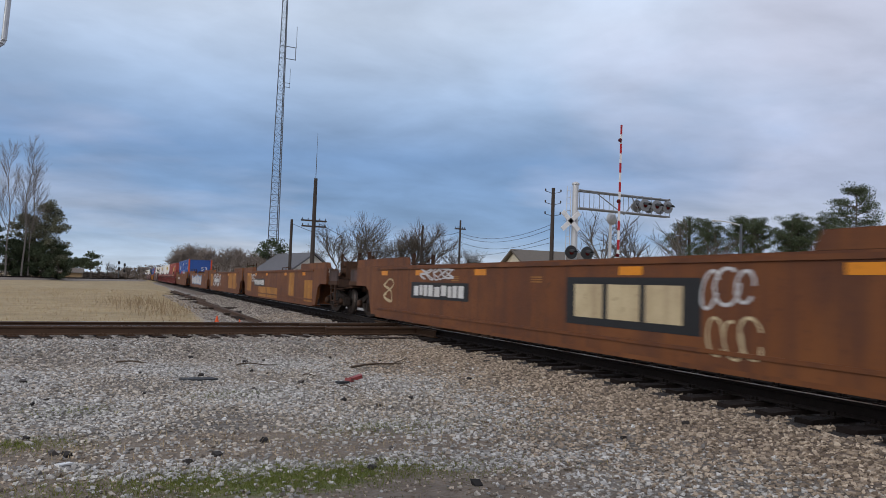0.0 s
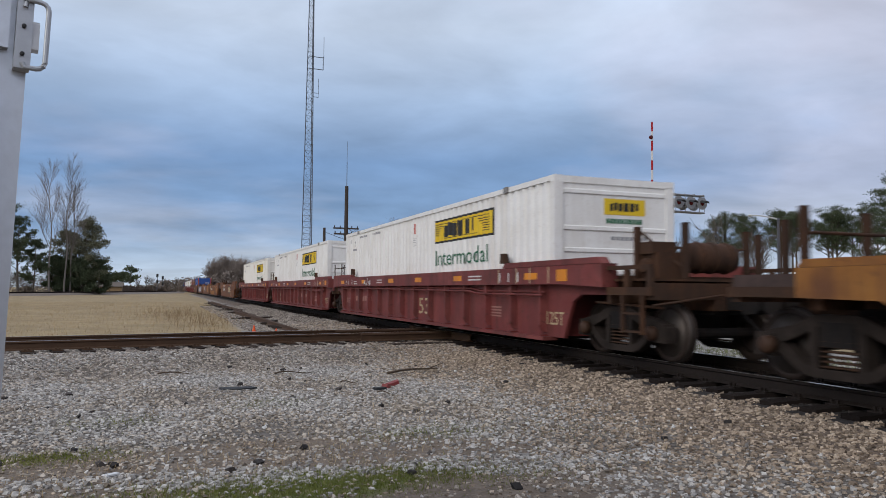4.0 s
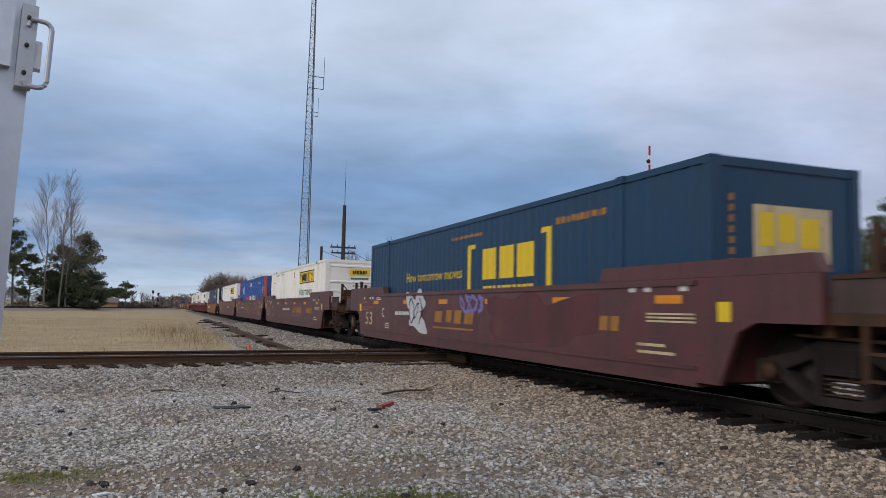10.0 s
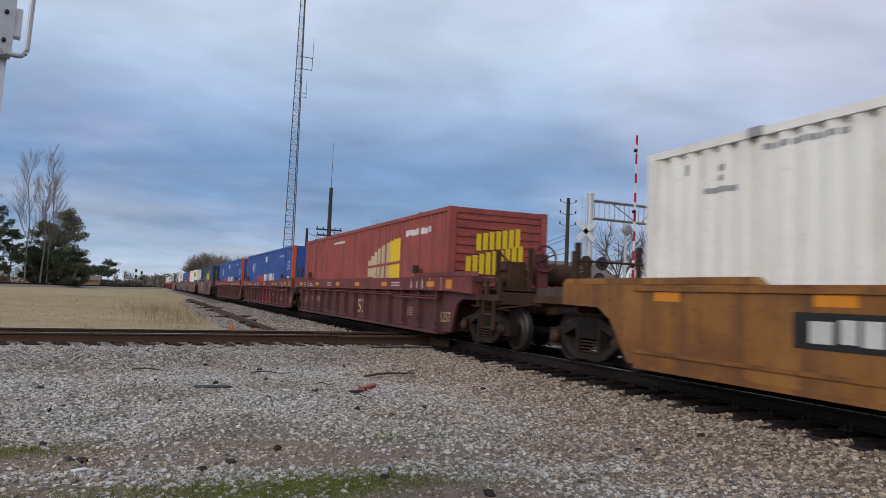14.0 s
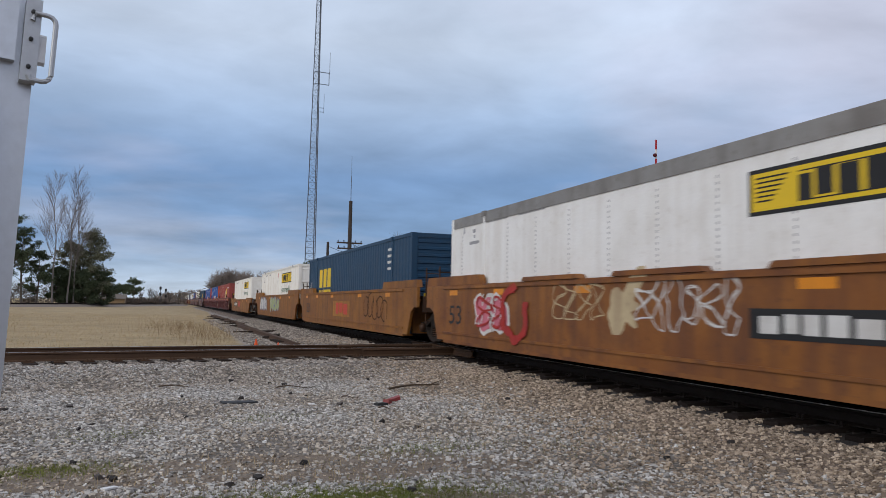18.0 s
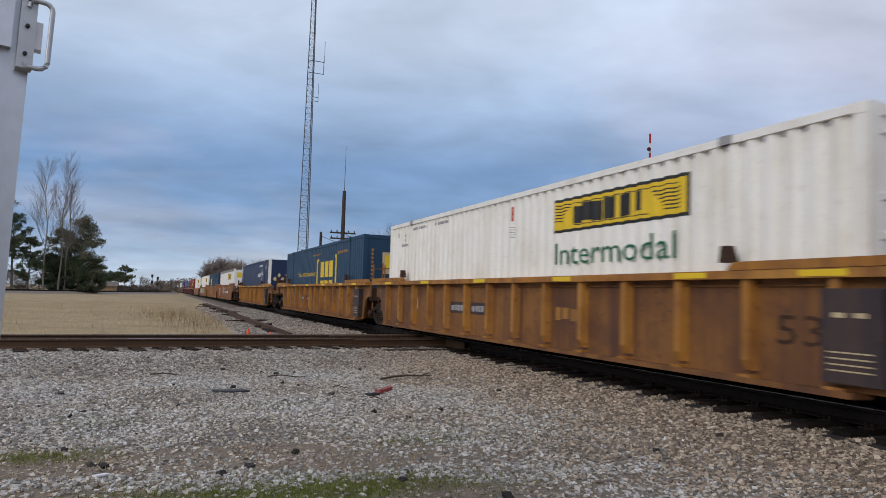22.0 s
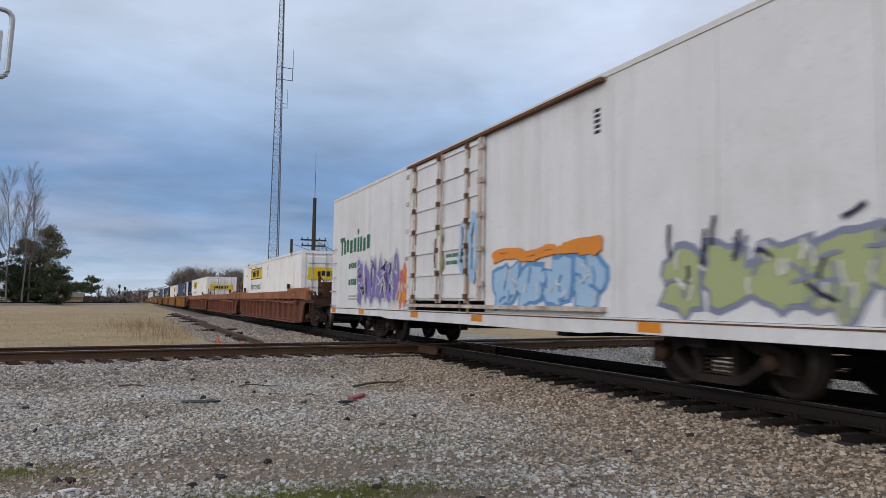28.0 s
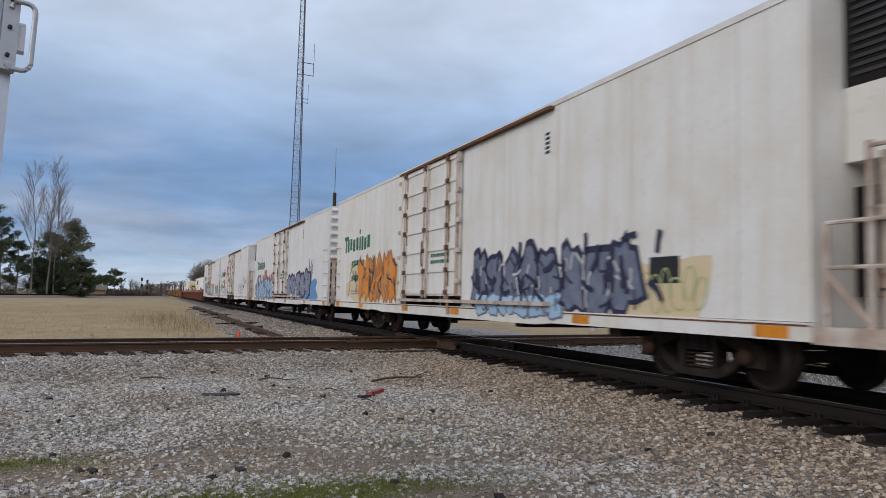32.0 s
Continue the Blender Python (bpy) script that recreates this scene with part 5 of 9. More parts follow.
def navy_marks(c):
    f, L = FACE, BOX_L / 2 - 0.03
    decal("logo", blocks(2.75, 4.25, 1.84, 2.08, 4), "d_white", c, face=f, label="plain white block mark")
    pinwheel("logo_diamonds", c, 4.75, 2.0, 0.48, "d_white", f)
    decal("stencil", blocks(3.4, 4.9, 2.5, 2.64, 10), "d_white", c, face=f)
    decal("stencil", [(6.5, 6.6, 2.3, 2.5), (6.65, 6.8, 2.3, 2.5), (6.45, 6.9, 2.55, 2.58), (-7.3, -7.1, 2.35, 2.42), (-7.3, -7.1, 2.46, 2.6)], "d_white", c, face=f)
    pinwheel("diamond_mark", c, 0.1, 2.06, 0.26, "d_grey", f)
    decal("end_logo", blocks(-0.25, 0.55, 1.75, 1.95, 4), "d_white", c, end=L, lift=0.006)
    pinwheel("end_diamonds", c, 0.78, 1.85, 0.28, "d_white", end=L)
    pinwheel("end_placard", c, -0.62, 1.65, 0.40, "d_cream", end=L)
    decal("end_stencil", [(0.98, 1.07, 0.95 + 0.26 * k, 1.13 + 0.26 * k) for k in range(6)], "d_white", c, end=L, lift=0.006)


def fluted(u):
    return 0.3 * corrugated(u)


def teal_marks(c, kind):
    f, L = FACE, BOX_L / 2 - 0.03
    if kind == "bracket":
        decal("logo", blocks(0.95, 3.4, 1.5, 2.16, 3, 0.16, False), "d_yellow", c, fluted, f, cuts=CUTS, label="plain yellow block mark between brackets")
        decal("logo_bracket", [(0.12, 0.27, 1.2, 2.3), (0.12, 0.5, 2.2, 2.3), (3.78, 3.94, 1.25, 2.38), (3.55, 3.94, 2.28, 2.38)], "d_yellow", c, fluted, f, cuts=CUTS)
        lettering("slogan", "How tomorrow moves", "d_yellow", c, -4.3, 1.58, 0.27, f, width=4.1)
        decal("logo_line", blocks(1.0, 3.3, 1.22, 1.36, 10, slit=False), "d_yellow", c, fluted, f, cuts=CUTS)
        decal("stencil", blocks(4.1, 5.7, 2.38, 2.5, 10) + blocks(-0.9, 0.9, 2.48, 2.55, 12, slit=False), "d_gold", c, fluted, f, cuts=CUTS)
        decal("end_board", [(-0.6, 0.75, 1.55, 2.3)], "d_cream", c, end=L, lift=0.008)
        decal("end_mark", blocks(-0.5, 0.65, 1.75, 2.2, 3), "d_yellow", c, end=L, lift=0.011)
        decal("end_stencil", [(-1.0, -0.92, 1.2 + 0.14 * k, 1.29 + 0.14 * k) for k in range(9)], "d_gold", c, end=L, lift=0.008)
    else:
        decal("logo", blocks(-5.5, -2.95, 1.52, 2.33, 3, 0.2, False), "d_yellow", c, fluted, f, cuts=CUTS, label="plain yellow block mark")
        decal("logo_line", blocks(-5.5, -3.0, 1.25, 1.42, 10, slit=False), "d_yellow", c, fluted, f, cuts=CUTS)
        lettering("length", "53'", "d_white", c, -7.7, 1.55, 0.26, f)
        decal("end_board", [(-0.9, 0.1, 0.8, 1.15)], "d_yellow", c, end=L, lift=0.03)
        decal("stencil", [(5.6, 6.1, 1.9 + 0.2 * k, 1.98 + 0.2 * k) for k in range(4)], "d_white", c, fluted, f, cuts=CUTS)


def blue_marks(c):
    f, L = FACE, BOX_L / 2 - 0.03
    decal("logo", blocks(-2.95, -0.95, 1.22, 1.58, 5), "d_red", c, corrugated, f, cuts=CUTS, label="plain red block mark")
    decal("logo", blocks(-0.75, 2.95, 1.22, 1.64, 10), "d_white", c, corrugated, f, cuts=CUTS, label="plain white block mark")
    decal("emblem", [(-5.3 + 0.03 * k, -4.45 + 0.1 * (k % 3), 1.8 + 0.062 * k, 1.825 + 0.062 * k) for k in range(10)], "d_white", c, corrugated, f, cuts=CUTS)
    decal("emblem", [(-5.62, -5.25, 1.9, 2.3)], "d_white", c, corrugated, f, cuts=CUTS, lift=0.005)
    decal("notice", [(-0.3, 0.18, 2.31, 2.62)], "d_white", c, corrugated, f, cuts=CUTS)
    decal("stencil", blocks(4.3, 5.9, 2.42, 2.54, 8), "d_grey", c, corrugated, f, cuts=CUTS)
    lettering("length", "53", "d_white", c, 6.75, 1.75, 0.45, f, width=0.62)
    decal("notice", [(6.8, 7.35, 1.05, 1.45)], "d_white", c, corrugated, f, cuts=CUTS)
    lettering("end_length", "53", "d_white", c, 0.1, 1.65, 0.45, 0, end=L, width=0.66)
    decal("end_notice", [(0.0, 0.75, 1.25, 1.45)], "d_white", c, end=L, lift=0.006)


def red_marks(c):
    f, L = FACE, BOX_L / 2 - 0.03
    fan, fan2 = [], []
    for k in range(9):
        u0 = 1.45 + k * 0.355
        hi = 1.72 + 0.63 * (1 - ((8 - k) / 8.6) ** 2)
        lo = 1.14 if k > 1 else 1.3
        (fan if k > 5 else fan2).extend([(u0, u0 + 0.31, lo, 1.56 + 0.01 * k), (u0, u0 + 0.31, 1.64 + 0.01 * k, hi)])
    decal("sunburst", fan, "d_yellow", c, corrugated, f, cuts=CUTS, label="yellow sunburst stripes")
    decal("sunburst", fan2, "d_cream", c, corrugated, f, cuts=CUTS)
    decal("stencil", blocks(5.0, 6.9, 2.35, 2.52, 8) + blocks(-3.2, -1.6, 2.52, 2.60, 10, slit=False), "d_white", c, corrugated, f, cuts=CUTS)
    decal("end_sunburst", [(-0.85 + 0.17 * k, -0.72 + 0.17 * k, 1.35, 1.75 + 0.04 * k) for k in range(9)] + [(-0.6 + 0.17 * k, -0.47 + 0.17 * k, 1.9 + 0.02 * k, 2.3 + 0.03 * k) for k in range(7)], "d_yellow", c, end=L, lift=0.04)


# ---- refrigerator cars ----
RL, RW, R0, R1 = 20.4, 1.55, 0.68, 4.38


def reefer_car(label, at, door_x, right_end, left_end, mark=0.0, old=False, paint="reefer"):
    car = thing("refrigerator_car", label, "rail car", "white refrigerator cars", at)
    L = RL / 2
    dx0, dx1 = -L + door_x, -L + door_x + 3.95

    def panel(a, b):
        bm = bmesh.new()
        box(bm, a + 0.006, b - 0.006, -RW, -RW + 0.1, R0 + 0.2, R1)
        bevelled(bm, 0.006)
        return shell("wall_panel", bm, paint)

    edges = [-L, -L + 1.95, -L + 3.9, -L + 5.8, dx0 - 0.06]
    right = [dx1 + 0.05]
    while right[-1] < L - 2.4:
        right.append(right[-1] + 2.0)
    right.append(L)
    spans = [(a, b) for es in (edges, right) for a, b in zip(es, es[1:]) if b - a > 0.05]

    def seam(k):
        bm = bmesh.new()
        box(bm, -0.028 - 0.012 * (k % 2), 0.03, -RW - 0.004, -RW + 0.03, R0 + 0.2, R1 - 0.02)
        return shell("seam", bm, "seam")

    def sill():
        bm = bmesh.new()
        prism(bm, [(-L, R0), (-L, R0 + 0.195), (L, R0 + 0.195), (L, R0), (L - 5.2, R0 - 0.01), (L - 5.7, R0 - 0.05), (-L + 5.7, R0 - 0.05), (-L + 5.2, R0 - 0.01)], -RW - 0.02, -RW + 0.12)
        bevelled(bm, 0.01)
        return shell("side_sill", bm, paint)

    def roof():
        bm = bmesh.new()
        n = 8
        ring = [(-RW - 0.015, R1 - 0.05), (-RW - 0.015, R1 + 0.03)] + [(RW * (2 * i / n - 1), R1 + 0.05 + 0.16 * math.sin(math.pi * i / n)) for i in range(1, n)] + [(RW + 0.015, R1 + 0.03), (RW + 0.015, R1 - 0.05)]
        a = [bm.verts.new((-L, y, z)) for y, z in ring]
        b = [bm.verts.new((L, y, z)) for y, z in ring]
        for i in range(len(ring)):
            j = (i + 1) % len(ring)
            bm.faces.new((a[i], b[i], b[j], a[j]))
        bm.faces.new(a)
        bm.faces.new(b[::-1])
        return shell("roof", bm, "eave")

    def door():
        bm = bmesh.new()
        box(bm, dx0, dx1, -RW - 0.05, -RW + 0.02, R0 + 0.42, R1 - 0.12)
        return shell("door", bm, paint)

    ROD_X = (dx0 + 0.45, dx0 + 1.9, dx0 + 2.1, dx1 - 0.6)

    def door_bars(d):
        for x in (dx0 + 0.05, dx1 - 0.08):
            bm = bmesh.new()
            box(bm, x - 0.06, x + 0.06, -RW - 0.092, -RW - 0.048, R0 + 0.42, R1 - 0.12)
            part("door_stile", bm, "aged" if x > dx0 + 1 else paint, d)
        for k in range(7):
            z = R0 + 0.5 + k * 0.5
            bm = bmesh.new()
            prism(bm, [(dx0 + 0.111, z - 0.035), (dx0 + 0.111, z + 0.03), (dx1 - 0.141, z + 0.03), (dx1 - 0.141, z - 0.035)], -RW - 0.08, -RW - 0.049)
            bevelled(bm, 0.01)
            part("door_bar", bm, paint, d)
        r = random.Random(int(dx0 * 100))
        for x in (ROD_X[0], ROD_X[3]):
            for k in range(7):
                z = R0 + 0.5 + k * 0.5
                w, h = r.uniform(0.05, 0.09), r.uniform(0.18, 0.44)
                decal("rust_stain", [(x - w, x + w * 0.6, z - 0.06 - h, z - 0.06)], "stain", d, face=-RW - 0.05, lift=0.003)
        for x in (dx0 - 0.03, dx1 - 0.03):
            for k in range(5):
                z = R0 + 0.75 + k * 0.66
                bm = bmesh.new()
                box(bm, x - 0.09, x + 0.09, -RW - 0.11, -RW - 0.06, z - 0.05, z + 0.05)
                bevelled(bm, 0.012)
                part("hinge", bm, "aged", d)
        bm = bmesh.new()
        box(bm, ROD_X[1] - 0.22, ROD_X[1] + 0.12, -RW - 0.115, -RW - 0.051, 1.75, 2.5)
        bevelled(bm, 0.015)
        part("lock_box", bm, paint, d)
        bm = bmesh.new()
        run(bm, [(ROD_X[1] - 0.05, -RW - 0.14, 2.42), (ROD_X[1] - 0.05, -RW - 0.16, 2.0), (ROD_X[1] - 0.08, -RW - 0.13, 1.8)], 0.018, 6)
        part("lock_lever", bm, "rust", d)

    def rod(x):
        bm = bmesh.new()
        tube(bm, (x, -RW - 0.12, R0 + 0.36), (x, -RW - 0.12, R1 - 0.14), 0.024, sides=8)
        return shell("lock_rod", bm, "aged")

    def clamp():
        bm = bmesh.new()
        box(bm, -0.05, 0.05, -RW - 0.15, -RW - 0.08, -0.055, 0.05)
        bevelled(bm, 0.012)
        return shell("rod_clamp", bm, "rust")

    def track(z, h, a, b, mat):
        bm = bmesh.new()
        box(bm, a, b, -RW - 0.11, -RW + 0.01, z, z + h)
        bevelled(bm, 0.012)
        return shell("door_track", bm, mat)

    si = sill()
    turn = pose(0, 0, 0, 0, 0, 180)
    for m in (pose(0, 0, 0), turn):
        part("side_sill", si, paint, car, "", m)
        for a, b in spans:
            part("wall_panel", panel(a, b), paint, car, "", m)
    bm = bmesh.new()
    box(bm, dx0 - 0.06, dx1 + 0.05, RW - 0.1, RW - 0.02, R0 + 0.2, R1)
    box(bm, -dx1 - 0.05, -dx0 + 0.06, RW - 0.19, RW - 0.11, R0 + 0.2, R1)
    part("door_backing", bm, paint, car)
    for k, x in enumerate((-L + 1.95, -L + 3.9, -L + 5.8, dx1 + 2.05, dx1 + 4.05, dx1 + 6.05, dx1 + 1.02, dx1 + 3.05, dx1 + 5.05)):
        if x < L - 0.5 and not dx0 - 0.1 < x < dx1:
            part("seam", seam(k), "seam", car, "thin rusty panel seam")
    part("roof", roof(), paint, car)
    bm = bmesh.new()
    box(bm, -L + 0.02, L - 0.02, -RW - 0.026, -RW - 0.019, R0 + 0.155, R0 + 0.175)
    part("sill_seam", bm, "rust", car, "rusty line along the side sill")
    d = part("door", door(), paint, car, "white plug door stained with rust, with tall lock rods")
    door_bars(d)
    for x in ROD_X:
        rd = part("lock_rod", rod(x), "aged", d)
        if x != ROD_X[2]:
            for k in range(7):
                tagged(part("rod_clamp", cached("rod_clamp", clamp), "rust", d, "", pose(x, 0, R0 + 0.5 + k * 0.5)), "rusty rod clamp")
    part("door_track", track(R1 - 0.11, 0.055, dx0 - 0.1, dx1 + 3.9, "rust"), "rust", car, "rusty upper door track")
    part("door_track", track(R0 + 0.27, 0.07, dx0 - 0.1, dx1 + (0.3 if old else 3.9), "aged"), "aged", car)
    if old:
        bm = bmesh.new()
        box(bm, dx0 - 0.2, dx1 + 0.5, -RW - 0.10, -RW - 0.022, R0 - 0.10, R0 + 0.25)
        part("door_sill", bm, "black", car, "black-painted sill under the door")
        for x in (dx0 - 0.1, dx1 - 0.35):
            decal("reflector", [(x, x + 0.5, R0 - 0.03, R0 + 0.09)], "d_orange", car, face=-RW - 0.10)

    def end_plate(s):
        bm = bmesh.new()
        a, b = sorted((s * (L - 0.10), s * (L - 0.02)))
        box(bm, a, b, -RW + 0.1, RW - 0.1, R0 + 0.05, R1 + 0.03)
        return shell("end_wall", bm, paint)

    def louvre(k):
        bm = bmesh.new()
        z = R0 + 1.75 + k * 0.3
        prism(bm, [(L - 0.021, z - 0.02), (L + 0.09, z + 0.03), (L + 0.09, z + 0.07), (L - 0.021, z + 0.17)], -RW + 0.06, RW - 0.06)
        return shell("end_rib", bm, paint)

    def rungs(x, z0, z1):
        for a in (x + 0.015, x + 0.485):
            bm = bmesh.new()
            box(bm, a - 0.025, a + 0.025, -RW - 0.012, -RW + 0.001, z0 - 0.05, z1)
            part("ladder_stile", bm, paint, car)
        for z in np.arange(z0, z1, 0.45):
            bm = bmesh.new()
            run(bm, [(x, -RW + 0.01, z), (x, -RW - 0.07, z), (x + 0.5, -RW - 0.07, z), (x + 0.5, -RW + 0.01, z)], 0.014, 6)
            part("ladder_rung", bm, "aged", car)

    def platform(s):
        bm = bmesh.new()
        e0, e1 = L + 0.0, L + 1.15
        lo, hi = sorted((s * e0, s * e1))
        box(bm, lo, hi, -RW, RW, R0 - 0.02, R0 + 0.16)
        bevelled(bm, 0.015)
        deck = part("end_platform", bm, "aged" if s > 0 else paint, car, "white end platform with railings")

        def bar(name, p, q, r):
            bm = bmesh.new()
            tube(bm, p, q, r, sides=6)
            part(name, bm, "aged" if s > 0 else paint, deck)

        for y in (-RW + 0.06, RW - 0.06):
            for e in (0.12, 0.62, 1.08):
                x = s * (L + e)
                bar("rail_post", (x, y, R0 + 0.16), (x, y, R0 + (1.95 if e > 0.5 else 1.2)), 0.035)
            for z in (R0 + 0.75, R0 + 1.2, R0 + 1.9):
                bar("handrail", (s * (L + 0.62 if z > 2.2 else L + 0.12), y, z), (s * (L + 1.08), y, z), 0.022)
            bar("brace", (s * (L + 0.12), y, R0 + 0.7), (s * (L + 0.62), y, R0 + 0.18), 0.03)
        for z in (R0 + 0.75, R0 + 1.2, R0 + 1.9):
            bar("handrail", (s * (L + 1.08), -RW + 0.06, z), (s * (L + 1.08), -0.5, z), 0.022)
            bar("handrail", (s * (L + 1.08), 0.5, z), (s * (L + 1.08), RW - 0.06, z), 0.022)

    for s, style in ((-1, left_end), (1, right_end)):
        part("end_wall", end_plate(s), paint, car)
        if style == "louvre" and s > 0:
            for k in range(7):
                part("end_rib", louvre(k), paint, car)
            bm = bmesh.new()
            box(bm, L - 0.015, L + 0.06, -RW + 0.08, RW - 0.08, R0 + 0.12, R0 + 1.62)
            part("end_recess", bm, "bearing", car, "rusty recessed lower end")
            for y in (-1.36, -0.72, 0.0, 0.72, 1.36):
                bm = bmesh.new()
                box(bm, L + 0.061, L + 0.135, y - 0.06, y + 0.06, R0 + 0.1, R0 + 1.7)
                part("grille_post", bm, "aged", car)
            for z in (0.30, 0.58, 0.86, 1.14, 1.42, 1.68):
                bm = bmesh.new()
                box(bm, L + 0.062, L + 0.12, -RW + 0.08, RW - 0.08, R0 + z - 0.05, R0 + z + 0.05)
                part("grille_bar", bm, "aged", car)
            rungs(L - 0.6, R0 + 0.3, R0 + 2.2)
        if style == "unit" and s > 0:
            bm = bmesh.new()
            box(bm, L, L + 0.78, -1.05, 1.05, 3.35, R1 + 0.02)
            bevelled(bm, 0.12)
            part("cooling_unit", bm, "black", car, "black slatted refrigeration unit")
            bm = bmesh.new()
            for k in range(10):
                z = 3.45 + k * 0.088
                box(bm, L + 0.775, L + 0.795, -0.92, 0.92, z, z + 0.04)
            for k in range(10):
                z = 3.45 + k * 0.088
                box(bm, L + 0.1, L + 0.68, -1.068, -1.045, z, z + 0.04)
            tagged(part("unit_slats", bm, "rubber", car), kind="stuff")
            bm = bmesh.new()
            box(bm, L, L + 0.76, -1.05, 1.05, 2.55, 3.345)
            bevelled(bm, 0.05)
            part("unit_housing", bm, paint, car)
            decal("unit_notice", [(-0.75, 0.5, 2.72, 2.86)], "d_white", car, end=L + 0.76, lift=0.004)
            decal("unit_notice", blocks(-0.7, 0.45, 2.75, 2.83, 12, slit=False), "d_black", car, end=L + 0.76, lift=0.007)
            bm = bmesh.new()
            box(bm, L + 0.02, L + 0.6, -0.95, 0.95, 1.15, 2.3)
            part("fuel_tank", bm, "black", car)
            for y in (-1.3, -1.0, 1.0, 1.3):
                bm = bmesh.new()
                box(bm, L + 0.62, L + 0.72, y - 0.05, y + 0.05, R0 + 0.16, 2.55)
                part("unit_post", bm, "aged", car)
            for z in (1.3, 1.95):
                bm = bmesh.new()
                box(bm, L + 0.63, L + 0.73, -1.4, 1.4, z - 0.07, z + 0.07)
                part("unit_bar", bm, "aged", car)
        if style in ("unit", "platform"):
            platform(s)
        else:
            rungs(s * L - (0.6 if s > 0 else -0.1), R0 + 0.25, R0 + 2.2) if s < 0 or style != "louvre" else None
        off = {"plain": 3.8, "louvre": 3.6}.get(style, 2.2)
        truck(car, s * (L - off))
        coupler(car, s * (L + (1.15 if style in ("unit", "platform") else 0.05)), s)
    bm = bmesh.new()
    box(bm, -L + 0.3, L - 0.3, -0.5, 0.5, 0.62, 0.95)
    for x in (-6.5, -3.5, 0.2, 3.6, 6.6):
        box(bm, x - 0.15, x + 0.15, -1.4, 1.4, 0.55, 0.82)
    part("underframe", bm, "black", car)
    for x in (-L + 0.15, -L + 3.2, dx0 + 0.1, dx1 - 0.5, L - 4.5, L - 0.75):
        decal("reflector", [(x, x + 0.48, R0 + 0.02, R0 + 0.15)], "d_orange", car, face=-RW - 0.02)
    # plain green mark over plain dark stencils
    decal("logo", blocks(-L + 1.3 + mark, -L + 4.1 + mark, 2.52, 2.96, 8, 0.3), "d_green", car, face=-RW, label="plain dark green block mark")
    decal("logo", [(-L + 0.85 + mark, -L + 1.4 + mark, 2.93, 3.06), (-L + 1.0 + mark, -L + 1.18 + mark, 2.5, 2.93), (-L + 2.75 + mark, -L + 2.9 + mark, 3.05, 3.2)], "d_green", car, face=-RW)
    decal("stencil", blocks(-L + 1.9 + mark, -L + 2.75 + mark, 2.05, 2.22, 4) + blocks(-L + 1.9 + mark, -L + 2.75 + mark, 1.55, 1.74, 4), "d_green", car, face=-RW)
    decal("stencil", [(-L + 1.9 + mark, -L + 2.9 + mark, 1.2 - 0.09 * k, 1.24 - 0.09 * k) for k in range(2)], "d_grey", car, face=-RW)
    decal("stencil", [(dx1 + 3.6, dx1 + 3.75, 3.55 + 0.08 * k, 3.6 + 0.08 * k) for k in range(5)] + [(dx1 + 3.6, dx1 + 3.75, 1.3 + 0.08 * k, 1.35 + 0.08 * k) for k in range(5)] + [(dx0 - 0.22, dx0 - 0.12, 3.5, 3.85), (dx0 - 0.22, dx0 - 0.12, 1.7, 2.0)], "d_black", car, face=-RW)
    decal("stencil", blocks(dx0 + 2.25, dx1 - 0.55, 2.0, 2.08, 9, slit=False) + blocks(dx0 + 2.25, dx1 - 0.55, 1.85, 1.93, 8, slit=False), "d_green", d, face=-RW - 0.051)
    return car

# ---- ground ----
CROSS_X, CROSS_K = -17.2, -0.18
CROSS_TURN = math.degrees(math.atan(-CROSS_K))


def cross_off(x, y):
    """Distance from the crossing track's centre line."""
    return (x - (CROSS_X + CROSS_K * y)) / math.hypot(1, CROSS_K)


def ease(a, b, v):
    t = np.clip((v - a) / (b - a), 0, 1)
    return t * t * (3 - 2 * t)


def ground_z(x, y):
    main = 0.232 * (1 - ease(0.95, 3.9, np.abs(y - TRACK_Y)))
    c = np.abs(cross_off(x, y))
    cross = 0.245 * (1 - ease(1.5, 3.4, c))
    field = 0.10 * ease(-19.5, -26, x) * (1 - ease(2, 5, y))
    far = 0.12 * ease(30, 140, np.hypot(x, y))
    bumps = 0.018 * np.sin(1.7 * x + 0.6 * y) * np.sin(1.3 * y - 0.4 * x) + 0.012 * np.sin(4.1 * x) * np.sin(3.7 * y + x)
    near = np.clip(1 - np.maximum(np.maximum(main, cross) / 0.24, 0), 0.15, 1)
    return np.maximum(np.maximum(main, cross), field) + far + bumps * near


def spaced(lo, hi, step, out):
    inner = list(np.arange(lo, hi + 1e-6, step))
    d, a, b = step, lo, hi
    left, right = [], []
    while a > -out:
        d *= 1.22
        a -= d
        left.append(a)
    d = step
    while b < out:
        d *= 1.22
        b += d
        right.append(b)
    return np.array(left[::-1] + inner + right)


gx, gy = spaced(-34, 1, 0.22, 2600), spaced(-9, 16, 0.22, 2600)
X, Y = np.meshgrid(gx, gy, indexing="ij")
Z = ground_z(X, Y)
n1, n2 = len(gx), len(gy)
idx = np.arange(n1 * n2).reshape(n1, n2)
quads = np.stack([idx[:-1, :-1], idx[1:, :-1], idx[1:, 1:], idx[:-1, 1:]], -1).reshape(-1, 4)
ground_me = bpy.data.meshes.new("ground")
ground_me.from_pydata(np.stack([X, Y, Z], -1).reshape(-1, 3).tolist(), [], quads.tolist())
ground_me.polygons.foreach_set("use_smooth", [True] * len(ground_me.polygons))


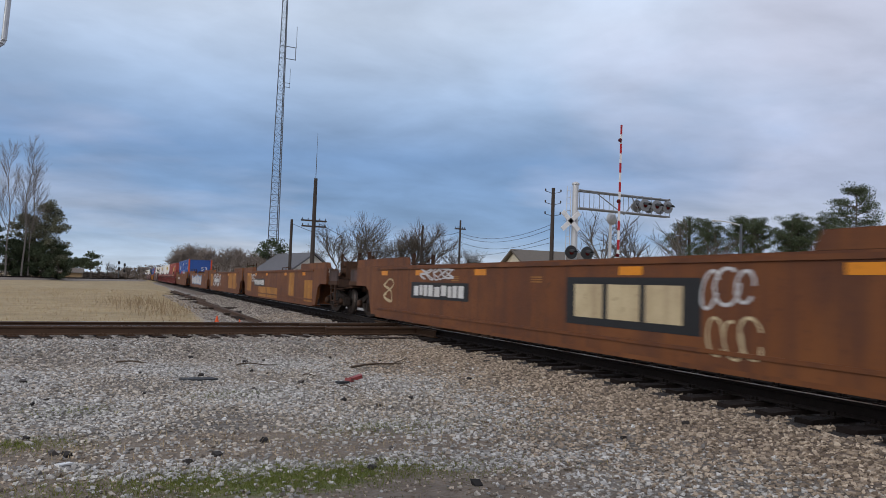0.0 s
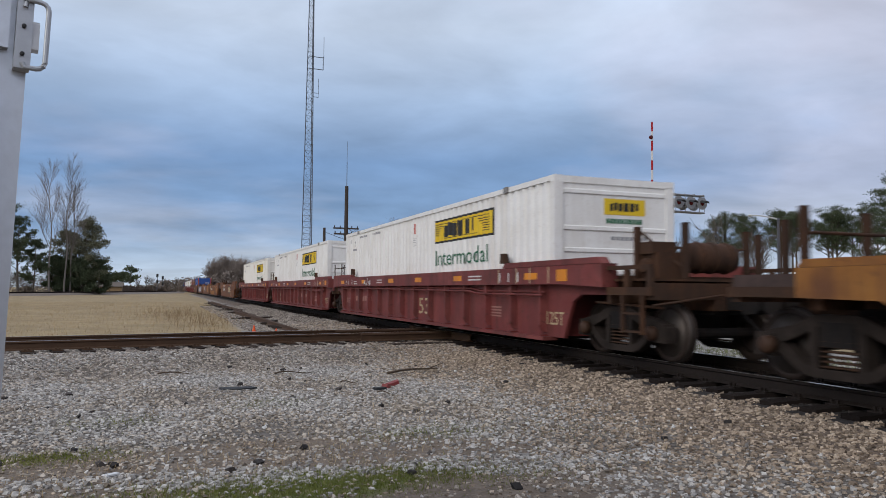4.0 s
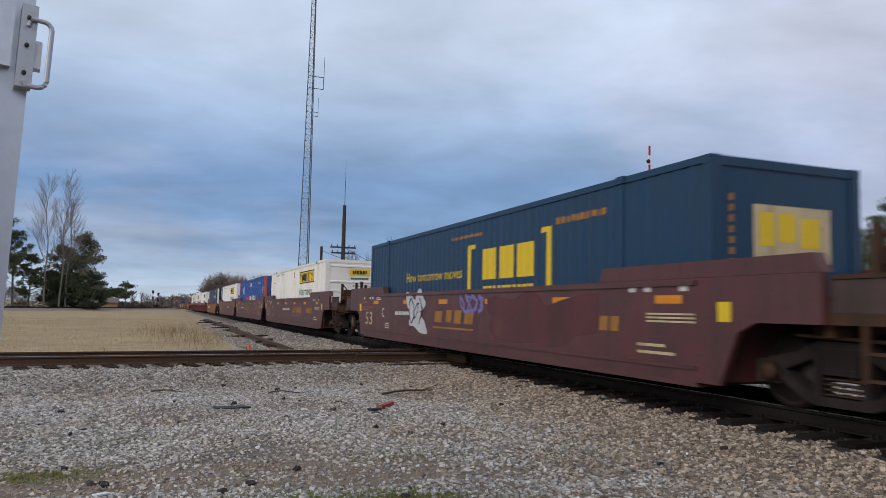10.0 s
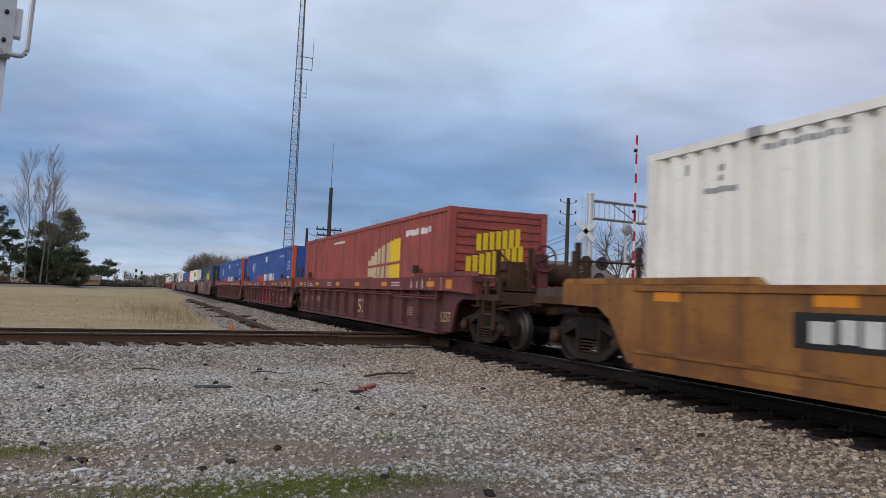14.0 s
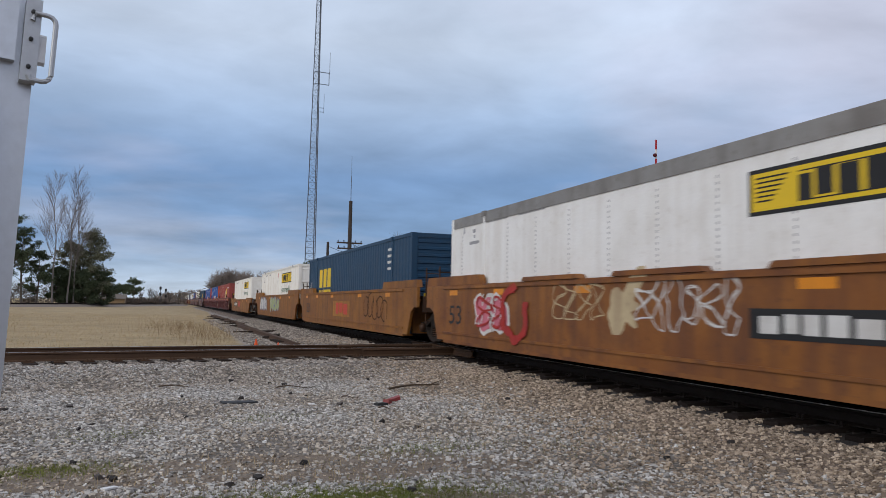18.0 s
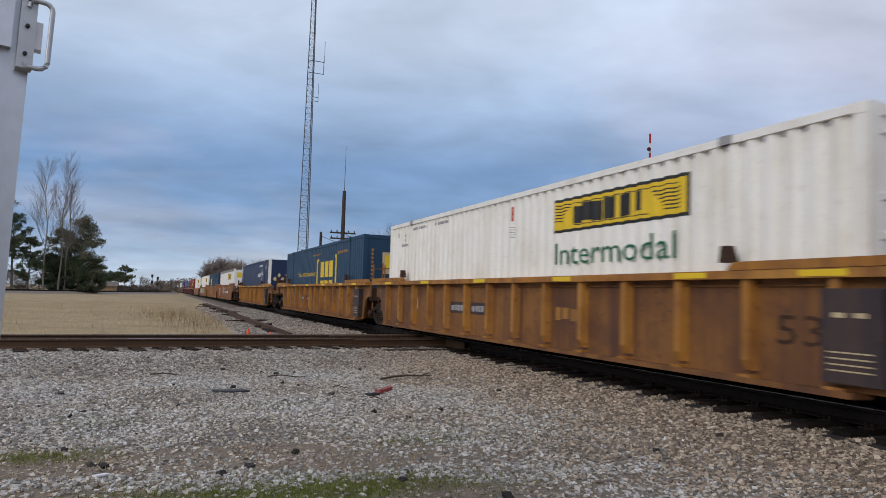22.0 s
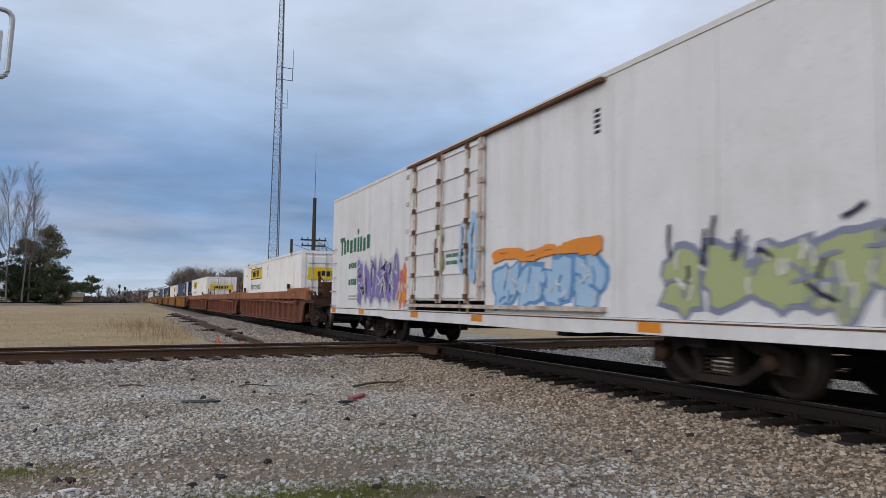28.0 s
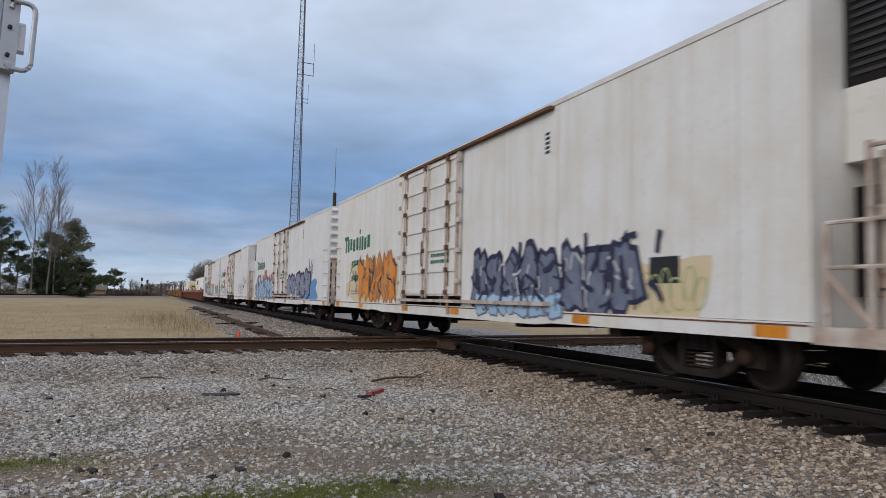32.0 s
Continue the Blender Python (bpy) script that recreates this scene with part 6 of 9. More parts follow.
def field_mask(x, y):
    """Where dry grass grows: beyond the crossing track, short of the main line."""
    c = cross_off(x, y)
    return ease(-3.0, -4.2, c) * (1 - ease(1.5, 3.1, y - np.clip(-0.035 * (x + 22), 0, 2.6))) * (1 - 0.4 * ease(116, 122, np.hypot(x, y)) * (1 - ease(126, 140, np.hypot(x, y))))


def waste_mask(x, y):
    return np.maximum(ease(14.5, 18, y), ease(150, 190, np.hypot(x, y)) * 0.95)


dry = np.maximum(field_mask(X, Y), waste_mask(X, Y)).ravel()
brown = ((1 - ease(1.6, 4.0, np.abs(Y - TRACK_Y))) * 0.85 + (1 - ease(0.8, 2.0, np.abs(cross_off(X, Y)))) * 0.5).ravel()
soil = np.maximum(np.maximum(ease(-7.9, -6.6, X) * (1 - ease(2.2, 4.8, Y)) * 0.95, 1.1 * np.exp(-((X + 7.15) / 0.42) ** 2) * (1 - ease(1.6, 3.4, Y))), 0.5 * np.sin(0.9 * X + 1.3 * Y) * np.sin(0.7 * Y - 0.5 * X)).ravel()
green = (np.exp(-((X + 5.7) / 0.55) ** 2 - ((Y - 1.2) / 1.0) ** 2) + 0.5 * np.exp(-((X + 7.3) / 0.35) ** 2 - ((Y + 0.9) / 0.5) ** 2) + 0.42 * np.exp(-((X + 9.0) / 0.4) ** 2 - ((Y + 0.5) / 0.45) ** 2) + 0.35 * np.exp(-((X + 9.9) / 0.4) ** 2 - ((Y - 1.3) / 0.5) ** 2) + 0.4 * np.exp(-((X + 7.4) / 0.4) ** 2 - ((Y - 2.6) / 0.6) ** 2)
         + 0.55 * np.exp(-((X + 14) / 5.0) ** 2 - ((Y - 13.5) / 1.2) ** 2)).ravel()
# band along the main line where shade under the train is painted
track_shade = (1 - ease(1.2, 1.75, np.abs(Y - TRACK_Y))).ravel()
# densely strewn part of the yard, where shade between stones is painted
gap_shade = (ease(-16.5, -15.0, X) * (1 - ease(-3.6, -2.6, X)) * ease(-6.2, -5.0, Y) * (1 - ease(6.4, 6.9, Y))).ravel()
for nm, val in (("gap_shade", gap_shade), ("track_shade", track_shade), ("dry", dry), ("brown", brown), ("soil", soil), ("green", green)):
    at = ground_me.attributes.new(nm, "FLOAT", "POINT")
    at.data.foreach_set("value", np.clip(val, 0, 1).astype(np.float32))

gm = bpy.data.materials.new("gravel_and_grass")
gm.use_nodes = True
gn, gl = gm.node_tree.nodes, gm.node_tree.links
gb = gn["Principled BSDF"]
gb.inputs["Roughness"].default_value = 0.9
gpos = gn.new("ShaderNodeNewGeometry")


def gnoise(s, detail=6.0):
    n = gn.new("ShaderNodeTexNoise")
    n.inputs["Scale"].default_value, n.inputs["Detail"].default_value, n.inputs["Roughness"].default_value = s, detail, 0.62
    gl.new(gpos.outputs["Position"], n.inputs["Vector"])
    return n.outputs["Fac"]


def gmap(fac, lo, hi, a=0.0, b=1.0):
    n = gn.new("ShaderNodeMapRange")
    for i, v in enumerate((lo, hi, a, b)):
        n.inputs[1 + i].default_value = v
    gl.new(fac, n.inputs[0])
    return n.outputs[0]


def gmath(op, a, b):
    n = gn.new("ShaderNodeMath")
    n.operation = op
    for i, v in enumerate((a, b)):
        if isinstance(v, (int, float)):
            n.inputs[i].default_value = v
        else:
            gl.new(v, n.inputs[i])
    return n.outputs[0]


def gmix(fac, a, b):
    n = gn.new("ShaderNodeMix")
    n.data_type = "RGBA"
    for i, v in ((0, fac), (6, a), (7, b)):
        if isinstance(v, tuple):
            n.inputs[i].default_value = (*v, 1)
        else:
            gl.new(v, n.inputs[i])
    return n.outputs[2]


def gattr(nm):
    n = gn.new("ShaderNodeAttribute")
    n.attribute_name = nm
    return n.outputs["Fac"]


def worn(nm, spread=0.9):
    """A zone with a ragged edge."""
    return gmap(gmath("ADD", gattr(nm), gmath("MULTIPLY", gmath("SUBTRACT", gnoise(1.6), 0.5), spread)), 0.35, 0.65)


cells = gn.new("ShaderNodeTexVoronoi")
cells.inputs["Scale"].default_value = 24.0
gl.new(gpos.outputs["Position"], cells.inputs["Vector"])
# dark base under dense stones paints the shade in their gaps; loose is unshaded
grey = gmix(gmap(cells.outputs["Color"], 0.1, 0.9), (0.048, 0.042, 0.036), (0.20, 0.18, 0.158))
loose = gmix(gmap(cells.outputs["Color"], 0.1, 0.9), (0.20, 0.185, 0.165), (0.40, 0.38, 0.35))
grey = gmix(gattr("gap_shade"), loose, grey)
grey = gmix(gmath("MULTIPLY", gmap(gnoise(0.9), 0.42, 0.68), 0.55), grey, (0.22, 0.195, 0.165))
earth = gmix(gmap(gnoise(5.0), 0.3, 0.7), (0.125, 0.096, 0.070), (0.215, 0.175, 0.135))
rusty = gmix(gmap(cells.outputs["Color"], 0.1, 0.9), (0.065, 0.048, 0.037), (0.21, 0.16, 0.12))
straw = gmix(gmap(gnoise(0.5), 0.35, 0.65), (0.40, 0.305, 0.165), (0.27, 0.20, 0.105))
straw = gmix(gmath("MULTIPLY", gmap(gnoise(7.0), 0.45, 0.7), 0.5), straw, (0.25, 0.185, 0.10))
straw = gmix(gmath("MULTIPLY", gmap(gnoise(0.16, 3.0), 0.46, 0.62), 0.5), straw, (0.24, 0.185, 0.095))
straw = gmix(gmath("MULTIPLY", gmap(gnoise(2.2, 5.0), 0.5, 0.68), 0.45), straw, (0.46, 0.37, 0.22))
lawn = gmix(gmap(gnoise(6.0), 0.35, 0.65), (0.10, 0.13, 0.03), (0.165, 0.165, 0.055))
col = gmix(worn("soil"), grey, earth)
col = gmix(worn("brown", 0.6), col, rusty)
# near-black bed colour stands in for the shade below the train
col = gmix(worn("track_shade", 0.4), col, (0.024, 0.02, 0.018))
col = gmix(worn("dry", 0.5), col, straw)
col = gmix(worn("green", 1.0), col, lawn)
gl.new(col, gb.inputs["Base Color"])
gbump = gn.new("ShaderNodeBump")
gbump.inputs["Strength"].default_value, gbump.inputs["Distance"].default_value = 0.8, 0.03
gl.new(cells.outputs["Distance"], gbump.inputs["Height"])
gl.new(gbump.outputs[0], gb.inputs["Normal"])
ground_me.materials.append(gm)
ground = tagged(new("ground", ground_me), "grey gravel yard running into a dry winter field", "ground", kind="structure")


# ---- tracks ----
def rail_mesh(length, mat="rail"):
    o = [(-0.07, 0.0), (-0.07, 0.012), (-0.015, 0.035), (-0.012, 0.125), (-0.036, 0.14), (-0.036, 0.165), (-0.028, 0.172), (0.028, 0.172), (0.036, 0.165), (0.036, 0.14), (0.012, 0.125), (0.015, 0.035), (0.07, 0.012), (0.07, 0.0)]
    bm = bmesh.new()
    prism(bm, o, 0.0, length)
    return shell("rail", bm, mat)


def crown_mesh(length):
    bm = bmesh.new()
    box(bm, -0.026, 0.026, 0, length, 0.1725, 0.1745)
    return shell("rail_crown", bm, "tread")


def tie_mesh(seed, length=2.6):
    r = random.Random(seed)
    bm = bmesh.new()
    box(bm, -0.115, 0.115, -length / 2, length / 2, -0.17, 0.0)
    bmesh.ops.subdivide_edges(bm, edges=[e for e in bm.edges if e.calc_length() > 1], cuts=5)
    for v in bm.verts:
        v.co += Vector((r.uniform(-0.012, 0.012), r.uniform(-0.02, 0.02), r.uniform(-0.01, 0.008)))
    return shell("tie", bm, "tie")


TIES = [tie_mesh(i) for i in range(5)]
# copies for the main line in the shade-darkened timber
SHADED_TIES = [me.copy() for me in TIES]
for me in SHADED_TIES:
    me.materials[0] = M["shaded_tie"]
PLATE = bmesh.new()
box(PLATE, -0.09, 0.09, -0.17, 0.17, 0.0, 0.02)
for py in (-0.12, 0.12):
    box(PLATE, -0.05, -0.02, py - 0.015, py + 0.015, 0.02, 0.06)
    box(PLATE, 0.02, 0.05, py - 0.015, py + 0.015, 0.02, 0.06)
PLATE = shell("tie_plate", PLATE, "rail")


DARK_PLATE = PLATE.copy()
DARK_PLATE.materials[0] = M["dark_rail"]


def track(name, label, m, start, end, singles, steel="rail"):
    """A track along its own y: rails and ties; ties within singles are parts, the others one piece."""
    t = thing(name, label, "railway track", "", m, "structure")
    for s in (-0.7525, 0.7525):
        part("rail", rail_mesh(end - start, steel), steel, t, "", pose(s, start, -0.174))
        part("rail_crown", crown_mesh(end - start), "tread", t, "shiny worn rail head", pose(s, start, -0.174))
    verts, faces = [], []
    r = random.Random(7)
    y = start + 0.2
    while y < end - 0.2:
        if singles[0] <= y <= singles[1]:
            tie = part("tie", (TIES if steel == "rail" else SHADED_TIES)[r.randrange(5)], "tie", t, "", pose(r.uniform(-0.12, 0.12), y, -0.194, 0, 0, 90 + r.uniform(-1.5, 1.5)))
            for s in (-0.7525, 0.7525):
                part("tie_plate", PLATE if steel == "rail" else DARK_PLATE, steel, t, "", pose(s, y, -0.194, 0, 0, 90))
        elif y < 220 and y > -220:
            n = len(verts)
            verts += [(x, yy, z) for x in (-1.3, 1.3) for yy in (y - 0.115, y + 0.115) for z in (-0.36, -0.194)]
            faces += [tuple(n + i for i in f) for f in ((0, 1, 3, 2), (4, 6, 7, 5), (0, 4, 5, 1), (2, 3, 7, 6), (1, 5, 7, 3))]
        y += 0.52
    if verts:
        tagged(part("far_ties", quick("far_ties", verts, faces, "tie" if steel == "rail" else "shaded_tie"), "tie", t), kind="stuff")
    return t


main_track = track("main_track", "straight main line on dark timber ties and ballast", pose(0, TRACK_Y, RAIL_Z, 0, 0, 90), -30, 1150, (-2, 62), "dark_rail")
cross_track = track("crossing_track", "rusty track crossing the main line at grade", pose(CROSS_X, 0, RAIL_Z - 0.004, 0, 0, CROSS_TURN), -60, 90, (-8, 17))
# the crossing itself: guard rails and heavy timbers where the tracks meet
diamond = thing("track_diamond", "heavy rail crossing of two tracks with guard rails", "railway crossing", "", pose(CROSS_X + CROSS_K * TRACK_Y, TRACK_Y, RAIL_Z - 0.01), "structure")
for s in (-0.66, 0.66, -0.9, 0.9):
    part("guard_rail", rail_mesh(4.6), "rail", diamond, "", pose(0, 0, -0.18, 0, 0, 90) @ pose(s, -2.3, 0))
    part("guard_rail", rail_mesh(7.0), "rail", diamond, "", pose(0, 0, -0.185, 0, 0, CROSS_TURN) @ pose(s, -3.6, 0))
for k in range(3):
    part("timber", TIES[k], "tie", diamond, "", pose(0, 0, -0.20, 0, 0, CROSS_TURN) @ pose(1.15 + 0.28 * k, -1.9, 0, 0, 0, 0))

# ---- loose stones and grass ----
def pebbles(name, label, xy, size, mat, seed, sink=0.35, flat=0.65):
    """Many small angular stones lying on the ground."""
    rng = np.random.default_rng(seed)
    n = len(xy)
    cube = np.array([[x, y, z] for x in (-1, 1) for y in (-1, 1) for z in (-1, 1)], float) * 0.5
    v = np.repeat(cube[None], n, 0) * rng.uniform(0.4, 1.2, (n, 8, 3))
    s = rng.uniform(size[0], size[1], (n, 1, 1)) * rng.uniform(0.75, 1.3, (n, 1, 3)) * np.array([1, 1, flat])
    v *= s
    tx, tz = rng.normal(0, 0.45, n), rng.uniform(0, 6.28, n)
    c, si = np.cos(tx)[:, None], np.sin(tx)[:, None]
    y, z = v[:, :, 1] * c - v[:, :, 2] * si, v[:, :, 1] * si + v[:, :, 2] * c
    c, si = np.cos(tz)[:, None], np.sin(tz)[:, None]
    x = v[:, :, 0] * c - y * si
    y = v[:, :, 0] * si + y * c
    base = ground_z(xy[:, 0], xy[:, 1])
    pts = np.stack([x + xy[:, :1], y + xy[:, 1:2], z + (base + s[:, 0, 2] * (0.5 - sink))[:, None]], -1).reshape(-1, 3)
    q = np.array([(0, 1, 3, 2), (4, 6, 7, 5), (0, 4, 5, 1), (2, 3, 7, 6), (0, 2, 6, 4), (1, 5, 7, 3)])
    f = (q[None] + 8 * np.arange(n)[:, None, None]).reshape(-1, 4)
    me = bpy.data.meshes.new(name)
    me.vertices.add(len(pts))
    me.vertices.foreach_set("co", pts.ravel())
    me.loops.add(f.size)
    me.loops.foreach_set("vertex_index", f.ravel())
    me.polygons.add(len(f))
    me.polygons.foreach_set("loop_start", np.arange(len(f)) * 4)
    me.polygons.foreach_set("use_smooth", [False] * len(f))
    me.update(calc_edges=True)
    me.materials.append(STONES[mat])
    return tagged(new(name, me), label, "gravel", kind="stuff")


def stone_material(name, dark, light, tint):
    m = bpy.data.materials.new(name)
    m.use_nodes = True
    n, l = m.node_tree.nodes, m.node_tree.links
    b = n["Principled BSDF"]
    b.inputs["Roughness"].default_value = 0.88
    geo = n.new("ShaderNodeNewGeometry")
    r = n.new("ShaderNodeValToRGB")
    e = r.color_ramp.elements
    e[0].position, e[0].color = 0.0, (*dark, 1)
    e[1].position, e[1].color = 1.0, (*light, 1)
    mid = e.new(0.6)
    mid.color = (*tint, 1)
    l.new(geo.outputs["Random Per Island"], r.inputs[0])
    ns = n.new("ShaderNodeTexNoise")
    ns.inputs["Scale"].default_value, ns.inputs["Detail"].default_value = 55.0, 3.0
    l.new(geo.outputs["Position"], ns.inputs["Vector"])
    mx = n.new("ShaderNodeMix")
    mx.data_type, mx.blend_type = "RGBA", "MULTIPLY"
    mx.inputs[0].default_value = 0.42
    l.new(r.outputs[0], mx.inputs[6])
    l.new(ns.outputs["Fac"], mx.inputs[7])
    l.new(mx.outputs[2], b.inputs["Base Color"])
    return m


STONES = {
    "grey": stone_material("grey_limestone_chips", (0.25, 0.236, 0.218), (0.76, 0.735, 0.69), (0.53, 0.51, 0.475)),
    "brown": stone_material("brown_stained_ballast", (0.14, 0.105, 0.076), (0.66, 0.54, 0.41), (0.41, 0.325, 0.24)),
    "mixed": stone_material("mixed_ballast", (0.14, 0.12, 0.102), (0.60, 0.54, 0.465), (0.385, 0.338, 0.29)),
    "tan": stone_material("tan_grey_chips", (0.18, 0.148, 0.116), (0.72, 0.645, 0.55), (0.47, 0.41, 0.335)),
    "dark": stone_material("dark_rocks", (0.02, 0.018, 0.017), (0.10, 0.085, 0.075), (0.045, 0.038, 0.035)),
    "white": stone_material("white_chips", (0.60, 0.60, 0.58), (0.85, 0.85, 0.83), (0.75, 0.75, 0.73)),
}
rng = np.random.default_rng(11)


def scatter(n, x0, x1, y0, y1, keep=None):
    xy = np.stack([rng.uniform(x0, x1, n), rng.uniform(y0, y1, n)], 1)
    return xy if keep is None else xy[keep(xy[:, 0], xy[:, 1])]


patchy = lambda x, y: np.sin(1.9 * x + 0.8 * y) + np.sin(2.6 * y - 0.9 * x + 1) + rng.normal(0, 0.9, len(x))
soil_at = lambda x, y: np.maximum(ease(-7.8, -6.4, x) * (1 - ease(2.2, 4.6, y)), 1.05 * np.exp(-((x + 7.15 + 0.12 * np.sin(2.3 * y)) / 0.4) ** 2) * (1 - ease(1.6, 3.4, y)))
near_line = lambda x, y: ease(3.2, 6.0, y + 0.35 * np.sin(0.8 * x))
along = lambda x, y: y * math.cos(radians(CROSS_TURN)) - (x - CROSS_X) * math.sin(radians(CROSS_TURN))
bare = lambda x, y: (rng.random(len(x)) > 0.8 * soil_at(x, y)) & (patchy(x, y) > -1.9)
pebbles("gravel", "pale grey limestone gravel spread over the yard", scatter(88000, -15.6, -3.2, -5.5, 5.8, lambda x, y: bare(x, y) & (rng.random(len(x)) > near_line(x, y)) & (patchy(x, y) > -0.6)), (0.014, 0.043), "grey", 1, flat=0.6)
pebbles("tan_gravel", "dusty tan-grey gravel among the pale stones", scatter(84000, -15.6, -3.2, -5.5, 5.8, lambda x, y: bare(x, y) & (rng.random(len(x)) > near_line(x, y)) & (patchy(x, y) < 0.5)), (0.014, 0.042), "tan", 12, flat=0.6)
pebbles("soil_stones", "small stones pressed into brown soil", scatter(9000, -7.6, -3.6, -4.5, 4.6, lambda x, y: rng.random(len(x)) < 0.6 * soil_at(x, y)), (0.012, 0.034), "brown", 13, 0.6)
pebbles("gravel_bank", "small loose pale stones in a worn band", scatter(9000, -7.2, -5.0, -3.0, 4.5, lambda x, y: np.abs(x + 6.15 - 0.10 * y) < 0.28 + 0.1 * np.sin(3 * y)), (0.016, 0.044), "grey", 2)
pebbles("shoulder_ballast", "brown-stained ballast beside the main line", scatter(84000, -30, -1.5, 2.6, 6.62, lambda x, y: (np.abs(cross_off(x, y)) > 1.0) & ((y < 6.3) | (np.abs((29.8 - x) % 0.52 - 0.26) < 0.13)) & (rng.random(len(x)) < near_line(x, y))), (0.016, 0.048), "brown", 3, flat=0.6)
# stones between the main-line ties, coloured dark for the shade under the cars
pebbles("crib_ballast", "ballast between the ties, darkened for the train's shade", scatter(9000, -40, -1.5, 6.5, 9.1, lambda x, y: np.abs(np.abs(y - TRACK_Y) - 0.7525) > 0.1), (0.03, 0.06), "dark", 4, 0.6)
pebbles("cross_ballast", "grey-brown ballast bank of the crossing track", scatter(30000, -22, -12, -9, 6.6, lambda x, y: (cross_off(x, y) > -1.35) & (cross_off(x, y) < 3.6) & (np.abs(np.abs(cross_off(x, y)) - 0.7525) > 0.1) & ((np.abs(cross_off(x, y)) > 1.28) | (np.abs((along(x, y) + 59.8) % 0.52 - 0.26) < 0.12))), (0.025, 0.065), "mixed", 5, 0.5)
pebbles("far_shoulder_ballast", "ballast and gravel beyond the main line", scatter(16000, -34, -2, 8.9, 14.5, lambda x, y: np.abs(cross_off(x, y)) > 1.2), (0.03, 0.06), "grey", 6)
pebbles("siding_ballast", "loose ballast along the old siding", scatter(12000, -60, -20, 2.6, 6.5, lambda x, y: cross_off(x, y) < -1.5), (0.04, 0.08), "mixed", 7)
pebbles("dark_rocks", "scattered dark rocks and clods", scatter(70, -15, -3.5, -4.5, 6.3), (0.04, 0.085), "dark", 8, 0.2)
pebbles("white_chips", "a few bright white stone chips", scatter(110, -14, -4, -4.5, 6.0), (0.025, 0.05), "white", 9, 0.1)


def blades(name, label, xy, height, mat, seed, lean=0.5, width=0.006):
    rng2 = np.random.default_rng(seed)
    n = len(xy)
    h = rng2.uniform(*height, n)
    a, b = rng2.uniform(0, 6.28, n), rng2.uniform(0, 6.28, n)
    z = ground_z(xy[:, 0], xy[:, 1]) - 0.01
    dx, dy = np.cos(a) * width, np.sin(a) * width
    tx, ty = np.cos(b) * h * lean * rng2.random(n), np.sin(b) * h * lean * rng2.random(n)
    p = np.stack([np.stack([xy[:, 0] - dx, xy[:, 1] - dy, z], 1), np.stack([xy[:, 0] + dx, xy[:, 1] + dy, z], 1), np.stack([xy[:, 0] + tx, xy[:, 1] + ty, z + h], 1)], 1).reshape(-1, 3)
    me = bpy.data.meshes.new(name)
    me.from_pydata(p.tolist(), [], np.arange(3 * n).reshape(-1, 3).tolist())
    me.materials.append(M[mat])
    return tagged(new(name, me), label, "grass", kind="stuff")


def clumped(n, cx, cy, sx, sy):
    return np.stack([rng.normal(cx, sx, n), rng.normal(cy, sy, n)], 1)


blades("moss_grass", "short green winter grass at the gravel's edge", np.concatenate([clumped(13000, -5.65, 1.1, 0.24, 0.9), clumped(2500, -7.3, -0.95, 0.18, 0.35), clumped(900, -9.0, -0.5, 0.25, 0.3), clumped(700, -9.9, 1.3, 0.25, 0.35), clumped(1300, -7.4, 2.6, 0.22, 0.4), clumped(500, -7.3, 4.1, 0.5, 0.5)]), (0.015, 0.05), "moss", 1, 0.9, 0.004)
blades("weed_tufts", "thin dry grass among the stones", np.concatenate([clumped(900, -8.2, 3.0, 1.6, 1.4), clumped(700, -6.6, 0.4, 0.5, 1.6)]), (0.03, 0.09), "straw", 2, 1.0, 0.004)
fxy = scatter(26000, -75, -20, -16, 3.2, lambda x, y: field_mask(x, y) > 0.5)
blades("field_grass", "pale dry winter grass of the field", fxy, (0.03, 0.11), "straw", 3, 1.0, 0.012)
blades("field_weeds", "brown weed stalks standing in the field", np.concatenate([clumped(420, -40, 0.6, 2.6, 1.0), clumped(260, -33, 1.2, 3.0, 0.9), clumped(120, -29, 1.6, 2, 0.6), clumped(30, -50, -3, 6, 2.5)]), (0.12, 0.7), "weed", 4, 0.9, 0.007)
blades("verge_grass", "green and straw grass beyond the main line", np.concatenate([clumped(4000, -14, 13.3, 4.5, 0.7)]), (0.03, 0.09), "moss", 5, 0.9, 0.008)


# ---- small things on the ground ----
def lump(name, mat, label, category, x, y, outline, thick, turn=0, tilt=0, seed=1):
    bm = bmesh.new()
    top = [bm.verts.new((px, py, thick)) for px, py in outline]
    low = [bm.verts.new((px * 1.03, py * 1.03, 0)) for px, py in outline]
    bm.faces.new(top)
    bm.faces.new(low[::-1])
    for i in range(len(top)):
        j = (i + 1) % len(top)
        bm.faces.new((low[i], low[j], top[j], top[i]))
    bevelled(bm, min(0.008, thick * 0.3))
    ob = new(name, shell(name, bm, mat))
    ob.matrix_basis = pose(x, y, float(ground_z(np.array(x), np.array(y))) + 0.012, tilt, 0, turn)
    return tagged(ob, label, category)


lump("rubber_scrap", "rubber", "torn flat scrap of black rubber on the gravel", "debris", -11.35, 1.06, [(-0.11, -0.26), (0.10, -0.22), (0.14, 0.05), (0.05, 0.27), (-0.10, 0.2)], 0.02)
lump("red_fragment", "debris_red", "broken piece of red plastic lying on gravel", "debris", -11.2, 3.42, [(-0.05, -0.1), (0.05, -0.09), (0.07, 0.06), (-0.03, 0.12)], 0.05, 20, 14)
